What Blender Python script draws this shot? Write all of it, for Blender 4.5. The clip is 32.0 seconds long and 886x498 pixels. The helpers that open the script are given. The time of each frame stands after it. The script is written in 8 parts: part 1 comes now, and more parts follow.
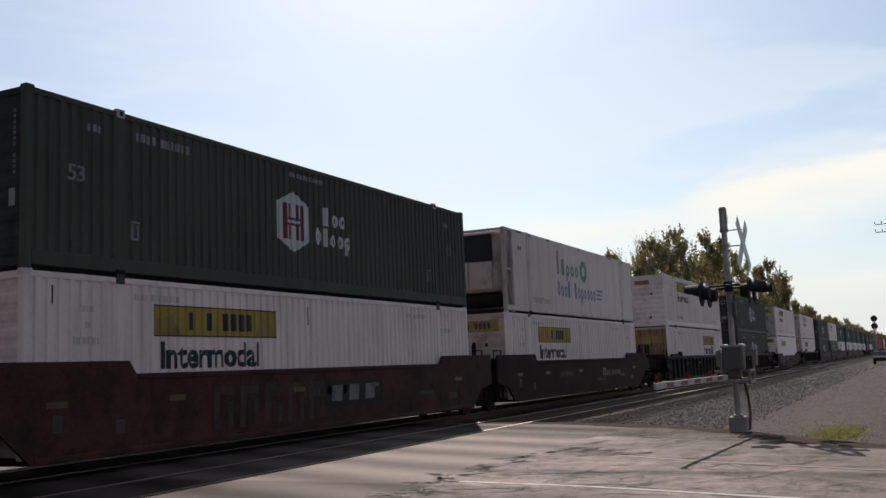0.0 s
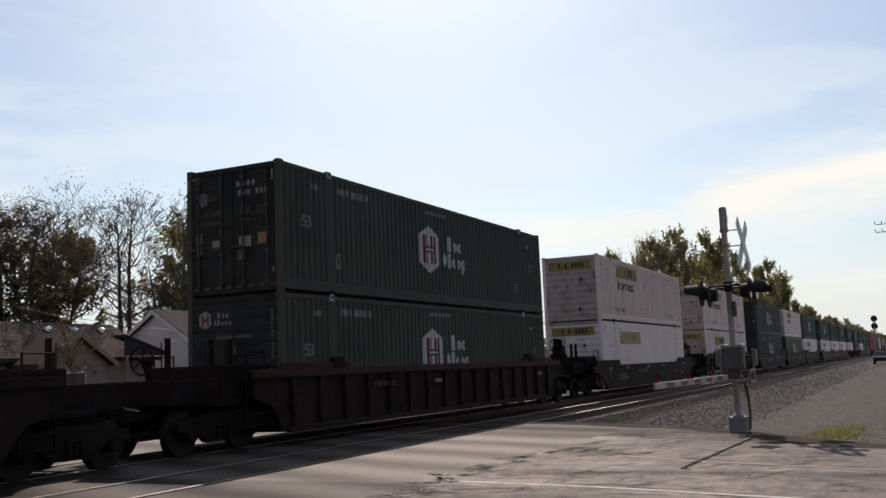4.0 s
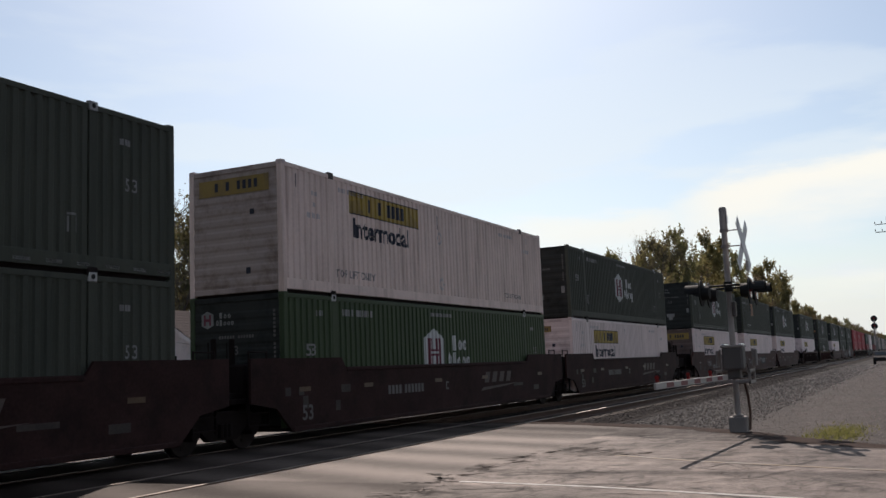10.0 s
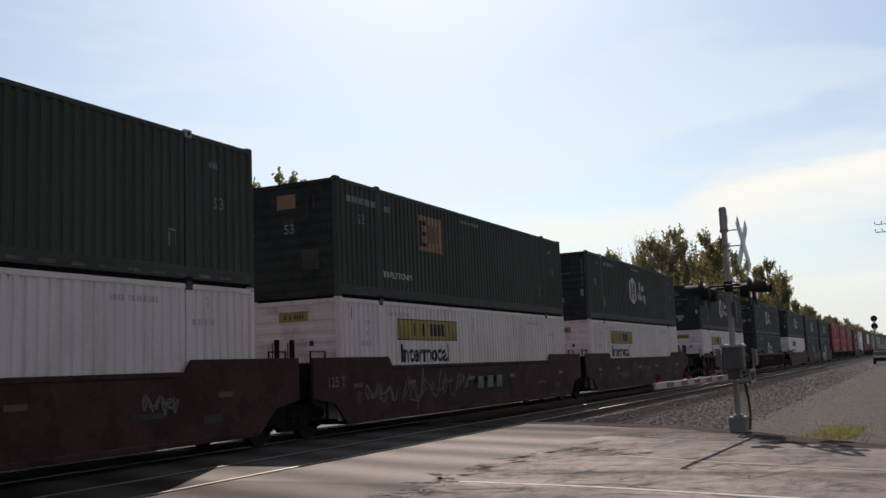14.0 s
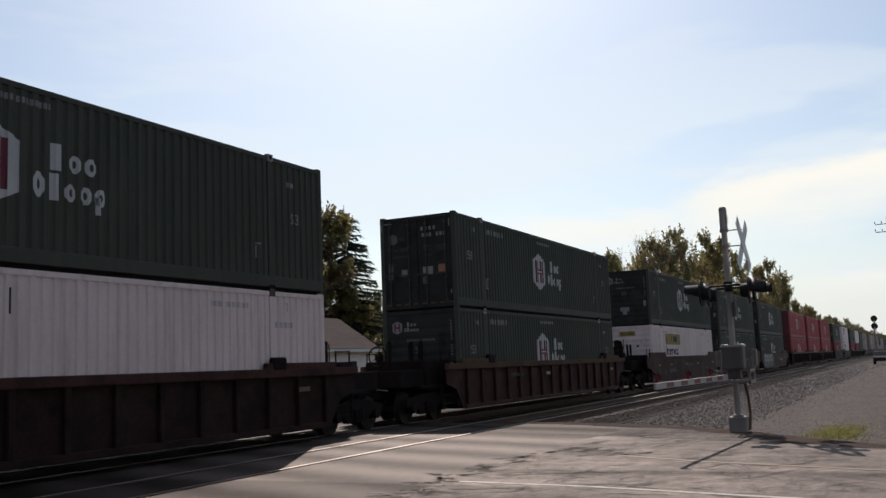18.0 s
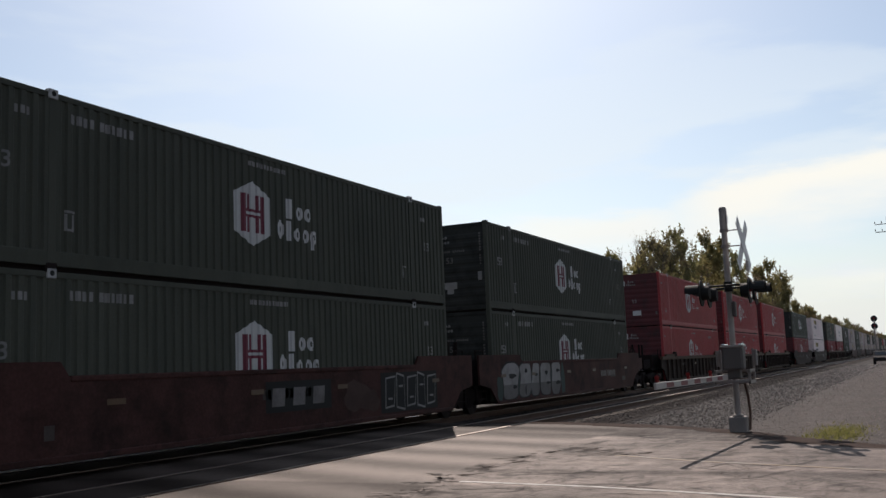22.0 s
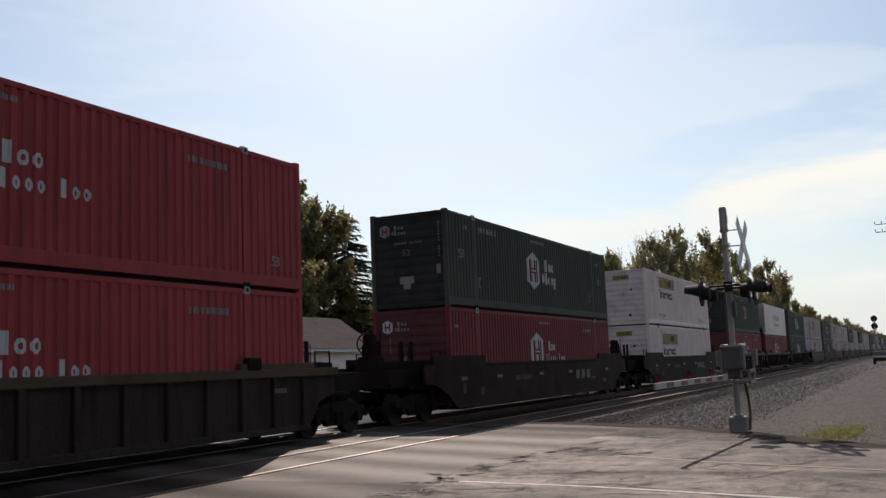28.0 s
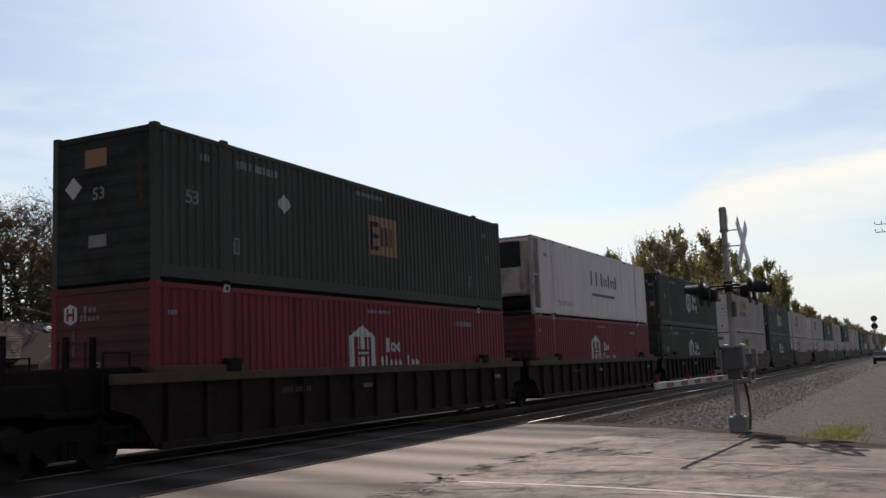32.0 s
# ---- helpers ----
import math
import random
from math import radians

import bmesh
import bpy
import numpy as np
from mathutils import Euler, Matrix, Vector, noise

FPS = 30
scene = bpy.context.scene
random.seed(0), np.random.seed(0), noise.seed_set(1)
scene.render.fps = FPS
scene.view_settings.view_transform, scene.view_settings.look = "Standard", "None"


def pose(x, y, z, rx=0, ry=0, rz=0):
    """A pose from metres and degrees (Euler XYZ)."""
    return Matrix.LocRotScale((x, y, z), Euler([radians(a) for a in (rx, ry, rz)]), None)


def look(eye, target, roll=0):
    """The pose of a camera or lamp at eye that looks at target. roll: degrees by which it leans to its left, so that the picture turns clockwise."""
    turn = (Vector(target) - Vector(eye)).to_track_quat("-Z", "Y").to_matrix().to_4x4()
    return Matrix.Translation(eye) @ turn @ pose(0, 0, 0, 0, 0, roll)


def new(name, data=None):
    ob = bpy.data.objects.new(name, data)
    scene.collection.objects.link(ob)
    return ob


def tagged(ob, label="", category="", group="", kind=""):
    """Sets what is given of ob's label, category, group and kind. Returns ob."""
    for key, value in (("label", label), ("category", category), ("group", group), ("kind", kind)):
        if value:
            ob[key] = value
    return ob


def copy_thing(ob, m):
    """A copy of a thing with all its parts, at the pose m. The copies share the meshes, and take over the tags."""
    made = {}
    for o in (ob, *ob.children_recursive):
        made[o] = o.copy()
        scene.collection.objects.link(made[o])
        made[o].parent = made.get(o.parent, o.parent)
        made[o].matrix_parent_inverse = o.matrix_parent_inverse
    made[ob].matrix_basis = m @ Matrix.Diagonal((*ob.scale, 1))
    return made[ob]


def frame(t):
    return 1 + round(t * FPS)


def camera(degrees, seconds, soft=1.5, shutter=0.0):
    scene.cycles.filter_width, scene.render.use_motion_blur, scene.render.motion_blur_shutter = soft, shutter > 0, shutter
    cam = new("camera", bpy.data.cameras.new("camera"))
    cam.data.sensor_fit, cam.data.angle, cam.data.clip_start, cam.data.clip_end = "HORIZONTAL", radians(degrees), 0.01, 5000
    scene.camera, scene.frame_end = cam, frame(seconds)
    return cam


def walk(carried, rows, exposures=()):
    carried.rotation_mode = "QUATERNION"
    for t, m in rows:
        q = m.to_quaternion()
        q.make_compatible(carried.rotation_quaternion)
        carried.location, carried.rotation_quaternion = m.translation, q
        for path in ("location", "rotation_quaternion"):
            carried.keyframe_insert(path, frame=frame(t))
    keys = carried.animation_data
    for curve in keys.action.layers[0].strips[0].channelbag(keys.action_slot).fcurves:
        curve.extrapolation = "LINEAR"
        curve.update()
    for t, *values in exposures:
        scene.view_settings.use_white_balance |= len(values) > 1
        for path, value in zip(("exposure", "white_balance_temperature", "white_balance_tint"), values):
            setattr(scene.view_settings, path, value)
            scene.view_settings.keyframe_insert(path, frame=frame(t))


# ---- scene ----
# ---------------------------------------------------------------- camera
EYE = (0.0, 0.0, 1.49)
HEAD, TILT, LEAN = radians(64.06), radians(7.08), -2.33
AIM = (EYE[0] + math.sin(HEAD) * math.cos(TILT), EYE[1] + math.cos(HEAD) * math.cos(TILT), EYE[2] + math.sin(TILT))
cam = camera(49.84, 32.0, soft=1.5)
walk(cam, [(0, look(EYE, AIM, LEAN)), (32, look(EYE, AIM, LEAN))], exposures=[(0, -0.08, 6600, 20), (32, -0.08, 6600, 20)])

# ---------------------------------------------------------------- sky and sun
SUN = Vector((1.01, 0.512, 1.0)).normalized()
SUN_ELEV = math.asin(SUN.z)
SUN_TURN = math.atan2(SUN.x, SUN.y)
world = bpy.data.worlds.new("sky")
scene.world = world
world.use_nodes = True
wn, wl = world.node_tree.nodes, world.node_tree.links
wn.clear()
sky = wn.new("ShaderNodeTexSky")
sky.sky_type, sky.sun_disc = "NISHITA", False
sky.sun_elevation, sky.sun_rotation = SUN_ELEV, SUN_TURN
sky.air_density, sky.dust_density, sky.ozone_density = 1.0, 1.2, 1.7
geo_in = wn.new("ShaderNodeTexCoord")
stretch = wn.new("ShaderNodeMapping")
stretch.inputs["Scale"].default_value = (1.0, 1.0, 4.5)
stretch.inputs["Rotation"].default_value = (0.05, -0.1, 0.0)
stretch.inputs["Location"].default_value = (0.35, 1.7, 0.6)
wl.new(geo_in.outputs["Generated"], stretch.inputs["Vector"])
puffs = wn.new("ShaderNodeTexNoise")
puffs.inputs["Scale"].default_value, puffs.inputs["Detail"].default_value = 3.4, 7.0
puffs.inputs["Roughness"].default_value = 0.5
wl.new(stretch.outputs["Vector"], puffs.inputs["Vector"])
cover = wn.new("ShaderNodeMapRange")
cover.interpolation_type = "SMOOTHSTEP"
cover.inputs["From Min"].default_value, cover.inputs["From Max"].default_value = 0.44, 0.56
cover.inputs["To Min"].default_value, cover.inputs["To Max"].default_value = 0.22, 1.0
wl.new(puffs.outputs["Fac"], cover.inputs["Value"])
cloud = wn.new("ShaderNodeMix")
cloud.data_type = "RGBA"
cloud.inputs["B"].default_value = (7.9, 9.2, 9.3, 1)
height = wn.new("ShaderNodeSeparateXYZ")
wl.new(geo_in.outputs["Generated"], height.inputs[0])
low = wn.new("ShaderNodeMapRange")
low.inputs["From Min"].default_value, low.inputs["From Max"].default_value = 0.06, 0.30
low.inputs["To Min"].default_value, low.inputs["To Max"].default_value = 1.0, 0.34
wl.new(height.outputs["Z"], low.inputs["Value"])
thick = wn.new("ShaderNodeMath")
thick.operation = "MULTIPLY"
wl.new(cover.outputs["Result"], thick.inputs[0])
wl.new(low.outputs["Result"], thick.inputs[1])
wl.new(thick.outputs[0], cloud.inputs["Factor"])
air = wn.new("ShaderNodeVectorMath")
air.operation = "MULTIPLY"
air.inputs[1].default_value = (0.92, 1.03, 1.0)
wl.new(sky.outputs["Color"], air.inputs[0])
wl.new(air.outputs["Vector"], cloud.inputs["A"])


def sky_node(op, a, b=None, c=None):
    m = wn.new("ShaderNodeMath")
    m.operation = op
    for i, v in enumerate((a, b, c)):
        if v is None:
            continue
        if isinstance(v, (int, float)):
            m.inputs[i].default_value = v
        else:
            wl.new(v, m.inputs[i])
    return m.outputs[0]


def sky_step(value, start, end):
    r = wn.new("ShaderNodeMapRange")
    r.interpolation_type = "SMOOTHSTEP"
    r.inputs["From Min"].default_value, r.inputs["From Max"].default_value = start, end
    wl.new(value, r.inputs["Value"])
    return r.outputs["Result"]


# two long cream cloud banks low in the south-eastern sky: bearing and height over the horizon as tangents
ahead = sky_node("MAXIMUM", sky_node("ADD", sky_node("MULTIPLY", height.outputs["X"], math.sin(HEAD)), sky_node("MULTIPLY", height.outputs["Y"], math.cos(HEAD))), 0.05)
aside = sky_node("DIVIDE", sky_node("SUBTRACT", sky_node("MULTIPLY", height.outputs["X"], math.cos(HEAD)), sky_node("MULTIPLY", height.outputs["Y"], math.sin(HEAD))), ahead)
lift = sky_node("DIVIDE", height.outputs["Z"], ahead)
ragged = wn.new("ShaderNodeTexNoise")
ragged.inputs["Scale"].default_value, ragged.inputs["Detail"].default_value = 5.5, 9.0
ragged.inputs["Roughness"].default_value = 0.62
wl.new(stretch.outputs["Vector"], ragged.inputs["Vector"])
wisp = sky_node("SUBTRACT", ragged.outputs["Fac"], 0.5)
lift = sky_node("MULTIPLY_ADD", wisp, 0.075, lift)
banks = []
for left, right, top, slope, deep, amount in ((0.20, 0.31, 0.122, 0.208, 0.088, 1.0), (0.02, 0.12, 0.166, 0.0, 0.075, 0.7), (0.30, 0.48, 0.046, 0.09, 0.04, 0.5)):
    edge = sky_node("SUBTRACT", sky_node("MULTIPLY_ADD", aside, slope, top), lift)
    b = sky_node("MULTIPLY", sky_step(edge, -0.006, 0.016), sky_step(edge, deep, deep * 0.25))
    b = sky_node("MULTIPLY", b, sky_step(aside, left, right))
    banks.append(sky_node("MULTIPLY", sky_node("MULTIPLY", b, amount), sky_step(aside, 1.6, 0.9) if slope else sky_step(aside, 0.32, 0.2)))
bank = sky_node("MAXIMUM", sky_node("MAXIMUM", banks[0], banks[1]), banks[2])
cream = wn.new("ShaderNodeMix")
cream.data_type = "RGBA"
cream.inputs["B"].default_value = (9.4, 9.9, 8.8, 1)
wl.new(bank, cream.inputs["Factor"])
haze = wn.new("ShaderNodeMix")
haze.data_type = "RGBA"
haze.inputs["B"].default_value = (7.7, 8.6, 8.4, 1)
wl.new(sky_node("MULTIPLY", sky_step(height.outputs["Z"], 0.13, 0.0), 0.85), haze.inputs["Factor"])
wl.new(cloud.outputs["Result"], haze.inputs["A"])
back = wn.new("ShaderNodeBackground")
back.inputs["Strength"].default_value = 0.104
wl.new(haze.outputs["Result"], cream.inputs["A"])
wl.new(cream.outputs["Result"], back.inputs["Color"])
wout = wn.new("ShaderNodeOutputWorld")
wl.new(back.outputs["Background"], wout.inputs["Surface"])
sun = new("sun", bpy.data.lights.new("sun", "SUN"))
sun.data.energy, sun.data.angle, sun.data.color = 4.8, radians(0.53), (1.0, 0.92, 0.79)
sun.matrix_world = look(SUN * 200, (0, 0, 0))


# ---------------------------------------------------------------- materials
def material(name, base, rough=0.6, metal=0.0, vary=0.25, size=2.0, grain=60.0, bump=0.15, dirt=None, dirt_amount=0.35,
             streak=False, spec=0.4, per_island=None):
    """Base colour broken up at two scales, dirt in patches or vertical streaks, and a fine relief."""
    m = bpy.data.materials.new(name)
    m.use_nodes = True
    n, l = m.node_tree.nodes, m.node_tree.links
    bsdf = n["Principled BSDF"]
    bsdf.inputs["Roughness"].default_value, bsdf.inputs["Metallic"].default_value = rough, metal
    bsdf.inputs["Specular IOR Level"].default_value = spec * (0.4 if max(base) < 0.07 else 1.0)
    tc, info = n.new("ShaderNodeTexCoord"), n.new("ShaderNodeObjectInfo")
    shift = n.new("ShaderNodeVectorMath")
    shift.operation = "MULTIPLY_ADD"
    shift.inputs[1].default_value = (1, 1, 1)
    l.new(tc.outputs["Object"], shift.inputs[0])
    spread = n.new("ShaderNodeVectorMath")
    spread.operation = "SCALE"
    spread.inputs["Scale"].default_value = 37.0
    l.new(info.outputs["Random"], spread.inputs[0])
    l.new(spread.outputs["Vector"], shift.inputs[2])
    at = shift.outputs["Vector"]
    big = n.new("ShaderNodeTexNoise")
    big.inputs["Scale"].default_value, big.inputs["Detail"].default_value = 1.0 / size, 5
    l.new(at, big.inputs["Vector"])
    fine = n.new("ShaderNodeTexNoise")
    fine.inputs["Scale"].default_value, fine.inputs["Detail"].default_value = grain, 4
    l.new(at, fine.inputs["Vector"])
    tone = n.new("ShaderNodeMix")
    tone.data_type = "FLOAT"
    tone.inputs["Factor"].default_value = 0.4
    l.new(big.outputs["Fac"], tone.inputs["A"])
    l.new(fine.outputs["Fac"], tone.inputs["B"])
    ramp = n.new("ShaderNodeMapRange")
    ramp.inputs["From Min"].default_value, ramp.inputs["From Max"].default_value = 0.3, 0.7
    ramp.inputs["To Min"].default_value, ramp.inputs["To Max"].default_value = 1 - vary, 1 + vary
    l.new(tone.outputs["Result"], ramp.inputs["Value"])
    scaled = n.new("ShaderNodeVectorMath")
    scaled.operation = "SCALE"
    scaled.inputs[0].default_value = base
    l.new(ramp.outputs["Result"], scaled.inputs["Scale"])
    colour = scaled.outputs["Vector"]
    if per_island:
        gi = n.new("ShaderNodeNewGeometry")
        pick = n.new("ShaderNodeMapRange")
        pick.inputs["To Min"].default_value, pick.inputs["To Max"].default_value = per_island
        l.new(gi.outputs["Random Per Island"], pick.inputs["Value"])
        each = n.new("ShaderNodeVectorMath")
        each.operation = "SCALE"
        l.new(colour, each.inputs[0])
        l.new(pick.outputs["Result"], each.inputs["Scale"])
        colour = each.outputs["Vector"]
    if dirt:
        squeeze = n.new("ShaderNodeMapping")
        squeeze.inputs["Scale"].default_value = (2.2, 2.2, 0.22) if streak else (1, 1, 1)
        l.new(at, squeeze.inputs["Vector"])
        spots = n.new("ShaderNodeTexNoise")
        spots.inputs["Scale"].default_value, spots.inputs["Detail"].default_value = 1.6, 9
        spots.inputs["Roughness"].default_value = 0.65
        l.new(squeeze.outputs["Vector"], spots.inputs["Vector"])
        where = n.new("ShaderNodeMapRange")
        where.inputs["From Min"].default_value, where.inputs["From Max"].default_value = 0.48, 0.75
        where.inputs["To Max"].default_value = dirt_amount * 2
        l.new(spots.outputs["Fac"], where.inputs["Value"])
        mixed = n.new("ShaderNodeMix")
        mixed.data_type = "RGBA"
        mixed.inputs["B"].default_value = (*dirt, 1)
        l.new(where.outputs["Result"], mixed.inputs["Factor"])
        l.new(colour, mixed.inputs["A"])
        colour = mixed.outputs["Result"]
    l.new(colour, bsdf.inputs["Base Color"])
    if bump:
        relief = n.new("ShaderNodeBump")
        relief.inputs["Strength"].default_value, relief.inputs["Distance"].default_value = bump, 0.02
        l.new(fine.outputs["Fac"], relief.inputs["Height"])
        l.new(relief.outputs["Normal"], bsdf.inputs["Normal"])
    return m


def leaf_material(name, base, second):
    m = bpy.data.materials.new(name)
    m.use_nodes = True
    n, l = m.node_tree.nodes, m.node_tree.links
    bsdf = n["Principled BSDF"]
    bsdf.inputs["Roughness"].default_value = 0.55
    gi = n.new("ShaderNodeNewGeometry")
    mixed = n.new("ShaderNodeMix")
    mixed.data_type = "RGBA"
    mixed.inputs["A"].default_value, mixed.inputs["B"].default_value = (*base, 1), (*second, 1)
    l.new(gi.outputs["Random Per Island"], mixed.inputs["Factor"])
    l.new(mixed.outputs["Result"], bsdf.inputs["Base Color"])
    soft = n.new("ShaderNodeBsdfTranslucent")
    l.new(mixed.outputs["Result"], soft.inputs["Color"])
    both = n.new("ShaderNodeMixShader")
    both.inputs["Fac"].default_value = 0.7
    l.new(bsdf.outputs["BSDF"], both.inputs[1])
    l.new(soft.outputs["BSDF"], both.inputs[2])
    l.new(both.outputs["Shader"], n["Material Output"].inputs["Surface"])
    return m


def glowing(name, colour, strength):
    m = bpy.data.materials.new(name)
    m.use_nodes = True
    bsdf = m.node_tree.nodes["Principled BSDF"]
    bsdf.inputs["Base Color"].default_value = (*colour, 1)
    bsdf.inputs["Emission Color"].default_value = (*colour, 1)
    bsdf.inputs["Emission Strength"].default_value = strength
    return m


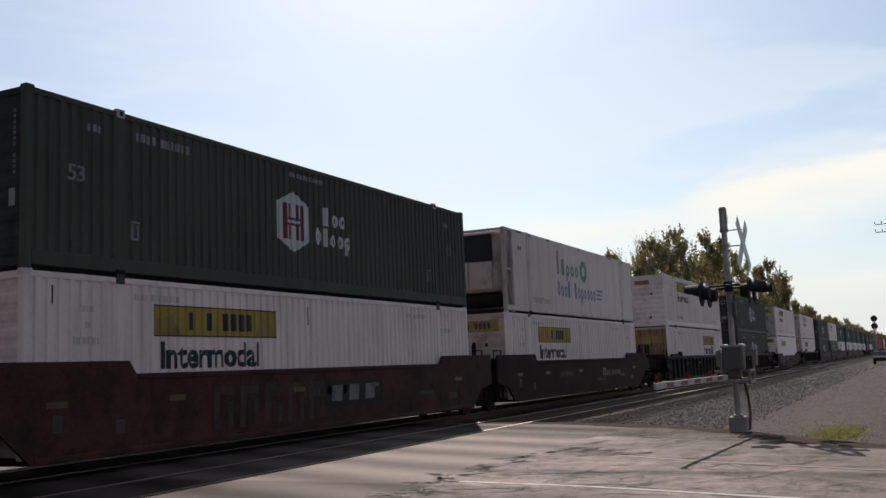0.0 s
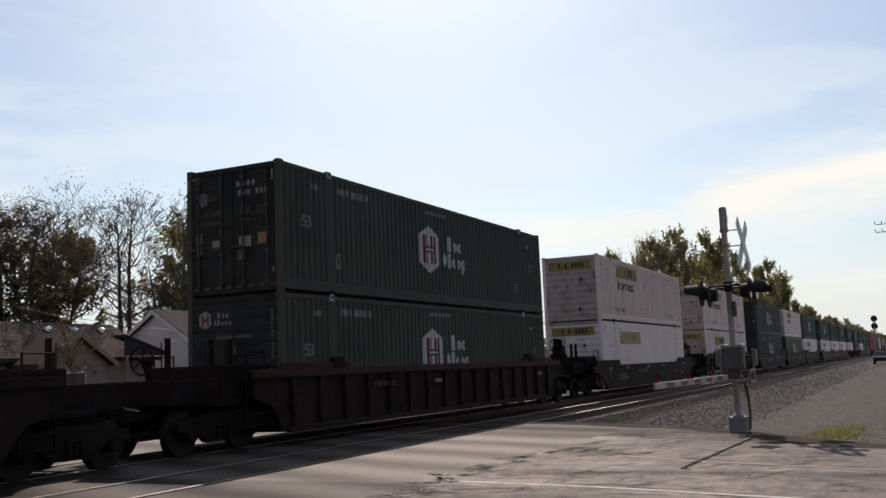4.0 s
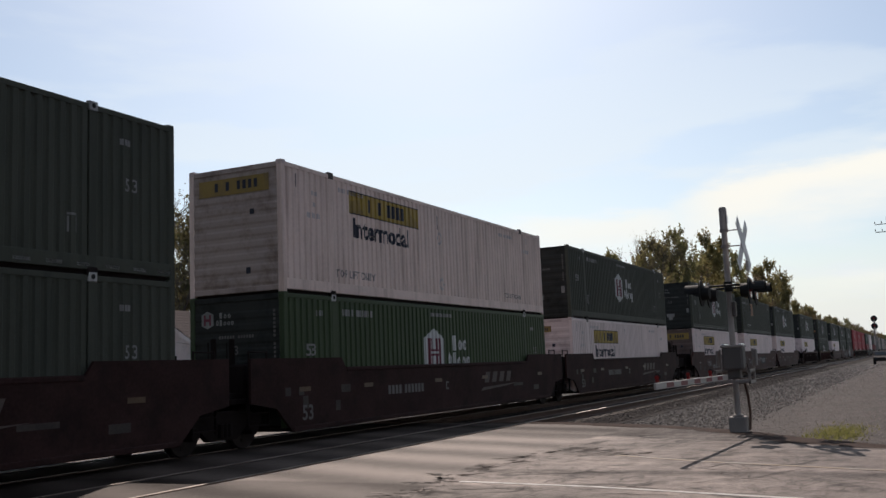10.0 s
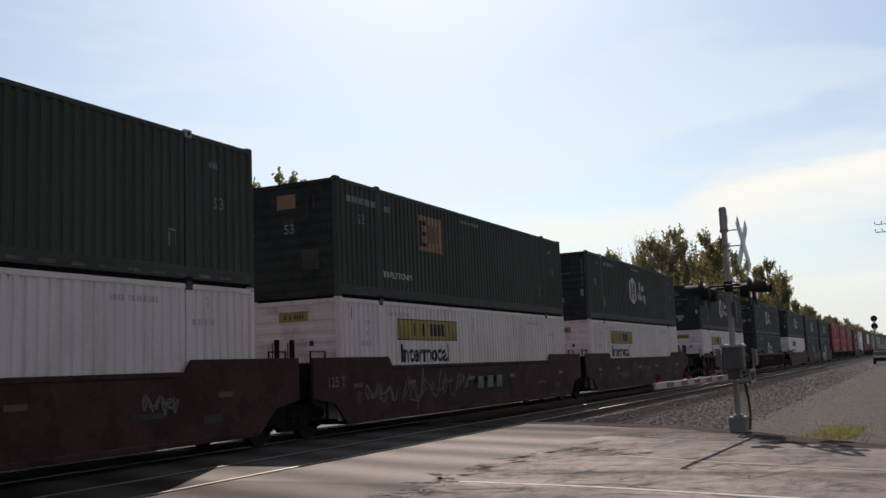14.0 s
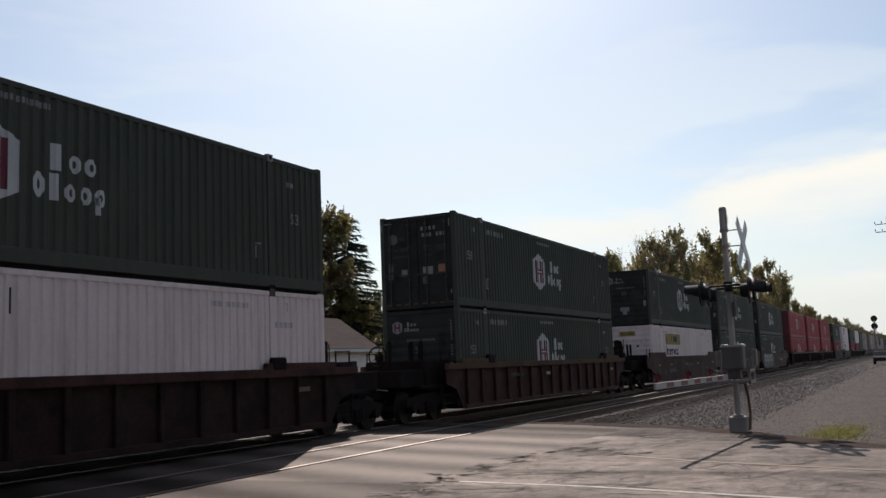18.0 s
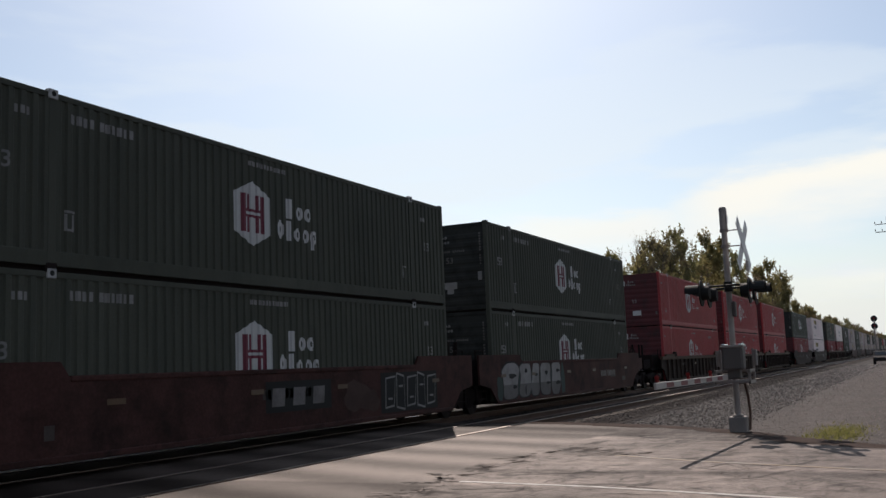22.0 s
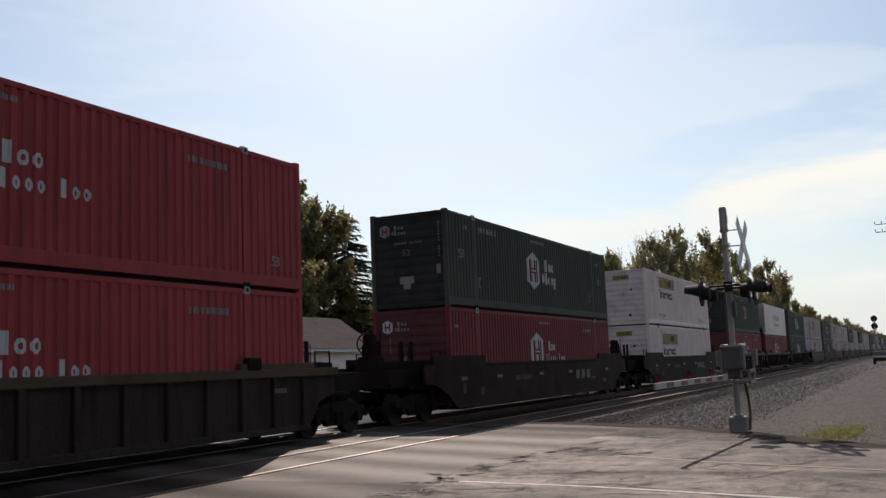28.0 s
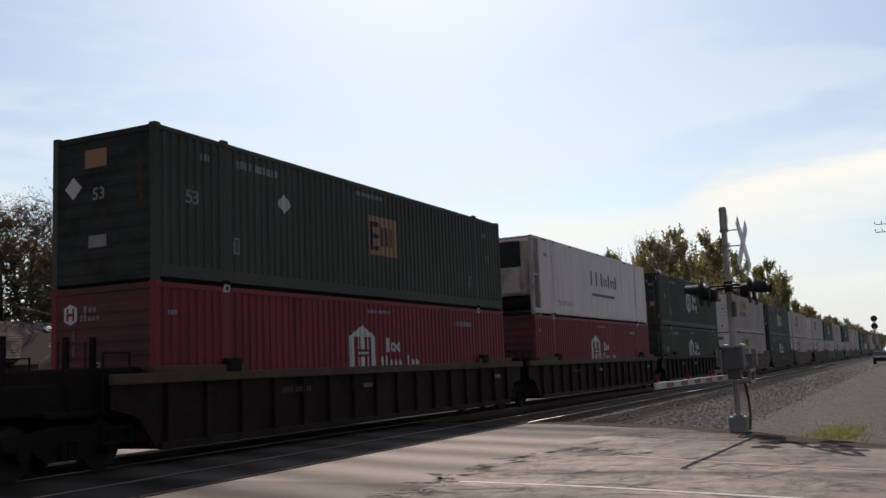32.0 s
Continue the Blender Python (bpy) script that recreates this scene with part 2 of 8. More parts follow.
RUST = (0.10, 0.045, 0.02)
M = {
    "white": material("white_container_paint", (0.71, 0.575, 0.555), 0.5, 0, 0.10, 2.2, 14, 0.08, (0.34, 0.255, 0.215), 0.24, True, spec=0.12),
    "white_pink": material("aged_white_container_paint", (0.73, 0.565, 0.51), 0.55, 0, 0.12, 2.0, 14, 0.08, (0.27, 0.165, 0.12), 0.30, True, spec=0.12),
    "white_grim": material("soot_dulled_white_paint", (0.40, 0.325, 0.30), 0.65, 0, 0.2, 2.2, 14, 0.08, (0.16, 0.115, 0.095), 0.5, True, spec=0.08),
    "green": material("dark_green_container_paint", (0.066, 0.068, 0.055), 0.65, 0, 0.2, 3.0, 30, 0.05, (0.040, 0.044, 0.037), 0.35, True, spec=0.25),
    "green_light": material("mid_green_container_paint", (0.040, 0.060, 0.027), 0.5, 0, 0.2, 3.0, 30, 0.05, (0.03, 0.045, 0.03), 0.3, True),
    "red": material("red_container_paint", (0.32, 0.043, 0.046), 0.6, 0, 0.15, 3.0, 30, 0.05, (0.10, 0.028, 0.028), 0.3, True, spec=0.2),
    "red_deep": material("deep_red_container_paint", (0.185, 0.024, 0.028), 0.6, 0, 0.2, 3.0, 30, 0.05, (0.075, 0.020, 0.021), 0.4, True, spec=0.2),
    "reefer": material("refrigerated_container_skin", (0.55, 0.44, 0.425), 0.45, 0, 0.08, 3.0, 20, 0.03, (0.27, 0.225, 0.215), 0.32, True, spec=0.15),
    # Red and green copies for container ends: their shade is put into the colour.
    "red_end": material("shaded_red_end_paint", (0.080, 0.013, 0.016), 0.7, 0, 0.25, 1.2, 25, 0.06, (0.035, 0.012, 0.013), 0.6),
    "green_end": material("shaded_green_end_paint", (0.027, 0.028, 0.026), 0.7, 0, 0.25, 1.2, 25, 0.06, (0.012, 0.012, 0.011), 0.6),
    # Darker, stained white; on container ends it also carries their shade.
    "white_dull": material("stained_darker_white_paint", (0.60, 0.48, 0.47), 0.6, 0, 0.14, 1.2, 20, 0.06, (0.28, 0.20, 0.18), 0.4, spec=0.12),
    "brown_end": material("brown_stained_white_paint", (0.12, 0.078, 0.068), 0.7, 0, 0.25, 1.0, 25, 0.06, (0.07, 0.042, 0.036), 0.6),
    "spray_pale": material("pale_grey_spray_paint", (0.20, 0.185, 0.19), 0.6, 0, 0.2, 0.8, 20, 0.03, (0.10, 0.085, 0.085), 0.45),
    "name_rust": material("weathered_salmon_lettering", (0.070, 0.048, 0.043), 0.65, 0, 0.3, 0.4, 20, 0.03, (0.045, 0.03, 0.027), 0.5),
    "spray_mid": material("weathered_grey_spray_paint", (0.125, 0.112, 0.115), 0.6, 0, 0.3, 0.4, 20, 0.03, (0.05, 0.04, 0.04), 0.6),
    "spray_faint": material("nearly_worn_off_spray_paint", (0.050, 0.032, 0.030), 0.65, 0, 0.35, 0.4, 20, 0.03, (0.03, 0.018, 0.016), 0.7),
    "spray_dull": material("grimy_grey_spray_paint", (0.085, 0.075, 0.078), 0.6, 0, 0.25, 0.8, 20, 0.03, (0.045, 0.036, 0.036), 0.5),
    "spray_teal": material("faded_teal_spray_paint", (0.028, 0.052, 0.050), 0.6, 0, 0.25, 0.8, 20, 0.03, (0.03, 0.028, 0.027), 0.45),
    "ghost": material("ghost_of_painted_over_graffiti", (0.058, 0.034, 0.030), 0.75, 0, 0.3, 0.6, 20, 0.03, (0.045, 0.024, 0.020), 0.6),
    "rusty_white": material("rust_streaked_white_paint", (0.22, 0.14, 0.10), 0.65, 0, 0.2, 1.0, 25, 0.1, (0.075, 0.036, 0.02), 1.1, True, spec=0.1),
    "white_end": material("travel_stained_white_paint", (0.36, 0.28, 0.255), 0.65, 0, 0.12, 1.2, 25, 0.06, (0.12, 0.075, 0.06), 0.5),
    "yellow_end": material("travel_stained_yellow_film", (0.25, 0.16, 0.035), 0.6, 0, 0.2, 0.8, 30, 0.03, (0.14, 0.09, 0.05), 0.5),
    "mark_text": material("dulled_white_lettering", (0.20, 0.19, 0.188), 0.6, 0, 0.25, 0.3, 30, 0.02, (0.1, 0.1, 0.1), 0.3),
    "post_dark": material("worn_dark_steel", (0.06, 0.055, 0.055), 0.55, 0.3, 0.3, 1, 40, 0.1, RUST, 0.3),
    "seal": material("black_rubber_seal", (0.02, 0.02, 0.02), 0.8),
    "brown": material("oxide_brown_wagon_paint", (0.058, 0.0255, 0.0225), 0.7, 0, 0.4, 1.1, 18, 0.15, (0.020, 0.012, 0.011), 0.55, spec=0.2),
    "brown_dark": material("grimy_dark_wagon_paint", (0.029, 0.0160, 0.0140), 0.7, 0, 0.4, 1.1, 18, 0.15, (0.009, 0.007, 0.0065), 0.5, spec=0.15),
    "brown_mid": material("grimy_maroon_wagon_paint", (0.036, 0.0175, 0.0165), 0.7, 0, 0.4, 1.1, 18, 0.15, (0.018, 0.011, 0.0105), 0.5, spec=0.15),
    "grey_rib": material("grimy_grey_wagon_paint", (0.022, 0.0148, 0.0132), 0.65, 0, 0.3, 1.5, 30, 0.1, (0.010, 0.008, 0.0075), 0.5, True, spec=0.15),
    "dusty_rib": material("dusty_brown_wagon_paint", (0.043, 0.0305, 0.0262), 0.75, 0, 0.35, 1.2, 25, 0.1, (0.018, 0.013, 0.0115), 0.5, True, spec=0.12),
    "chord_tan": material("faded_yellow_brown_wagon_paint", (0.078, 0.042, 0.028), 0.75, 0, 0.35, 1.5, 30, 0.1, (0.11, 0.07, 0.03), 0.4, spec=0.1),
    "chord_olive": material("faded_olive_wagon_paint", (0.085, 0.056, 0.040), 0.75, 0, 0.25, 1.5, 30, 0.1, (0.05, 0.035, 0.02), 0.4, spec=0.1),
    "under": material("greasy_black_steel", (0.0175, 0.0125, 0.0120), 0.8, 0.0, 0.35, 0.8, 40, 0.15, (0.014, 0.008, 0.006), 0.25, spec=0.12),
    "wheel": material("rolled_steel_wheel", (0.025, 0.0185, 0.0175), 0.65, 0.1, 0.3, 0.5, 40, 0.1, (0.02, 0.011, 0.008), 0.3, spec=0.2),
    "yellow": material("golden_yellow_film", (0.30, 0.195, 0.022), 0.5, 0, 0.12, 1.0, 30, 0.03, (0.35, 0.2, 0.05), 0.3),
    "yellow_dirty": material("grimy_khaki_film", (0.22, 0.165, 0.085), 0.6, 0, 0.2, 0.8, 30, 0.03, (0.14, 0.09, 0.06), 0.5),
    "yellow_faded": material("bleached_tan_film", (0.42, 0.31, 0.24), 0.55, 0, 0.2, 0.8, 30, 0.03, (0.33, 0.20, 0.12), 0.5),
    "faded_ink": material("faded_brown_lettering", (0.24, 0.155, 0.115), 0.55, 0, 0.2),
    "dark_text": material("charcoal_lettering", (0.03, 0.03, 0.045), 0.5, 0, 0.1),
    "grey_text": material("faded_grey_lettering", (0.44, 0.38, 0.38), 0.5, 0, 0.15),
    "stencil_pale": material("faint_grey_stencil_paint", (0.27, 0.235, 0.235), 0.6, 0, 0.3, 0.3, 30, 0.02, (0.5, 0.42, 0.41), 0.5),
    "stencil_grey": material("worn_dark_stencil_paint", (0.13, 0.115, 0.12), 0.6, 0, 0.3, 0.3, 30, 0.02, (0.4, 0.35, 0.34), 0.4),
    "white_text": material("white_lettering", (0.45, 0.44, 0.44), 0.55, 0, 0.1, 0.5, 30, 0.02, (0.3, 0.3, 0.3), 0.2),
    "number_text": material("worn_white_wagon_lettering", (0.105, 0.092, 0.090), 0.6, 0, 0.3, 0.3, 30, 0.02, (0.05, 0.04, 0.036), 0.5),
    "dim_text": material("grimy_white_lettering", (0.046, 0.036, 0.034), 0.6, 0, 0.3, 0.3, 30, 0.02, (0.08, 0.06, 0.05), 0.4),
    "logo_red": material("crimson_film", (0.13, 0.012, 0.03), 0.5, 0, 0.1),
    "logo_green": material("leaf_green_film", (0.045, 0.095, 0.05), 0.5, 0, 0.1),
    "logo_purple": material("violet_blue_film", (0.065, 0.045, 0.17), 0.5, 0, 0.1),
    "orange": material("orange_film", (0.26, 0.12, 0.055), 0.5, 0, 0.15),
    "emblem_dark": material("deep_violet_film", (0.022, 0.016, 0.03), 0.5, 0, 0.15),
    "reflector": material("amber_reflective_tape", (0.072, 0.034, 0.014), 0.4, 0, 0.25, 0.3),
    "asphalt": None, "gravel": None,
    "rail": material("worn_rail_head", (0.33, 0.285, 0.26), 0.40, 1.0, 0.25, 1.0, 30, 0.05),
    "rail_web": material("rusty_rail_web", (0.09, 0.05, 0.035), 0.8, 0.2, 0.3, 0.5, 30, 0.2),
    "tie": material("weathered_tie_timber", (0.085, 0.065, 0.05), 0.85, 0, 0.35, 0.6, 40, 0.3),
    "aluminium": material("weathered_aluminium", (0.30, 0.265, 0.25), 0.6, 0.2, 0.2, 0.4, 50, 0.05, (0.22, 0.2, 0.19), 0.35),
    "galvanised": material("galvanised_steel", (0.23, 0.20, 0.19), 0.6, 0.2, 0.2, 0.4, 50, 0.05, (0.18, 0.17, 0.16), 0.3),
    "mechanism": material("dark_grey_housing_paint", (0.085, 0.074, 0.071), 0.6, 0.1, 0.2),
    "black": material("matt_black_paint", (0.018, 0.018, 0.018), 0.7, 0, 0.2),
    "sign_white": material("white_sign_sheeting", (0.72, 0.72, 0.72), 0.5, 0, 0.06),
    "arm_white": material("white_gate_arm_sheeting", (0.38, 0.345, 0.33), 0.5, 0, 0.08),
    "arm_red": material("red_gate_arm_sheeting", (0.15, 0.015, 0.019), 0.5, 0, 0.12),
    "lens_red": material("red_lamp_lens", (0.18, 0.01, 0.01), 0.25, 0, 0.1),
    "siding": material("off_white_house_siding", (0.80, 0.71, 0.69), 0.7, 0, 0.08, 2.0, 20, 0.05, (0.3, 0.27, 0.26), 0.25),
    "siding_tan": material("tan_house_siding", (0.25, 0.18, 0.16), 0.7, 0, 0.1, 2.0, 20, 0.05, (0.2, 0.15, 0.13), 0.25),
    "shingle": material("pale_asphalt_shingle", (0.058, 0.046, 0.046), 0.9, 0, 0.2, 1.5, 25, 0.3, (0.075, 0.059, 0.057), 0.4, spec=0.1),
    "shingle_brown": material("brown_asphalt_shingle", (0.062, 0.044, 0.040), 0.9, 0, 0.15, 1.5, 25, 0.3, (0.050, 0.036, 0.033), 0.3, spec=0.1),
    "shingle_dark": material("charcoal_asphalt_shingle", (0.03, 0.03, 0.035), 0.8, 0, 0.2, 1.5, 25, 0.3),
    "glass": material("dark_window_glass", (0.03, 0.035, 0.04), 0.08, 0, 0.05, 1, 10, 0.0, spec=0.6),
    "trim": material("white_painted_trim", (0.6, 0.58, 0.56), 0.6, 0, 0.06),
    "bark": material("grey_brown_bark", (0.075, 0.058, 0.045), 0.9, 0, 0.3, 0.5, 25, 0.5),
    "leaf_olive": leaf_material("olive_autumn_leaves", (0.132, 0.128, 0.055), (0.225, 0.18, 0.08)),
    "leaf_green": leaf_material("green_autumn_leaves", (0.120, 0.132, 0.056), (0.215, 0.18, 0.082)),
    "leaf_rust": leaf_material("rust_autumn_leaves", (0.125, 0.085, 0.048), (0.10, 0.085, 0.045)),
    "leaf_pale": leaf_material("thin_yellow_leaves", (0.17, 0.14, 0.07), (0.12, 0.10, 0.05)),
    "needle": leaf_material("spruce_needles", (0.022, 0.035, 0.020), (0.04, 0.05, 0.028)),
    "grass": leaf_material("roadside_grass_blades", (0.11, 0.115, 0.030), (0.20, 0.185, 0.075)),
    "car_paint": material("dark_car_paint", (0.022, 0.019, 0.019), 0.5, 0.0, 0.05, spec=0.15),
    "stone": material("crushed_ballast_stone", (0.067, 0.057, 0.054), 0.55, 0, 0.15, 0.5, 40, 0.3, per_island=(0.25, 2.3)),
    "lane_stone": material("loose_lane_gravel", (0.17, 0.145, 0.132), 0.75, 0, 0.15, 0.5, 40, 0.3, per_island=(0.4, 1.9)),
    "bed_stone": material("dark_ballast_stone", (0.038, 0.031, 0.029), 0.75, 0, 0.2, 0.5, 40, 0.3, per_island=(0.3, 2.2)),
    "bed": material("dark_track_bed", (0.016, 0.013, 0.0125), 0.9, 0, 0.4, 0.7, 22, 0.8, (0.03, 0.025, 0.023), 0.4, spec=0.1),
    "soil": material("damp_brown_soil", (0.046, 0.031, 0.026), 0.9, 0, 0.4, 0.35, 18, 0.9, (0.026, 0.019, 0.016), 0.5, spec=0.1),
    "casting_pale": material("chipped_white_casting_paint", (0.36, 0.35, 0.345), 0.6, 0, 0.3, 0.2, 30, 0.1, (0.10, 0.09, 0.085), 0.5),
    "polished": material("bright_polished_aluminium", (0.75, 0.73, 0.7), 0.22, 1.0, 0.1, 0.4, 50, 0.02),
}


# ---------------------------------------------------------------- mesh building
class Geo:
    """Collects vertices and faces of one part."""

    def __init__(self):
        self.v, self.f = [], []

    def add(self, verts, faces):
        k = len(self.v)
        self.v += [tuple(p) for p in verts]
        self.f += [tuple(k + i for i in q) for q in faces]
        return self

    def box(self, x0, y0, z0, x1, y1, z1, c=0.0):
        if c <= 0:
            vs = [(x, y, z) for z in (z0, z1) for y in (y0, y1) for x in (x0, x1)]
            return self.add(vs, [(0, 2, 3, 1), (4, 5, 7, 6), (0, 1, 5, 4), (2, 6, 7, 3), (0, 4, 6, 2), (1, 3, 7, 5)])
        c = min(c, (x1 - x0) / 2.1, (y1 - y0) / 2.1, (z1 - z0) / 2.1)
        ring = lambda e, z: [(x0 + e + c, y0 + e, z), (x1 - e - c, y0 + e, z), (x1 - e, y0 + e + c, z), (x1 - e, y1 - e - c, z),
                             (x1 - e - c, y1 - e, z), (x0 + e + c, y1 - e, z), (x0 + e, y1 - e - c, z), (x0 + e, y0 + e + c, z)]
        vs = ring(c * 0.5, z0) + ring(0, z0 + c) + ring(0, z1 - c) + ring(c * 0.5, z1)
        fs = [tuple(range(7, -1, -1)), tuple(range(24, 32))]
        for r in range(3):
            fs += [(8 * r + i, 8 * r + (i + 1) % 8, 8 * r + 8 + (i + 1) % 8, 8 * r + 8 + i) for i in range(8)]
        return self.add(vs, fs)

    def tube(self, a, b, r0, r1=None, n=10, caps=True):
        a, b = Vector(a), Vector(b)
        r1 = r0 if r1 is None else r1
        d = (b - a).normalized()
        s = d.orthogonal().normalized()
        t = d.cross(s)
        vs = [p + (s * math.cos(2 * math.pi * i / n) + t * math.sin(2 * math.pi * i / n)) * r for p, r in ((a, r0), (b, r1)) for i in range(n)]
        fs = [(i, (i + 1) % n, n + (i + 1) % n, n + i) for i in range(n)]
        if caps:
            fs += [tuple(range(n - 1, -1, -1)), tuple(range(n, 2 * n))]
        return self.add(vs, fs)

    def path(self, pts, r, n=8):
        for a, b in zip(pts[:-1], pts[1:]):
            self.tube(a, b, r, r, n)
        return self

    def strand(self, pts, r, n=5):
        """One unbroken thin line through the points."""
        vs = [Vector(p) + Vector((0, math.cos(2 * math.pi * k / n) * r, math.sin(2 * math.pi * k / n) * r)) for p in pts for k in range(n)]
        fs = [(i * n + k, i * n + (k + 1) % n, (i + 1) * n + (k + 1) % n, (i + 1) * n + k) for i in range(len(pts) - 1) for k in range(n)]
        return self.add(vs, fs)

    def ring(self, centre, axis, R, r, n=24, m=8):
        d = Vector(axis).normalized()
        s = d.orthogonal().normalized()
        t = d.cross(s)
        c = Vector(centre)
        vs = []
        for i in range(n):
            w = s * math.cos(2 * math.pi * i / n) + t * math.sin(2 * math.pi * i / n)
            vs += [c + w * (R + r * math.cos(2 * math.pi * j / m)) + d * (r * math.sin(2 * math.pi * j / m)) for j in range(m)]
        fs = [(i * m + j, ((i + 1) % n) * m + j, ((i + 1) % n) * m + (j + 1) % m, i * m + (j + 1) % m) for i in range(n) for j in range(m)]
        return self.add(vs, fs)

    def plate(self, outline, y0, y1):
        """A plate with an outline in x and z, from y0 to y1."""
        n = len(outline)
        vs = [(x, y0, z) for x, z in outline] + [(x, y1, z) for x, z in outline]
        fs = [tuple(range(n)), tuple(range(2 * n - 1, n - 1, -1))] + [(i, n + i, n + (i + 1) % n, (i + 1) % n) for i in range(n)]
        return self.add(vs, fs)

    def slab(self, outline, z0, z1):
        """A slab with an outline in x and y, from z0 to z1."""
        n = len(outline)
        vs = [(x, y, z0) for x, y in outline] + [(x, y, z1) for x, y in outline]
        fs = [tuple(range(n - 1, -1, -1)), tuple(range(n, 2 * n))] + [(i, (i + 1) % n, n + (i + 1) % n, n + i) for i in range(n)]
        return self.add(vs, fs)

    def cross(self, outline, x0, x1):
        """A bar along x with an outline in y and z."""
        n = len(outline)
        vs = [(x0, y, z) for y, z in outline] + [(x1, y, z) for y, z in outline]
        fs = [tuple(range(n - 1, -1, -1)), tuple(range(n, 2 * n))] + [(i, (i + 1) % n, n + (i + 1) % n, n + i) for i in range(n)]
        return self.add(vs, fs)

    def mesh(self, name, mat, smooth=False, fix=True):
        me = bpy.data.meshes.new(name)
        me.from_pydata(self.v, [], self.f)
        if fix:
            bm = bmesh.new()
            bm.from_mesh(me)
            bmesh.ops.recalc_face_normals(bm, faces=bm.faces[:])
            bm.to_mesh(me)
            bm.free()
        me.materials.append(mat)
        if smooth:
            me.polygons.foreach_set("use_smooth", [True] * len(me.polygons))
        me.update()
        return me


def part(name, shape, mat, parent, label="", at=None, smooth=False):
    """One mesh object under a thing or a part. shape: a Geo or a ready mesh."""
    me = shape if isinstance(shape, bpy.types.Mesh) else shape.mesh(name, mat, smooth)
    ob = new(name, me)
    ob.parent = parent
    if at is not None:
        ob.matrix_basis = at
    if label:
        tagged(ob, label)
    if name in ("notice", "number_bar", "name_bar", "stencil", "grip_slot", "reflective_tape", "emblem_bar", "small_mark", "panel_picture"):
        tagged(ob, kind="stuff")
    return ob


def thing(name, label, category, m=None, group="", kind=""):
    ob = new(name)
    ob.empty_display_size = 0.3
    if m is not None:
        ob.matrix_basis = m
    return tagged(ob, label, category, group, kind)


def solid(name, shape, mat, label, category, group="", kind="", m=None, smooth=False, fix=True):
    ob = new(name, shape.mesh(name, mat, smooth, fix))
    if m is not None:
        ob.matrix_basis = m
    return tagged(ob, label, category, group, kind)


# ---------------------------------------------------------------- lettering and films on corrugated sides
PITCH, DEEP = 0.2286, 0.031


def wave(x):
    """How far the corrugated side steps back at x."""
    u = (x % PITCH) / PITCH
    if u < 0.42:
        return 0.0
    if u < 0.56:
        return DEEP * (u - 0.42) / 0.14
    if u < 0.86:
        return DEEP
    return DEEP * (1 - (u - 0.86) / 0.14)


BREAKS = (0.0, 0.42, 0.56, 0.86)


def wrapped(me, flat=False):
    """Lays a flat film (x, z) onto the container's side, following its ribs."""
    bm = bmesh.new()
    bm.from_mesh(me)
    if not flat:
        xs = [v.co.x for v in bm.verts]
        k0, k1 = int(min(xs) / PITCH) - 1, int(max(xs) / PITCH) + 1
        for k in range(k0, k1 + 1):
            for b in BREAKS:
                cut = (k + b) * PITCH
                if min(xs) < cut < max(xs):
                    bmesh.ops.bisect_plane(bm, geom=bm.verts[:] + bm.edges[:] + bm.faces[:], plane_co=(cut, 0, 0), plane_no=(1, 0, 0), dist=1e-5)
    for v in bm.verts:
        v.co.y = -1.295 - 0.004 + (0 if flat else wave(v.co.x))
    bmesh.ops.recalc_face_normals(bm, faces=bm.faces[:])
    if sum(f.normal.y * f.calc_area() for f in bm.faces) > 0:
        bmesh.ops.reverse_faces(bm, faces=bm.faces[:])
    bm.to_mesh(me)
    bm.free()
    return me


def film(name, mat, polys, flat=False):
    """Flat polygons (x, z) laid on the side."""
    g = Geo()
    for poly in polys:
        g.add([(x, 0, z) for x, z in poly], [tuple(range(len(poly)))])
    return wrapped(g.mesh(name, mat), flat)


def rect(x0, z0, x1, z1):
    return [(x0, z0), (x1, z0), (x1, z1), (x0, z1)]


def words(text, height, mat, bold=0.0, squeeze=1.0):
    """Flat lettering in the built-in font: lower left corner at the origin, in x and z."""
    cu = bpy.data.curves.new("lettering", "FONT")
    cu.body, cu.size, cu.offset, cu.resolution_u = text, 1.0, bold, 3
    cu.fill_mode = "FRONT"
    ob = bpy.data.objects.new("lettering", cu)
    scene.collection.objects.link(ob)
    me = bpy.data.meshes.new_from_object(ob.evaluated_get(bpy.context.evaluated_depsgraph_get()))
    bpy.data.objects.remove(ob)
    bpy.data.curves.remove(cu)
    xs, ys = [v.co.x for v in me.vertices], [v.co.y for v in me.vertices]
    s = height / (max(ys) - min(ys))
    x0, y0 = min(xs), min(ys)
    for v in me.vertices:
        v.co = ((v.co.x - x0) * s * squeeze, 0, (v.co.y - y0) * s)
    me.materials.clear()
    me.materials.append(mat)
    return me


def moved(me, x, z):
    for v in me.vertices:
        v.co.x += x
        v.co.z += z
    return me


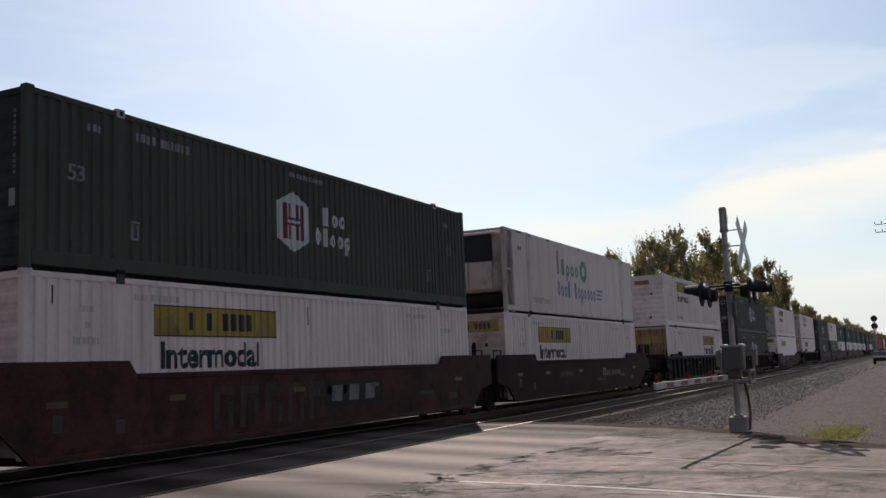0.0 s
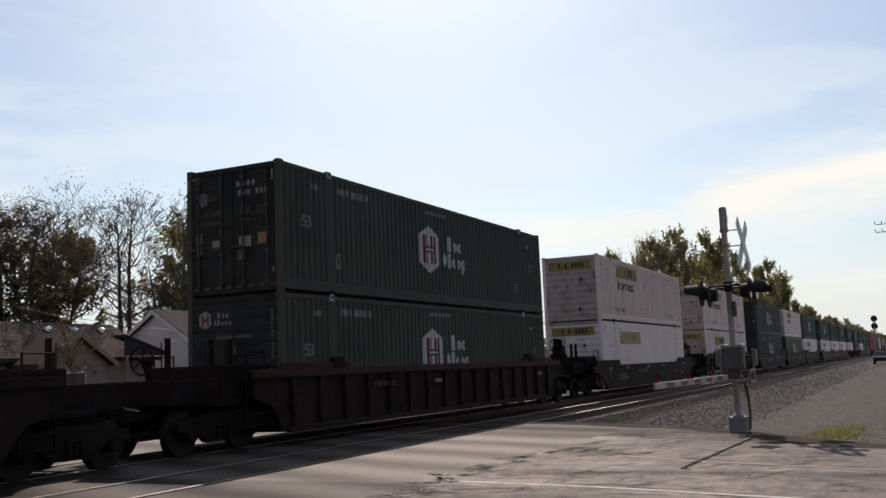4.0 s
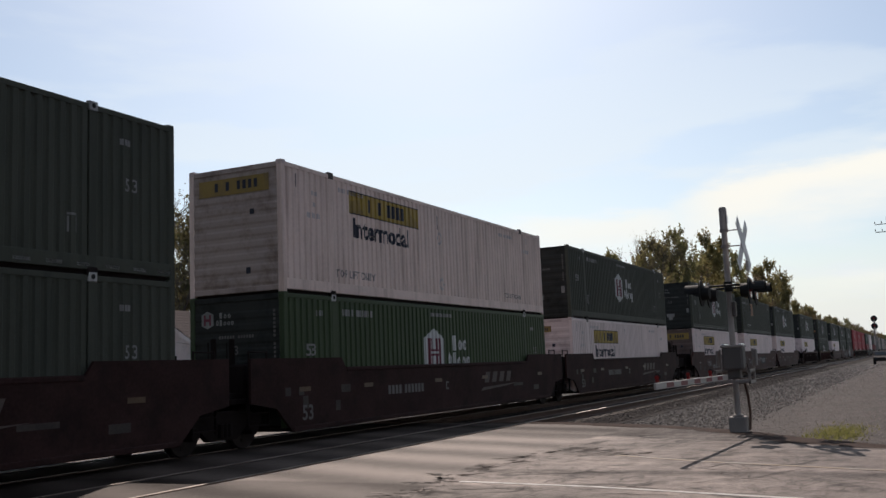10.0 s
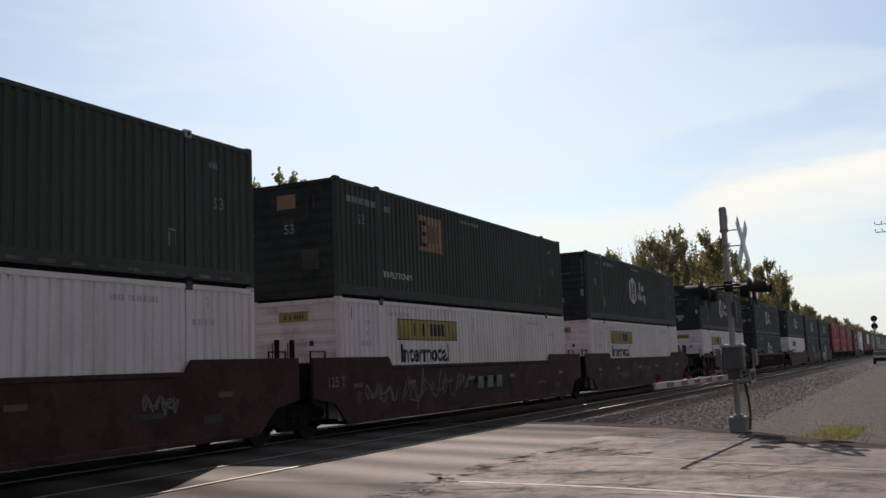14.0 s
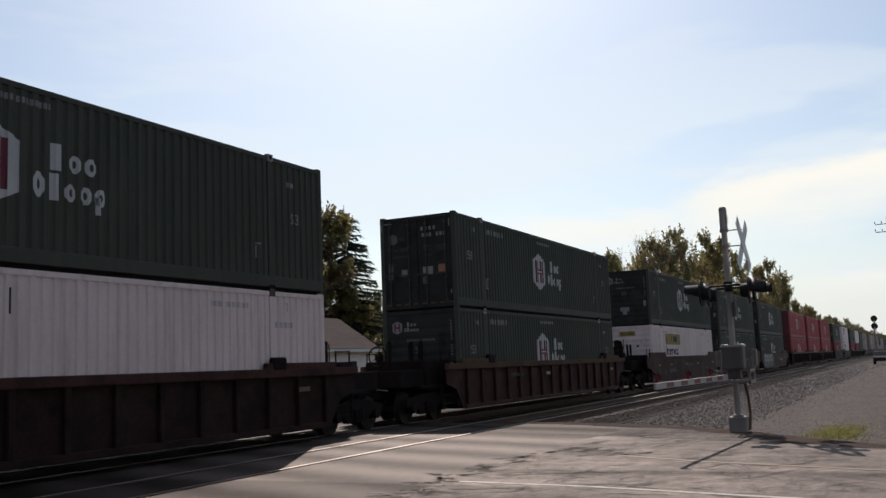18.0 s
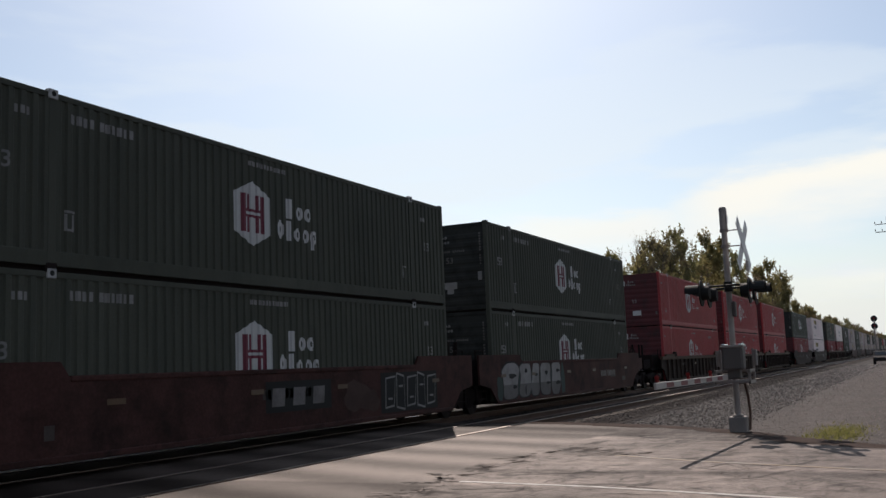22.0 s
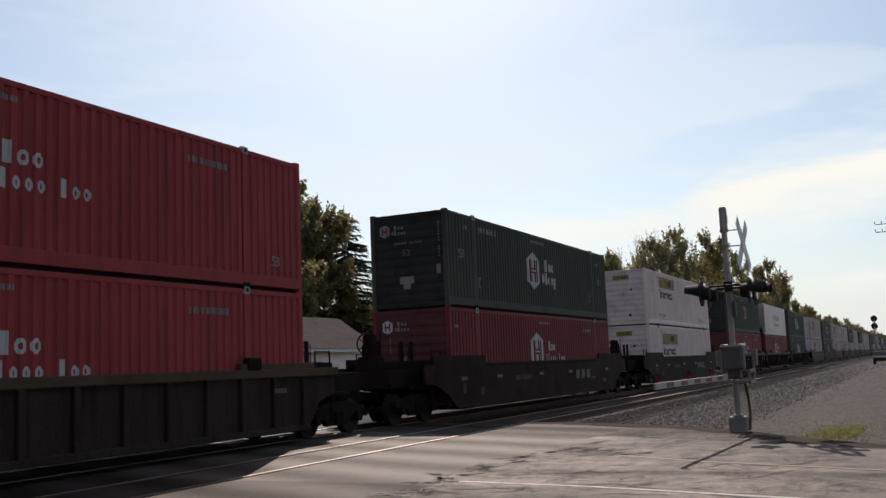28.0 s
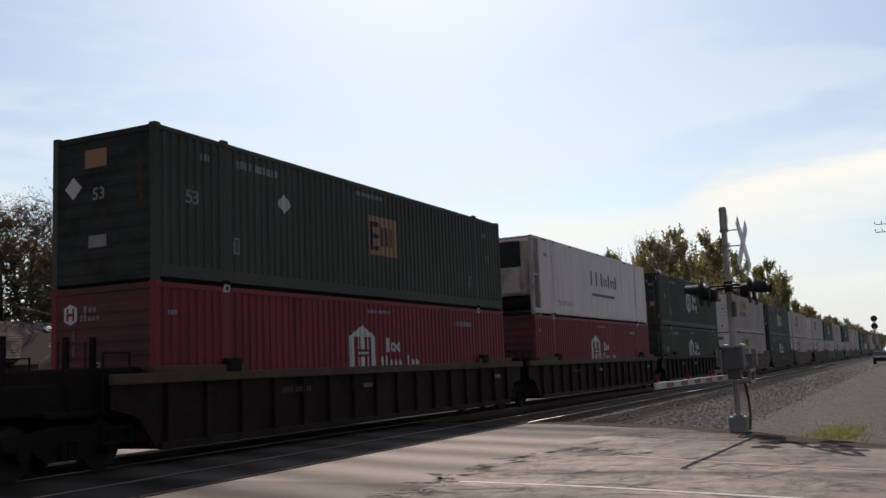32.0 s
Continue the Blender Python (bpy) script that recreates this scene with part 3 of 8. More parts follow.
def word_bars(x, z, h, letters, width, slant=0.0):
    """A word that is not spelled out: plain blocks (T), rings (o, O) and rings with a tail (g) of its size."""
    polys, step = [], width / len(letters)
    for i, ch in enumerate(letters):
        if ch == " ":
            continue
        lo = z - (0.28 * h if ch == "g" else 0)
        hi = z + (h if ch in "TO" else 0.72 * h)
        a, b = x + i * step, x + (i + 0.76) * step
        s = lambda zz: slant * (zz - z)
        if ch == "T":
            c = a + 0.78 * (b - a)
            polys.append([(a + s(lo), lo), (c + s(lo), lo), (c + s(hi), hi), (a + s(hi), hi)])
        else:
            cx, cz, rx, rz = (a + b) / 2, (z + hi) / 2, (b - a) / 2, (hi - z) / 2
            rim = [(math.cos(math.pi * (k + 0.5) / 4), math.sin(math.pi * (k + 0.5) / 4)) for k in range(8)]
            for k in range(8):
                (p0, q0), (p1, q1) = rim[k], rim[(k + 1) % 8]
                quad = [(cx + rx * p0, cz + rz * q0), (cx + rx * p1, cz + rz * q1), (cx + 0.35 * rx * p1, cz + 0.45 * rz * q1), (cx + 0.35 * rx * p0, cz + 0.45 * rz * q0)]
                polys.append([(x_ + s(z_), z_) for x_, z_ in quad])
            if ch == "g":
                polys.append(rect(a, lo, a + 0.4 * (b - a), z + 0.2 * h))
    return polys


def code_bars(x, z, h, n, gap_at=4):
    polys, xx = [], x
    for i in range(n):
        polys.append(rect(xx, z, xx + 0.6 * h, z + h))
        xx += 0.85 * h + (0.5 * h if i == gap_at - 1 else 0)
    return polys


def hexagon(cx, cz, w, h):
    return [(cx - w / 2, cz - h * 0.30), (cx, cz - h / 2), (cx + w / 2, cz - h * 0.30), (cx + w / 2, cz + h * 0.30), (cx, cz + h / 2), (cx - w / 2, cz + h * 0.30)]


# ---------------------------------------------------------------- containers
LONG, WIDE, TALL = 16.154, 2.59, 2.91
HALF = WIDE / 2
MESHES = {}


def cached(key, make):
    if key not in MESHES:
        MESHES[key] = make()
    return MESHES[key]


def side_mesh(mat, smooth_skin, x0=0.14, x1=LONG - 0.14):
    g = Geo()
    xs = [x0]
    if smooth_skin:
        step = 1.22
        k = 1
        while x0 + k * step < x1 - 0.2:
            xs += [x0 + k * step - 0.006, x0 + k * step, x0 + k * step + 0.006]
            k += 1
    else:
        for k in range(0, 72):
            for b in BREAKS:
                x = (k + b) * PITCH
                if x0 < x < x1:
                    xs.append(x)
    xs.append(x1)
    zs = (0.16, TALL - 0.10)
    deep = [0.0] * len(xs)
    for i, x in enumerate(xs):
        if smooth_skin:
            deep[i] = 0.012 if 0 < i < len(xs) - 1 and i % 3 == 2 else 0.0
        else:
            deep[i] = wave(x)
    vs = [(x, -HALF + d, z) for z in zs for x, d in zip(xs, deep)]
    n = len(xs)
    vs += [(x, -HALF + 0.075, z) for z in zs for x in (x0, x1)]
    fs = [(i, i + 1, n + i + 1, n + i) for i in range(n - 1)] + [(2 * n, 2 * n + 2, 2 * n + 3, 2 * n + 1)]
    g.add(vs, fs)
    return g.mesh("side_panel", mat, fix=False)


def end_film(name, mat, polys, x=-0.006):
    """Films on the end that faces forward; u runs from its left edge as one faces it."""
    g = Geo()
    for poly in polys:
        g.add([(x, HALF - u, z) for u, z in poly], [tuple(range(len(poly)))])
    me = g.mesh(name, mat)
    return me


def end_wall_mesh(mat, ribbed):
    """One pressed panel, ribbed level or upright."""
    g = Geo()
    y0, y1, z0, z1 = -HALF + 0.12, HALF - 0.12, 0.14, TALL - 0.10
    step = 0.27
    a0, a1 = (z0, z1) if ribbed == "level" else (y0, y1)
    line = [(a0, 0.024)]
    a = a0 + 0.06
    while a + step < a1:
        line += [(a, 0.024), (a + 0.05, 0.012), (a + step - 0.12, 0.012), (a + step - 0.07, 0.024)]
        a += step
    line.append((a1, 0.024))
    n = len(line)
    for c in ((y0, y1) if ribbed == "level" else (z0, z1)):
        g.v += [(d, c, a) if ribbed == "level" else (d, a, c) for a, d in line]
    g.f = [(i, i + 1, n + i + 1, n + i) for i in range(n - 1)]
    k = len(g.v)
    g.v += [(0.09, y0, z0), (0.09, y1, z0), (0.09, y1, z1), (0.09, y0, z1)]
    g.f.append((k, k + 1, k + 2, k + 3))
    me = g.mesh("end_wall", mat, fix=False)
    if sum(p.normal.x * p.area for p in list(me.polygons)[:-1]) > 0:
        me.flip_normals()
    return me


def door_mesh(mat):
    g = Geo()
    g.box(0.03, 0.01, 0.17, 0.08, HALF - 0.13, TALL - 0.11, 0.01)
    for z in (0.3, 0.9, 1.5, 2.1):
        g.box(0.018, 0.06, z, 0.031, HALF - 0.18, z + 0.48, 0.008)
    return g.mesh("door", mat)


def lock_rod_mesh(mat):
    g = Geo()
    g.tube((-0.01, 0, 0.14), (-0.01, 0, TALL - 0.10), 0.02, n=8)
    for z in (0.22, 0.9, 1.9, 2.6):
        g.box(-0.035, -0.05, z, 0.03, 0.05, z + 0.07, 0.01)
    g.box(-0.05, -0.03, 1.05, -0.02, 0.32, 1.10, 0.008)
    return g.mesh("lock_rod", mat)


def frame_parts(root, mat, post_mat, lift_mat, end_mat):
    """Rails, posts, castings, roof and underside that every container has."""
    def rail(z0, z1, y):
        return Geo().box(0.12, y - 0.05, z0, LONG - 0.12, y + 0.05, z1, 0.012).mesh("rail", mat)
    for y in (-HALF + 0.046, HALF - 0.046):
        part("top_rail", cached((mat.name, "top", y), lambda: rail(TALL - 0.12, TALL - 0.02, y)), mat, root)
        part("bottom_rail", cached((mat.name, "bot", y), lambda: rail(0.07, 0.31, y)), mat, root)
    post = cached((mat.name, "post"), lambda: Geo().box(0, -0.07, 0, 0.14, 0.07, TALL - 0.02, 0.015).mesh("corner_post", mat))
    for x in (0, LONG - 0.14):
        for y in (-HALF + 0.067, HALF - 0.067):
            part("corner_post", post, mat, root, at=pose(x, y, 0))
    cast = cached(("casting", post_mat.name), lambda: Geo().box(0, -0.08, 0, 0.18, 0.08, 0.12, 0.02).mesh("casting", post_mat))
    for x in (-0.004, LONG - 0.176):
        for y in (-HALF + 0.077, HALF - 0.077):
            part("corner_casting", cast, post_mat, root, at=pose(x, y, TALL - 0.10))
    beam = cached((end_mat.name, "endbeam"), lambda: Geo().box(0, -HALF + 0.13, 0, 0.09, HALF - 0.13, 0.12, 0.012).mesh("beam", end_mat))
    for x in (0.005, LONG - 0.095):
        part("end_sill", beam, end_mat, root, at=pose(x, 0, 0.05))
        part("end_header", beam, end_mat, root, at=pose(x, 0, TALL - 0.14))
    bar = cached((mat.name, "lift"), lambda: Geo().box(-0.085, -0.04, 0.10, 0.085, 0.04, TALL, 0.01).mesh("lifting_post", mat))
    lock = cached("twistlock", lambda: Geo().box(-0.12, -0.05, -0.05, 0.12, 0.05, 0.12, 0.02).mesh("twist_lock", M["under"]))
    block = cached(("liftcast", lift_mat.name), lambda: Geo().box(-0.1, -0.05, 0, 0.1, 0.05, 0.16, 0.015).mesh("casting", lift_mat))
    for x in (1.981, LONG - 1.981):
        for y in (-HALF + 0.035, HALF - 0.035):
            part("lifting_post", bar, mat, root, at=pose(x, y, 0.0))
            part("twist_lock", lock, M["under"], root, "black steel stacking lock", at=pose(x, y, 0.0))
            top = part("lifting_casting", block, lift_mat, root, at=pose(x, y - 0.006 * (1 if y < 0 else -1), TALL - 0.13))
            # A dark disc stands for the shade inside the casting's hole.
            if lift_mat == M["casting_pale"] and y < 0:
                part("aperture", cached("aperture", lambda: Geo().tube((0, -0.054, 0.085), (0, -0.048, 0.085), 0.045, n=10).mesh("aperture", M["seal"])), M["seal"], top, "dark disc in place of a round hole")
    part("roof", cached((mat.name, "roof"), lambda: Geo().box(0.1, -HALF + 0.08, TALL - 0.08, LONG - 0.1, HALF - 0.08, TALL - 0.012, 0.01).mesh("roof", mat)), mat, root)
    part("floor_frame", cached("floorframe", lambda: Geo().box(0.1, -HALF + 0.08, -0.004, LONG - 0.1, HALF - 0.08, 0.13).mesh("floor_frame", M["under"])), M["under"], root)


def door_end(root, mat, at_left):
    """Double doors with their locking rods on one end."""
    turn = pose(0, 0, 0) if at_left else pose(LONG, 0, 0, 0, 0, 180)
    rods = M["post_dark"] if mat in (M["green_end"], M["red_end"]) else M["brown_end"] if mat == M["rusty_white"] else M["galvanised"]
    for side in (1, -1):
        leaf = part("door", cached((mat.name, "door", side), lambda: door_mesh(mat) if side == 1 else mirrored(door_mesh(mat))), mat, root, at=turn)
        for y in (0.3, 0.95):
            part("lock_rod", cached(("lockrod", rods.name), lambda: lock_rod_mesh(rods)), rods, leaf, "steel locking rod", at=pose(0, side * y, 0))


def mirrored(me):
    for v in me.vertices:
        v.co.y = -v.co.y
    me.flip_normals()
    return me


def side_pair(root, mat, smooth_skin=False):
    me = cached((mat.name, "side", smooth_skin), lambda: side_mesh(mat, smooth_skin))
    part("side_panel", me, mat, root)
    part("side_panel", me, mat, root, at=pose(LONG, 0, 0, 0, 0, 180))


def stripes(root, key, name, mat, polys, flat=False, label=""):
    part(name, cached(key, lambda: film(name, mat, polys(), flat)), mat, root, label)


def marks(root, text_mat, key, other=False, flat=False):
    """Length figures, weight panel, number bars and the small notices."""
    def fig(x, z, h, txt):
        return wrapped(moved(words(txt, h, text_mat, 0.012), x, z), flat)
    part("length_figure", cached((key, "53"), lambda: fig(*((0.98, 1.86, 0.24, "53") if other else (0.85, 1.52, 0.27, "53")))), text_mat, root)
    part("number_bar", cached((key, "num"), lambda: film("number_bar", text_mat, code_bars(0.45, 2.36, 0.16, 10) if other else code_bars(2.35, 2.45, 0.16, 10), flat)), text_mat, root)
    part("notice", cached((key, "wip"), lambda: film("notice", text_mat, code_bars(2.3, 2.32, 0.16, 3, 9) if other else code_bars(1.25, 2.42, 0.13, 3, 9), flat)), text_mat, root)
    if not other:
        part("notice", cached((key, "dot"), lambda: film("notice", text_mat, [rect(2.25, 0.66, 2.29, 0.94), rect(2.41, 0.66, 2.45, 0.94), rect(2.25, 0.96, 2.47, 1.0), rect(2.29, 0.66, 2.41, 0.70)], flat)), text_mat, root)
    part("notice", cached((key, "warn"), lambda: film("notice", text_mat, code_bars(7.05, 2.58, 0.10, 15, 7), flat)), text_mat, root)
    part("length_figure", cached((key, "53r"), lambda: fig(LONG - 1.25, 1.5, 0.24, "53")), text_mat, root)
    part("notice", cached((key, "r1"), lambda: film("notice", text_mat, [rect(LONG - 2.50, 0.66, LONG - 2.46, 0.92), rect(LONG - 2.34, 0.66, LONG - 2.30, 0.92), rect(LONG - 2.50, 0.94, LONG - 2.30, 0.98)] + code_bars(LONG - 1.35, 2.32, 0.11, 3, 9), flat)), text_mat, root)


def emblem_container(paint, mark, long_word=False, tape=False, doors_left=False, label=""):
    root = thing("shipping_container", label, "shipping container", group="containers on the train")
    mat = M[paint]
    side_pair(root, mat)
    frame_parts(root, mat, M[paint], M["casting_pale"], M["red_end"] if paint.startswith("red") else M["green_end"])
    text = M["white_text"]
    key = ("hexed", mark, long_word)
    stripes(root, key + ("hex",), "emblem", text, lambda: [hexagon(7.16, 1.57, 1.2, 1.36)], label="white six-sided emblem")
    ink = M["logo_red"] if mark == "crimson" else M[paint]
    bars = lambda: [rect(6.78, 1.17, 6.92, 1.97), rect(6.98, 1.66, 7.06, 1.97), rect(7.27, 1.66, 7.35, 1.97), rect(7.40, 1.17, 7.54, 1.97),
                    rect(6.98, 1.17, 7.06, 1.48), rect(7.27, 1.17, 7.35, 1.48), rect(6.92, 1.60, 7.40, 1.66), rect(6.92, 1.48, 7.40, 1.54)]
    me = cached(key + ("bars", paint), lambda: film("emblem_bar", ink, bars()))
    ob = part("emblem_bar", me, ink, root)
    ob.matrix_basis = pose(0, -0.003, 0)
    stripes(root, key + ("word",), "name_bar", text,
            lambda: word_bars(8.30, 1.59, 0.36, "Too", 0.86) + word_bars(8.02, 1.20, 0.31, "OTooo Too", 2.1) if long_word else
            word_bars(8.36, 1.62, 0.44, "Too", 1.05) + word_bars(8.00, 1.13, 0.44, "OTooo", 1.6) + [rect(9.31, 1.0, 9.4, 1.3)])
    if long_word:
        part("length_figure", cached(("redded", "53"), lambda: wrapped(moved(words("53", 0.25, M["mark_text"], 0.012), 1.02, 0.74))), M["mark_text"], root)
        part("length_figure", cached(("redded", "53r"), lambda: wrapped(moved(words("53", 0.22, M["mark_text"], 0.012), LONG - 1.1, 0.52))), M["mark_text"], root)
        part("number_bar", cached(("redded", "num"), lambda: film("number_bar", M["mark_text"], code_bars(LONG - 3.7, 2.34, 0.13, 10))), M["mark_text"], root)
        part("notice", cached(("redded", "warn"), lambda: film("notice", M["mark_text"], code_bars(7.4, 2.56, 0.09, 15, 7) + code_bars(0.35, 2.3, 0.09, 3, 9))), M["mark_text"], root)
    else:
        marks(root, M["mark_text"], "hexed")
    if tape:
        stripes(root, ("hexed", "tape"), "reflective_tape", text, lambda: [rect(0.2 + 0.62 * k, 0.12, 0.52 + 0.62 * k, 0.18) for k in range(26)], True)
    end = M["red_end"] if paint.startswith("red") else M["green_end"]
    if doors_left:
        door_end(root, end, True)
        part("end_wall", cached((paint, "end_r"), lambda: end_wall_mesh(mat, "level")), mat, root, at=pose(LONG, 0, 0, 0, 0, 180))
        part("emblem", cached(("hexed", "doorhex"), lambda: end_film("emblem", M["number_text"], [hexagon(0.45, 2.22, 0.30, 0.34)], 0.012)), M["number_text"], root)
        part("number_bar", cached(("hexed", "doornum"), lambda: end_film("number_bar", M["mark_text"], [rect(1.42 + 0.14 * k, 2.42, 1.50 + 0.14 * k, 2.54) for k in range(4)] + [rect(1.46 + 0.12 * k, 2.22, 1.54 + 0.12 * k, 2.34) for k in range(7) if k != 3], 0.012)), M["mark_text"], root)
        faint = lambda: [rect(0.62, 2.16, 0.86, 2.28), rect(0.3, 1.84, 0.62, 1.92), rect(0.7, 1.82, 0.98, 1.94), rect(0.3, 1.62, 0.95, 1.70), rect(1.5, 1.78, 1.8, 1.96), rect(1.5, 1.62, 1.78, 1.70), rect(1.95, 1.76, 2.2, 1.96), rect(0.26, 1.36, 0.46, 1.54)]
        part("small_mark", cached(("hexed", "doorfaint"), lambda: end_film("placard", M["dim_text"], faint(), 0.012)), M["dim_text"], root)
        part("placard", cached(("hexed", "doorwhite"), lambda: end_film("placard", M["mark_text"], [rect(0.72, 1.04, 0.92, 1.26), rect(1.46, 1.06, 1.80, 1.30)], 0.012)), M["mark_text"], root, "white placard")
        part("small_mark", cached(("hexed", "doorgrey"), lambda: end_film("placard", M["number_text"], [rect(0.26, 1.20, 0.44, 1.46), rect(0.26, 0.96, 0.42, 1.16), rect(1.44, 0.78, 1.62, 1.0)], 0.012)), M["number_text"], root)
        part("placard", cached(("hexed", "orange"), lambda: end_film("placard", M["orange"], [rect(1.98, 1.10, 2.22, 1.34)], 0.012)), M["orange"], root, "orange placard")
        tabs = lambda: [rect(0.04, 2.48, 0.08, 2.72), rect(2.38, 2.48, 2.42, 2.72), rect(2.38, 0.44, 2.42, 0.56), rect(0.16, 2.70, 0.42, 2.74)]
        part("reflective_tape", cached(("hexed", "doortabs"), lambda: end_film("reflective_tape", M["mark_text"], tabs(), -0.006)), M["mark_text"], root)
        part("reflective_tape", cached(("hexed", "doorrow"), lambda: end_film("reflective_tape", M["reflector"], [rect(0.2 + 0.3 * k, 0.16, 0.36 + 0.3 * k, 0.21) for k in range(8)], -0.006)), M["reflector"], root, "dull amber tape")
    else:
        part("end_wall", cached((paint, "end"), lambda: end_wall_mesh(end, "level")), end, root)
        door_end(root, mat, False)
        white = M["white_text"] if long_word else M["mark_text"]
        part("emblem", cached(("hexed", "endhex", long_word), lambda: end_film("emblem", white, [hexagon(0.5, 2.40, 0.34, 0.40)], 0.008)), white, root)
        part("emblem_bar", cached(("hexed", "endbar", mark, paint), lambda: end_film("emblem_bar", ink, [rect(0.40, 2.28, 0.45, 2.52), rect(0.55, 2.28, 0.60, 2.52), rect(0.45, 2.37, 0.55, 2.43)], 0.005)), ink, root)
        part("name_bar", cached(("hexed", "endname"), lambda: end_film("name_bar", M["mark_text"], word_bars(0.84, 2.42, 0.13, "Too", 0.34) + word_bars(0.74, 2.26, 0.13, "OTooo", 0.52), 0.008)), M["mark_text"], root)
        if long_word:
            part("length_figure", cached(("redded", "end53"), lambda: end_turned(words("53", 0.2, M["mark_text"], 0.012), 1.02, 1.3)), M["mark_text"], root)
            part("placard", cached(("redded", "plate"), lambda: end_film("placard", M["white_text"], [rect(1.02, 0.62, 1.48, 0.88)], 0.008)), M["white_text"], root, "white placard")
            part("small_mark", cached(("redded", "bits"), lambda: end_film("small_mark", M["number_text"], [rect(2.28, 0.62, 2.36, 0.80), rect(0.56, 1.9, 0.6, 2.1), rect(0.56, 1.62, 0.6, 1.84)], 0.008)), M["number_text"], root)
        else:
            part("notice", cached(("hexed", "endnum"), lambda: end_film("notice", M["number_text"], [rect(0.82 + 0.075 * k, 1.96, 0.87 + 0.075 * k, 2.03) for k in range(13) if k != 6], 0.008)), M["number_text"], root)
            me = cached(("hexed", "end53"), lambda: end_turned(words("53", 0.2, M["number_text"], 0.012), 1.1, 1.6))
            part("length_figure", me, M["number_text"], root)
            part("placard", cached(("hexed", "shield"), lambda: end_film("placard", M["mark_text"], [[(0.98, 0.76), (1.1, 0.76), (1.1, 0.6), (1.34, 0.6), (1.34, 0.76), (1.46, 0.76), (1.46, 0.98), (0.98, 0.98)]], 0.008)), M["mark_text"], root, "white placard")
            part("placard", cached(("hexed", "plate"), lambda: end_film("placard", M["mark_text"], [rect(2.22, 1.0, 2.36, 1.28)], 0.008)), M["mark_text"], root)
            part("small_mark", cached(("hexed", "endcode"), lambda: end_film("small_mark", M["number_text"], [rect(2.30, 1.5 + 0.09 * k, 2.36, 1.56 + 0.09 * k) for k in range(12) if k != 4], 0.008)), M["mark_text"], root)
    return root


def end_turned(me, u, z):
    for v in me.vertices:
        v.co = (0.006, HALF - (u + v.co.x), z + v.co.z)
    return me


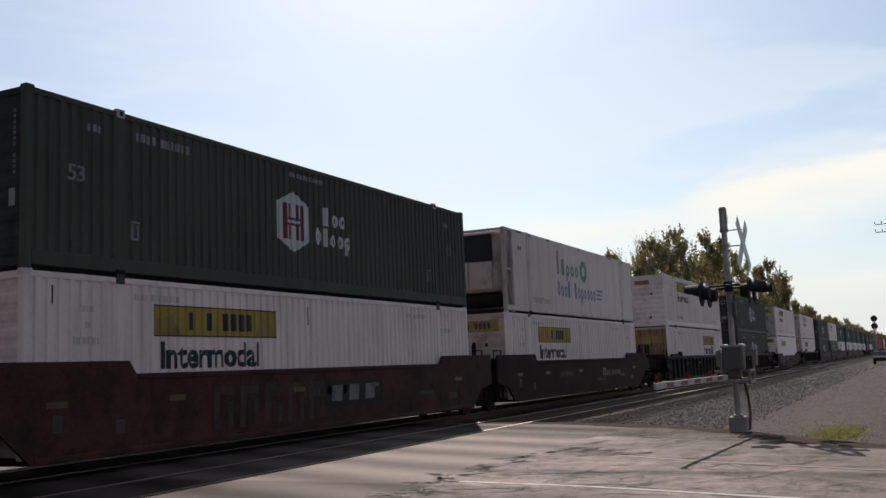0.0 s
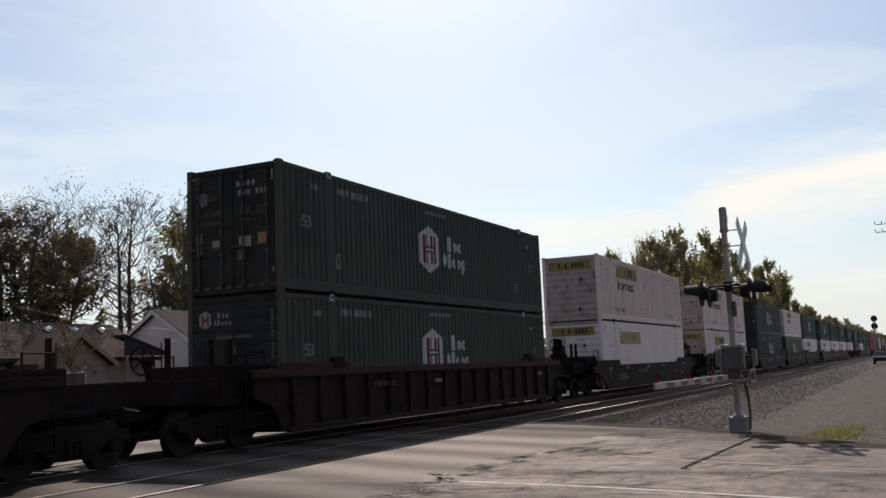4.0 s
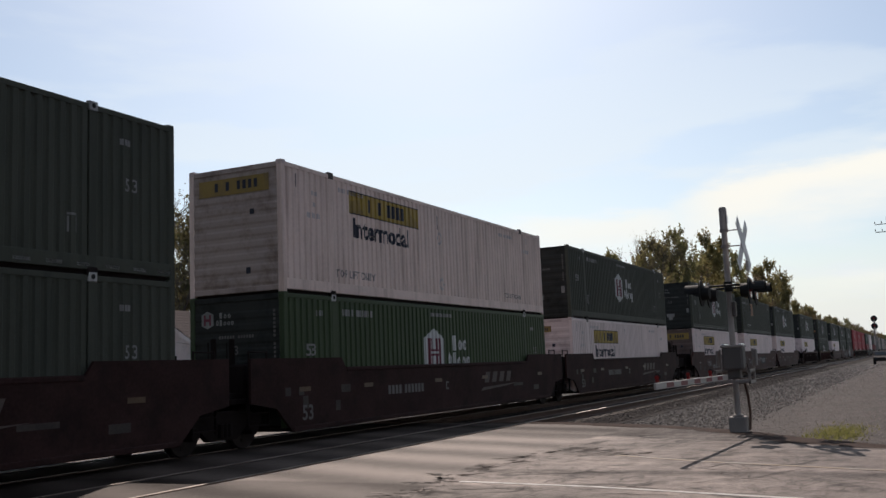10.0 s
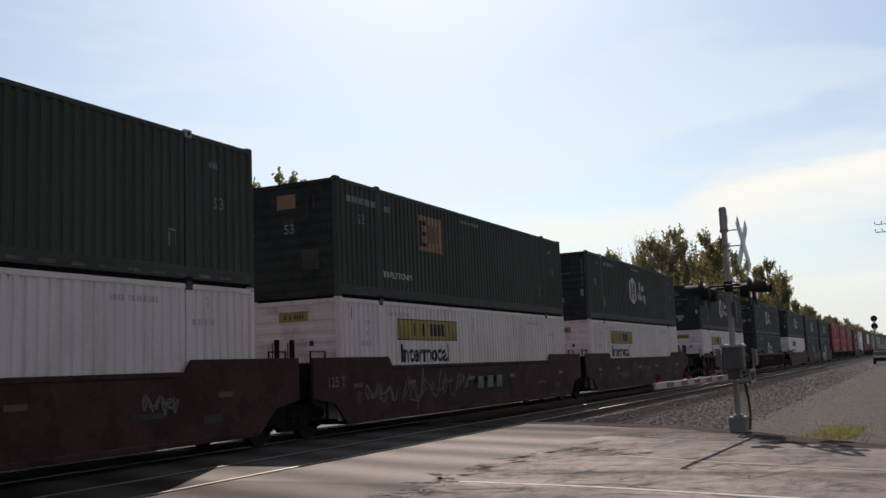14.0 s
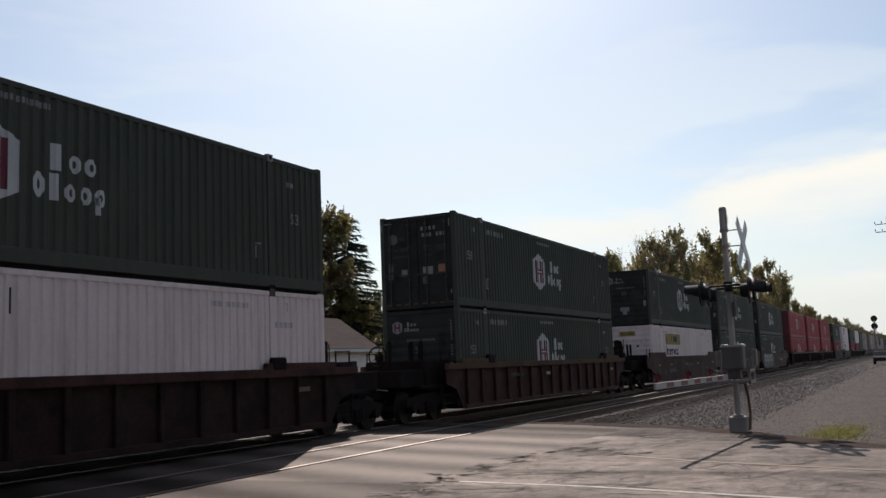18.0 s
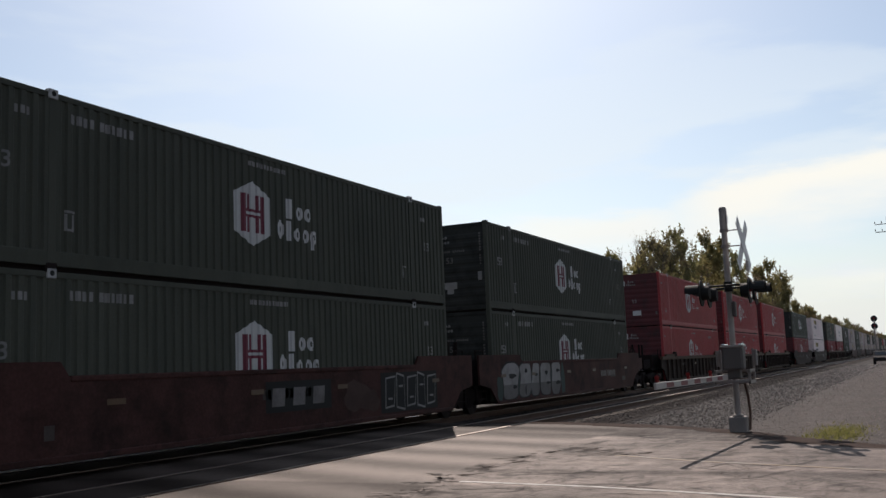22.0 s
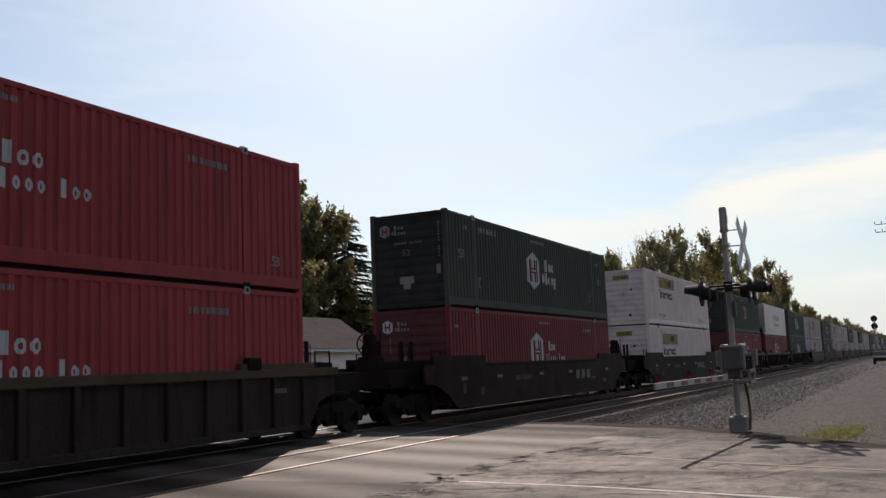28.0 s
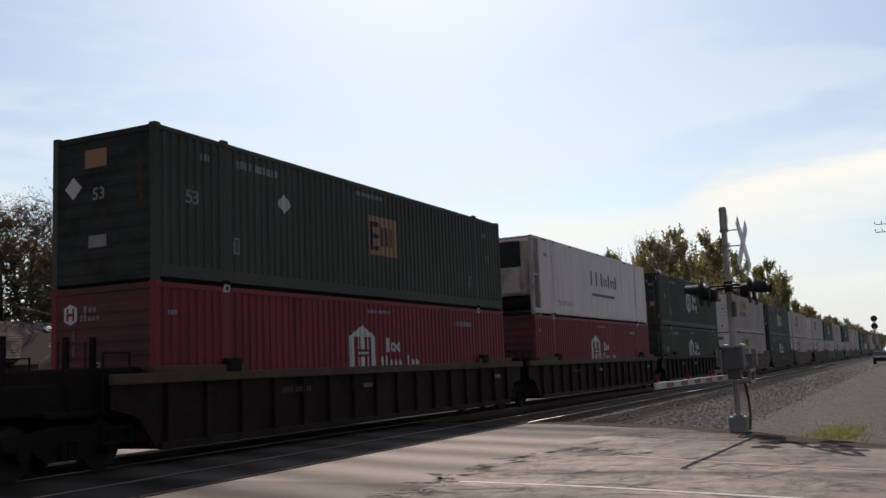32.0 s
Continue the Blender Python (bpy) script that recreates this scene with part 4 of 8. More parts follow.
def panel_container(paint="white", dz=0.0, doors_left=False, smooth_skin=False, rusty=False, brown=False, panel="yellow", label=""):
    root = thing("shipping_container", label, "shipping container", group="containers on the train")
    mat = M[paint]
    side_pair(root, mat, smooth_skin)
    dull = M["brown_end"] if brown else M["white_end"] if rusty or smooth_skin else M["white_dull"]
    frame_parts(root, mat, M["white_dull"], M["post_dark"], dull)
    x0 = LONG - 6.6 if doors_left else 2.78
    key = ("panelled", dz, doors_left, smooth_skin, paint == "white_pink", panel)
    ink, bleached = (M["faded_ink"], M[panel]) if panel != "yellow" else (M["dark_text"], M["yellow_end"])
    stripes(root, key + ("box",), "name_panel", M[panel], lambda: [rect(x0, 1.90 + dz, x0 + 3.65, 2.47 + dz)], smooth_skin, "bleached tan name panel" if panel != "yellow" else "golden yellow name panel")
    ob = part("name_bar", cached(key + ("name",), lambda: film("name_bar", ink, word_bars(x0 + 0.92, 2.02 + dz, 0.34, "T T TTTT", 2.0)
              + [rect(x0, 1.90 + dz, x0 + 3.65, 1.925 + dz), rect(x0, 2.445 + dz, x0 + 3.65, 2.47 + dz)], smooth_skin)), ink, root)
    ob.matrix_basis = pose(0, -0.003, 0)
    ob = part("panel_picture", cached(key + ("pic",), lambda: film("panel_picture", bleached, [[(x0 + 2.95, 1.93 + dz), (x0 + 3.6, 1.93 + dz), (x0 + 3.6, 2.10 + dz), (x0 + 3.30, 2.22 + dz), (x0 + 3.12, 2.40 + dz)], [(x0 + 0.06, 1.93 + dz), (x0 + 0.7, 1.93 + dz), (x0 + 0.5, 2.3 + dz), (x0 + 0.06, 2.2 + dz)]], smooth_skin)), bleached, root)
    ob.matrix_basis = pose(0, -0.003, 0)
    if not smooth_skin:
        part("word", cached(key + ("word",), lambda: wrapped(moved(words("Intermodal", 0.50, M["dark_text"], 0.032), x0 + 0.18, 1.31 + dz))), M["dark_text"], root, "dark lettering that reads Intermodal")
    t = M["grey_text"]
    part("notice", cached(key + ("n1",), lambda: film("notice", t, code_bars(2.3, 2.52, 0.11, 12) + code_bars(0.95, 1.75, 0.12, 6, 9) + code_bars(1.15, 2.28, 0.1, 3, 9) + code_bars(1.2, 2.02, 0.1, 2, 9), smooth_skin)), t, root)
    part("notice", cached(key + ("n2",), lambda: film("notice", t, code_bars(LONG - 2.35 - 1.6, 2.5, 0.11, 12) + code_bars(LONG - 1.95, 2.12, 0.12, 7, 9) + [rect(LONG - 1.47, 2.46, LONG - 1.43, 2.66), rect(LONG - 1.52, 2.62, LONG - 1.38, 2.66)], smooth_skin)), t, root)
    part("grip_slot", cached(key + ("slots",), lambda: film("grip_slot", M["dark_text"], [rect(0.52, 2.38, 0.57, 2.68), rect(7.6, 2.2, 7.64, 2.6)], smooth_skin)), M["dark_text"], root)
    if dz:
        ring = lambda x, z, r: [[(x - r, z), (x, z - r), (x, z - 0.6 * r), (x - 0.6 * r, z)], [(x, z - r), (x + r, z), (x + 0.6 * r, z), (x, z - 0.6 * r)], [(x + r, z), (x, z + r), (x, z + 0.6 * r), (x + 0.6 * r, z)], [(x, z + r), (x - r, z), (x - 0.6 * r, z), (x, z + 0.6 * r)]]
        part("small_mark", cached(key + ("dia",), lambda: film("small_mark", t, ring(7.75, 1.95, 0.2) + ring(7.8, 0.62, 0.2), smooth_skin)), t, root, "worn grey diamond outlines")
        part("notice", cached(key + ("lift",), lambda: wrapped(moved(words("TOP LIFT ONLY", 0.19, M["stencil_grey"] if paint == "white_pink" else M["stencil_pale"], 0.016), 2.15, 0.46), smooth_skin)), t, root, "grey lettering that reads TOP LIFT ONLY")
        part("notice", cached(key + ("liftr",), lambda: wrapped(moved(words("TOP LIFT ONLY", 0.15, M["stencil_grey"] if paint == "white_pink" else M["stencil_pale"], 0.016), LONG - 3.6, 0.46), smooth_skin)), t, root, "grey lettering that reads TOP LIFT ONLY")
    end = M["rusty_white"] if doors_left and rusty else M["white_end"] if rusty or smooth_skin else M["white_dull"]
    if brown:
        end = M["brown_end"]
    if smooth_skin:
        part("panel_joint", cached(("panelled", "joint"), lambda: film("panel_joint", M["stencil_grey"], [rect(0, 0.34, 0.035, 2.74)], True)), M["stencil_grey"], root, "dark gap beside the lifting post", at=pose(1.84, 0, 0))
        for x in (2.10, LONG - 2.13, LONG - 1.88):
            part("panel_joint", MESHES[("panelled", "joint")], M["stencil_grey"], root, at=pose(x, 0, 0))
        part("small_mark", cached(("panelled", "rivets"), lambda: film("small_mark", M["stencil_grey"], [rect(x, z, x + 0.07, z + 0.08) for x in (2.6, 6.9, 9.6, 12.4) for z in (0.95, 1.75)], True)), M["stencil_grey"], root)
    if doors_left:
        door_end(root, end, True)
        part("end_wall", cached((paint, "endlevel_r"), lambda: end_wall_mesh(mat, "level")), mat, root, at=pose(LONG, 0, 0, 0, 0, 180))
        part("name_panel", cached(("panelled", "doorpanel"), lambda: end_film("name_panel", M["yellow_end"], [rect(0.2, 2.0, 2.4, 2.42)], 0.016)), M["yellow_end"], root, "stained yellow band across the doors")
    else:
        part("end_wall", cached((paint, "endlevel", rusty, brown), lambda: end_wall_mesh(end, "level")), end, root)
        door_end(root, mat, False)
        big = rusty or smooth_skin
        polys = (lambda: [rect(0.3, 2.28, 2.25, 2.66)]) if big else (lambda: [rect(0.85, 2.38, 1.7, 2.62)])
        part("name_panel", cached(("panelled", "endpanel", big, panel), lambda: end_film("name_panel", M["yellow_end"] if panel == "yellow" else M["yellow_dirty"], polys(), 0.004)), M["yellow_end"] if panel == "yellow" else M["yellow_dirty"], root, "stained yellow name panel")
        part("name_bar", cached(("panelled", "endname", big), lambda: end_film("name_bar", M["dark_text"], word_bars(0.75 if big else 1.0, 2.38 if big else 2.44, 0.2 if big else 0.1, "T T TTTT", 1.25 if big else 0.6), 0.001)), M["dark_text"], root)
        part("notice", cached(("panelled", "endbits"), lambda: end_film("notice", M["dark_text"], [rect(1.72, 1.78, 1.84, 1.9), rect(1.6, 0.46, 1.72, 0.6)], 0.004)), M["dark_text"], root)
    return root


def square_container(logo_x, logo_z, diamonds=False, label=""):
    root = thing("shipping_container", label, "shipping container", group="containers on the train")
    mat = M["green"]
    side_pair(root, mat)
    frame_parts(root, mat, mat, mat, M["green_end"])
    marks(root, M["mark_text"], "hexed" if diamonds else "squared", not diamonds)
    key = ("squared", logo_x)
    stripes(root, key + ("sq",), "emblem", M["orange"], lambda: [rect(logo_x, logo_z, logo_x + 1.5, logo_z + 1.0)], label="orange square emblem")
    ob = part("emblem_bar", cached(key + ("bar",), lambda: film("emblem_bar", M["emblem_dark"], [rect(logo_x + 0.1, logo_z + 0.12, logo_x + 0.2, logo_z + 0.85), rect(logo_x + 0.2, logo_z + 0.73, logo_x + 0.55, logo_z + 0.85), rect(logo_x + 0.2, logo_z + 0.43, logo_x + 0.5, logo_z + 0.54), rect(logo_x + 0.2, logo_z + 0.12, logo_x + 0.55, logo_z + 0.23), rect(logo_x + 0.62, logo_z + 0.25, logo_x + 0.72, logo_z + 0.75), rect(logo_x + 0.85, logo_z + 0.25, logo_x + 0.95, logo_z + 0.75), rect(logo_x + 1.1, logo_z + 0.25, logo_x + 1.2, logo_z + 0.75)])), M["emblem_dark"], root)
    ob.matrix_basis = pose(0, -0.003, 0)
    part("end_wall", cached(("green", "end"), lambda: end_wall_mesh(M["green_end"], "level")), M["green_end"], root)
    door_end(root, mat, False)
    part("emblem", cached(("squared", "endsq"), lambda: end_film("emblem", M["orange"], [rect(0.85, 2.25, 1.4, 2.6)], 0.008)), M["orange"], root)
    if not diamonds:
        part("notice", cached(("squared", "lift"), lambda: wrapped(moved(words("TOP LIFT ONLY", 0.16, M["white_text"], 0.016), 2.2, 0.60))), M["mark_text"], root, "white lettering that reads TOP LIFT ONLY")
    part("length_figure", cached(("squared", "end53"), lambda: end_turned(words("53", 0.24, M["mark_text"], 0.014), 1.05, 1.62)), M["mark_text"], root)
    if diamonds:
        dia = lambda x, z, r: [(x - r, z), (x, z - r), (x + r, z), (x, z + r)]
        stripes(root, ("squared", "dia"), "placard", M["white_text"], lambda: [dia(4.0, 1.92, 0.24)], label="white diamond placard")
        part("placard", cached(("squared", "enddia"), lambda: end_film("placard", M["white_text"], [dia(0.55, 1.9, 0.22)], 0.008)), M["white_text"], root)
        part("placard", cached(("squared", "endrect"), lambda: end_film("placard", M["mark_text"], [rect(0.95, 0.72, 1.4, 0.95)], 0.008)), M["mark_text"], root)
        part("placard", cached(("squared", "endyel"), lambda: end_film("placard", M["chord_tan"], [rect(2.2, 1.5, 2.28, 2.2)], 0.008)), M["chord_tan"], root)
    else:
        part("small_mark", cached(("squared", "endbits"), lambda: end_film("placard", M["dim_text"], [rect(1.7, 2.0, 1.76, 2.5), rect(1.9, 2.2, 1.96, 2.5), rect(1.0, 1.85, 1.35, 2.0), rect(1.55, 0.7, 2.05, 1.2)], 0.008)), M["dim_text"], root)
    return root


def reefer_container(style, label):
    root = thing("refrigerated_container", label, "refrigerated container", group="containers on the train")
    mat = M["reefer"]
    me = cached("reeferside", lambda: side_mesh(mat, True, 0.75, LONG - 0.14))
    part("side_panel", me, mat, root)
    part("side_panel", cached("reeferside_far", lambda: mirrored(me.copy())), mat, root)
    for y in (-HALF + 0.05, HALF - 0.05):
        part("top_rail", cached(("reefertop", y), lambda: Geo().box(0.1, y - 0.05, TALL - 0.12, LONG - 0.1, y + 0.05, TALL - 0.02, 0.01).mesh("top_rail", M["white_dull"])), M["white_dull"], root, "scuffed top rail")
        part("bottom_rail", cached(("reeferbot", y), lambda: Geo().box(0.1, y - 0.05, 0.07, LONG - 0.1, y + 0.05, 0.24, 0.01).mesh("bottom_rail", M["white_dull"])), M["white_dull"], root)
    for x in (0.0, 0.62, LONG - 0.14):
        for y in (-HALF + 0.067, HALF - 0.067):
            part("corner_post", cached("reeferpost", lambda: Geo().box(0, -0.065, 0, 0.14, 0.065, TALL - 0.02, 0.015).mesh("corner_post", M["white_end"])), M["white_end"], root, at=pose(x, y, 0))
    for x in (2.2, LONG - 1.981):
        for y in (-HALF + 0.035, HALF - 0.035):
            part("lifting_post", cached("reeferlift", lambda: Geo().box(-0.085, -0.04, 0.1, 0.085, 0.04, TALL, 0.01).mesh("lifting_post", M["white_dull"])), M["white_dull"], root, at=pose(x, y, 0))
            part("twist_lock", cached("twistlock", lambda: Geo().box(-0.12, -0.05, -0.05, 0.12, 0.05, 0.12, 0.02).mesh("twist_lock", M["under"])), M["under"], root, "black steel stacking lock", at=pose(x, y, 0))
    part("roof", cached("reeferroof", lambda: Geo().box(0.7, -HALF + 0.08, TALL - 0.08, LONG - 0.1, HALF - 0.08, TALL - 0.03, 0.01).mesh("roof", mat)), mat, root)
    part("bulkhead", cached("reeferbulk", lambda: Geo().box(0.66, -HALF + 0.1, 0.14, 0.76, HALF - 0.1, TALL - 0.05, 0.01).mesh("bulkhead", mat)), mat, root)
    part("floor_frame", cached("reeferfloor", lambda: Geo().box(0.1, -HALF + 0.08, 0.03, LONG - 0.1, HALF - 0.08, 0.13).mesh("floor_frame", M["under"])), M["under"], root)
    def braces():
        g = Geo()
        for y in (-HALF + 0.07, HALF - 0.07):
            g.tube((0.1, y, 1.5), (0.64, y, 2.65), 0.035, n=8).tube((0.1, y, 1.45), (0.64, y, 0.35), 0.035, n=8)
            g.box(0.1, y - 0.03, 1.43, 0.64, y + 0.03, 1.51, 0.01)
        g.box(0.0, -HALF + 0.1, TALL - 0.12, 0.1, HALF - 0.1, TALL - 0.04, 0.01)
        return g.mesh("brace", M["white_end"])
    part("brace", cached("reeferbrace", braces), M["white_end"], root)
    unit = part("cooling_unit", cached("coolunit", lambda: Geo().box(0.14, -0.98, 0.72, 0.67, 0.98, 2.76, 0.07).mesh("cooling_unit", M["white_end"])), M["white_end"], root, "beige cooling unit with a black grille")
    part("cover", cached("coolcover", lambda: Geo().box(0.07, -0.78, 0.80, 0.15, 0.10, 1.74, 0.03).box(0.07, 0.115, 0.80, 0.15, 0.93, 1.74, 0.03).mesh("cover", M["white_end"])), M["white_end"], unit, "stained beige lower cover")
    part("fan_grille", cached("coolgrille", lambda: Geo().box(0.08, -0.80, 1.78, 0.16, 0.95, 2.70, 0.04).mesh("fan_grille", M["seal"])), M["seal"], unit)
    part("fuel_tank", cached("cooltank", lambda: Geo().tube((0.38, -1.0, 0.44), (0.38, 1.0, 0.44), 0.25, n=14).mesh("fuel_tank", M["under"], True)), M["under"], root)
    door_end(root, mat, False)
    if style == "lettered":
        stripes(root, ("lettered", "green"), "name_bar", M["logo_green"], lambda: word_bars(5.25, 1.62, 0.92, "T", 0.36) + word_bars(5.76, 1.62, 0.64, "Tgoo", 2.2) + word_bars(8.05, 1.46, 0.95, "O", 1.25), True)
        stripes(root, ("lettered", "violet"), "name_bar", M["logo_purple"], lambda: word_bars(5.2, 0.76, 0.66, "OooT Togoooo", 4.95) + [rect(10.2, 0.86 + 0.17 * k, 10.95 + 0.1 * k, 0.93 + 0.17 * k) for k in range(3)], True)
    else:
        stripes(root, ("shielded", "shield"), "emblem", M["grey_text"], lambda: [[(5.6, 1.3), (6.0, 0.8), (6.4, 1.3), (6.55, 2.2), (6.2, 2.0), (6.0, 2.5), (5.8, 2.0), (5.45, 2.2)]], True)
        stripes(root, ("shielded", "word"), "name_bar", M["dark_text"], lambda: word_bars(6.9, 1.45, 0.6, "T T TooTooT", 4.0) + [rect(7.0, 1.0, 10.4, 1.12)], True)
    part("panel_joint", cached(("reefer", "joint"), lambda: film("panel_joint", M["stencil_grey"], [rect(0, 0.26, 0.03, 2.76)], True)), M["stencil_grey"], root, "dark gap beside the lifting post", at=pose(2.07, 0, 0))
    for x in (2.30, LONG - 2.11, LONG - 1.88):
        part("panel_joint", MESHES[("reefer", "joint")], M["stencil_grey"], root, at=pose(x, 0, 0))
    part("notice", cached(("reefer", "lift"), lambda: wrapped(moved(words("TOP LIFT ONLY", 0.2, M["stencil_grey"], 0.016), 2.5, 0.42), True)), M["stencil_grey"], root, "grey lettering that reads TOP LIFT ONLY")
    part("small_mark", cached(("reefer", "scuffs"), lambda: film("small_mark", M["post_dark"], [rect(x, 2.80, x + w, 2.86) for x, w in ((1.1, 0.5), (2.3, 0.2), (4.2, 0.3), (8.0, 0.25), (12.1, 0.7), (14.4, 0.4))] + code_bars(1.2, 2.2, 0.14, 3, 9), True)), M["post_dark"], root)
    t = M["grey_text"]
    part("notice", cached(("reefer", "n"), lambda: film("notice", t, code_bars(0.85, 1.95, 0.12, 7) + code_bars(LONG - 4.2, 0.3, 0.12, 10), True)), t, root)
    return root


# ---------------------------------------------------------------- well cars
SIDE_Y = 1.40
WHEELSETS = []


def truck_parts(root, x):
    """A two-axle truck: side frames, bolster and two wheelsets that turn."""
    truck = part("truck", cached("bolster", lambda: Geo().box(-0.22, -0.95, 0.42, 0.22, 0.95, 0.78, 0.05).mesh("truck", M["under"])), M["under"], root, at=pose(x, 0, 0))
    def frame_side():
        g = Geo()
        g.plate([(-1.22, 0.50), (-1.22, 0.66), (-0.75, 0.72), (-0.35, 0.80), (0.35, 0.80), (0.75, 0.72), (1.22, 0.66), (1.22, 0.50), (1.05, 0.46), (0.75, 0.50), (0.42, 0.24), (-0.42, 0.24), (-0.75, 0.50), (-1.05, 0.46)], -0.07, 0.07)
        for s in (-0.9, 0.9):
            g.tube((s, -0.14, 0.42), (s, 0.14, 0.42), 0.13, n=12)
        for s in (-0.13, 0.0, 0.13):
            g.tube((s, -0.11, 0.30), (s, -0.11, 0.56), 0.055, n=8)
        return g.mesh("side_frame", M["under"])
    for y in (-0.98, 0.98):
        part("side_frame", cached("sideframe", frame_side), M["under"], truck, at=pose(0, y, 0, 0, 0, 0 if y < 0 else 180))
    def wheels():
        g = Geo()
        g.tube((0, -0.9, 0), (0, 0.9, 0), 0.08, n=10)
        for s in (-1, 1):
            g.tube((0, s * 0.69, 0), (0, s * 0.72, 0), 0.45, n=28)
            g.tube((0, s * 0.72, 0), (0, s * 0.83, 0), 0.422, 0.415, n=28)
            g.tube((0, s * 0.83, 0), (0, s * 0.87, 0), 0.14, n=12)
            for k in range(3):
                a = 2 * math.pi * k / 3
                g.tube((0.26 * math.cos(a), s * 0.825, 0.26 * math.sin(a)), (0.26 * math.cos(a), s * 0.845, 0.26 * math.sin(a)), 0.05, n=8)
        return g.mesh("wheelset", M["wheel"])
    for k, s in enumerate((-0.9, 0.9)):
        w = part("wheelset", cached("wheelset", wheels), M["wheel"], truck, at=pose(s, 0, 0.42))
        WHEELSETS.append((k, w))
    return truck


def end_gear(root, x, out, mat, articulated, brake, ribbed, tall_stand=False):
    """What stands at one end of a well car: bulkhead, deck, sill, posts and, on free ends, coupler and hand brake. out: -1 or 1."""
    turn = pose(x, 0, 0, 0, 0, 0 if out > 0 else 180)
    dark = M["under"]
    def bulk():
        g = Geo().box(0.02, -1.0, 0.88, 1.0 if articulated else 1.65, 1.0, 1.72, 0.04).box(0.0, -1.28, 0.88, 0.10, 1.28, 1.50, 0.02)
        for k in range(3):
            g.box(0.2 + 0.4 * k, -1.04, 0.95, 0.28 + 0.4 * k, -0.99, 1.68, 0.01)
        return g.mesh("end_platform", dark)
    part("end_platform", cached(("bulk", articulated), bulk), dark, root, at=turn)
    reach = 1.58 if articulated else 3.0
    part("deck", cached(("deck", articulated), lambda: Geo().box(0.9, -0.92, 0.98, reach, 0.92, 1.14 if articulated else 1.46, 0.03).box(0.9, -1.1, 0.92, min(reach, 2.2), 1.1, 1.02, 0.02).mesh("deck", dark)), dark, root, at=turn)
    part("centre_sill", cached(("sill", articulated), lambda: Geo().box(0, -0.36, 0.66, min(reach, 2.3), 0.36, 1.0, 0.03).mesh("centre_sill", dark)), dark, root, at=turn)
    for k, px in enumerate((0.4, 1.0) if articulated else (0.4, 1.0, 2.3)):
        part("post", cached(("endpost", px > 2), lambda: Geo().box(-0.05, -0.05, 1.40 if px > 2 else 1.70, 0.05, 0.05, 2.28, 0.015).tube((0.17, 0.0, 1.40 if px > 2 else 1.0), (0.17, 0.0, 2.2), 0.014, n=6).mesh("post", dark)), dark, root, "stout dark upright post", at=turn @ pose(px, 0.2, 0))
    def rails():
        g = Geo()
        for px in (0.55, 1.15):
            g.tube((px, -1.22, 0.95), (px, -1.22, 1.98), 0.02, n=8)
        g.box(0.5, -1.25, 0.40, 0.53, -1.19, 1.0).box(1.17, -1.25, 0.40, 1.20, -1.19, 1.0)
        for z in (0.45, 0.7, 0.95):
            g.box(0.5, -1.25, z, 1.2, -1.19, z + 0.03)
        g.tube((0.55, -1.22, 1.96), (1.15, -1.22, 1.96), 0.015, n=6)
        return g.mesh("grab_rail", dark)
    for y in (1, -1):
        part("grab_rail", cached(("grab", out, y), lambda: side_copy(rails().copy(), out, y)), dark, root, at=pose(x, 0, 0))
    if not articulated:
        part("coupler", cached("coupler", lambda: Geo().box(2.2, -0.14, 0.70, 3.2, 0.14, 0.96, 0.03).box(3.1, -0.24, 0.66, 3.52, 0.2, 1.0, 0.06).tube((2.6, 0.3, 0.75), (3.3, 0.34, 0.35), 0.03, n=8).tube((3.3, 0.34, 0.35), (3.55, 0.3, 0.4), 0.03, n=8).mesh("coupler", dark)), dark, root, at=turn)
        hose = Geo().path([(2.95, -0.5, 0.95), (3.1, -0.52, 0.7), (3.35, -0.45, 0.5), (3.58, -0.3, 0.55)], 0.028)
        part("air_hose", cached("airhose", lambda: hose.mesh("air_hose", dark)), dark, root, at=turn)
        part("uncoupling_lever", cached("lever", lambda: Geo().path([(3.02, -1.2, 0.95), (3.06, -0.7, 1.0), (3.15, -0.1, 0.98)], 0.016).mesh("uncoupling_lever", M["galvanised"])), M["galvanised"], root, at=turn)
    if brake:
        if tall_stand:
            stand = part("brake_stand", cached("braketall", lambda: Geo().box(2.62, 0.05, 1.42, 2.98, 0.50, 1.66, 0.04).tube((2.94, 0.12, 1.5), (2.50, 0.2, 2.30), 0.05, n=6).tube((2.72, 0.40, 1.5), (2.42, 0.32, 2.30), 0.05, n=6).tube((2.95, 0.42, 1.5), (2.60, 0.1, 2.0), 0.03, n=6).box(2.36, 0.10, 2.02, 2.60, 0.44, 2.40, 0.05).mesh("brake_stand", dark)), dark, root, "leaning lattice stand", at=turn)
        elif ribbed:
            stand = part("brake_stand", cached("brakelean", lambda: Geo().box(2.72, 0.10, 1.10, 2.94, 0.42, 1.42, 0.04).tube((2.76, 0.16, 1.2), (2.98, 0.24, 1.84), 0.035, n=6).tube((2.90, 0.36, 1.2), (2.98, 0.28, 1.84), 0.035, n=6).box(2.88, 0.16, 1.70, 3.02, 0.36, 1.92, 0.04).mesh("brake_stand", dark)), dark, root, at=turn)
        else:
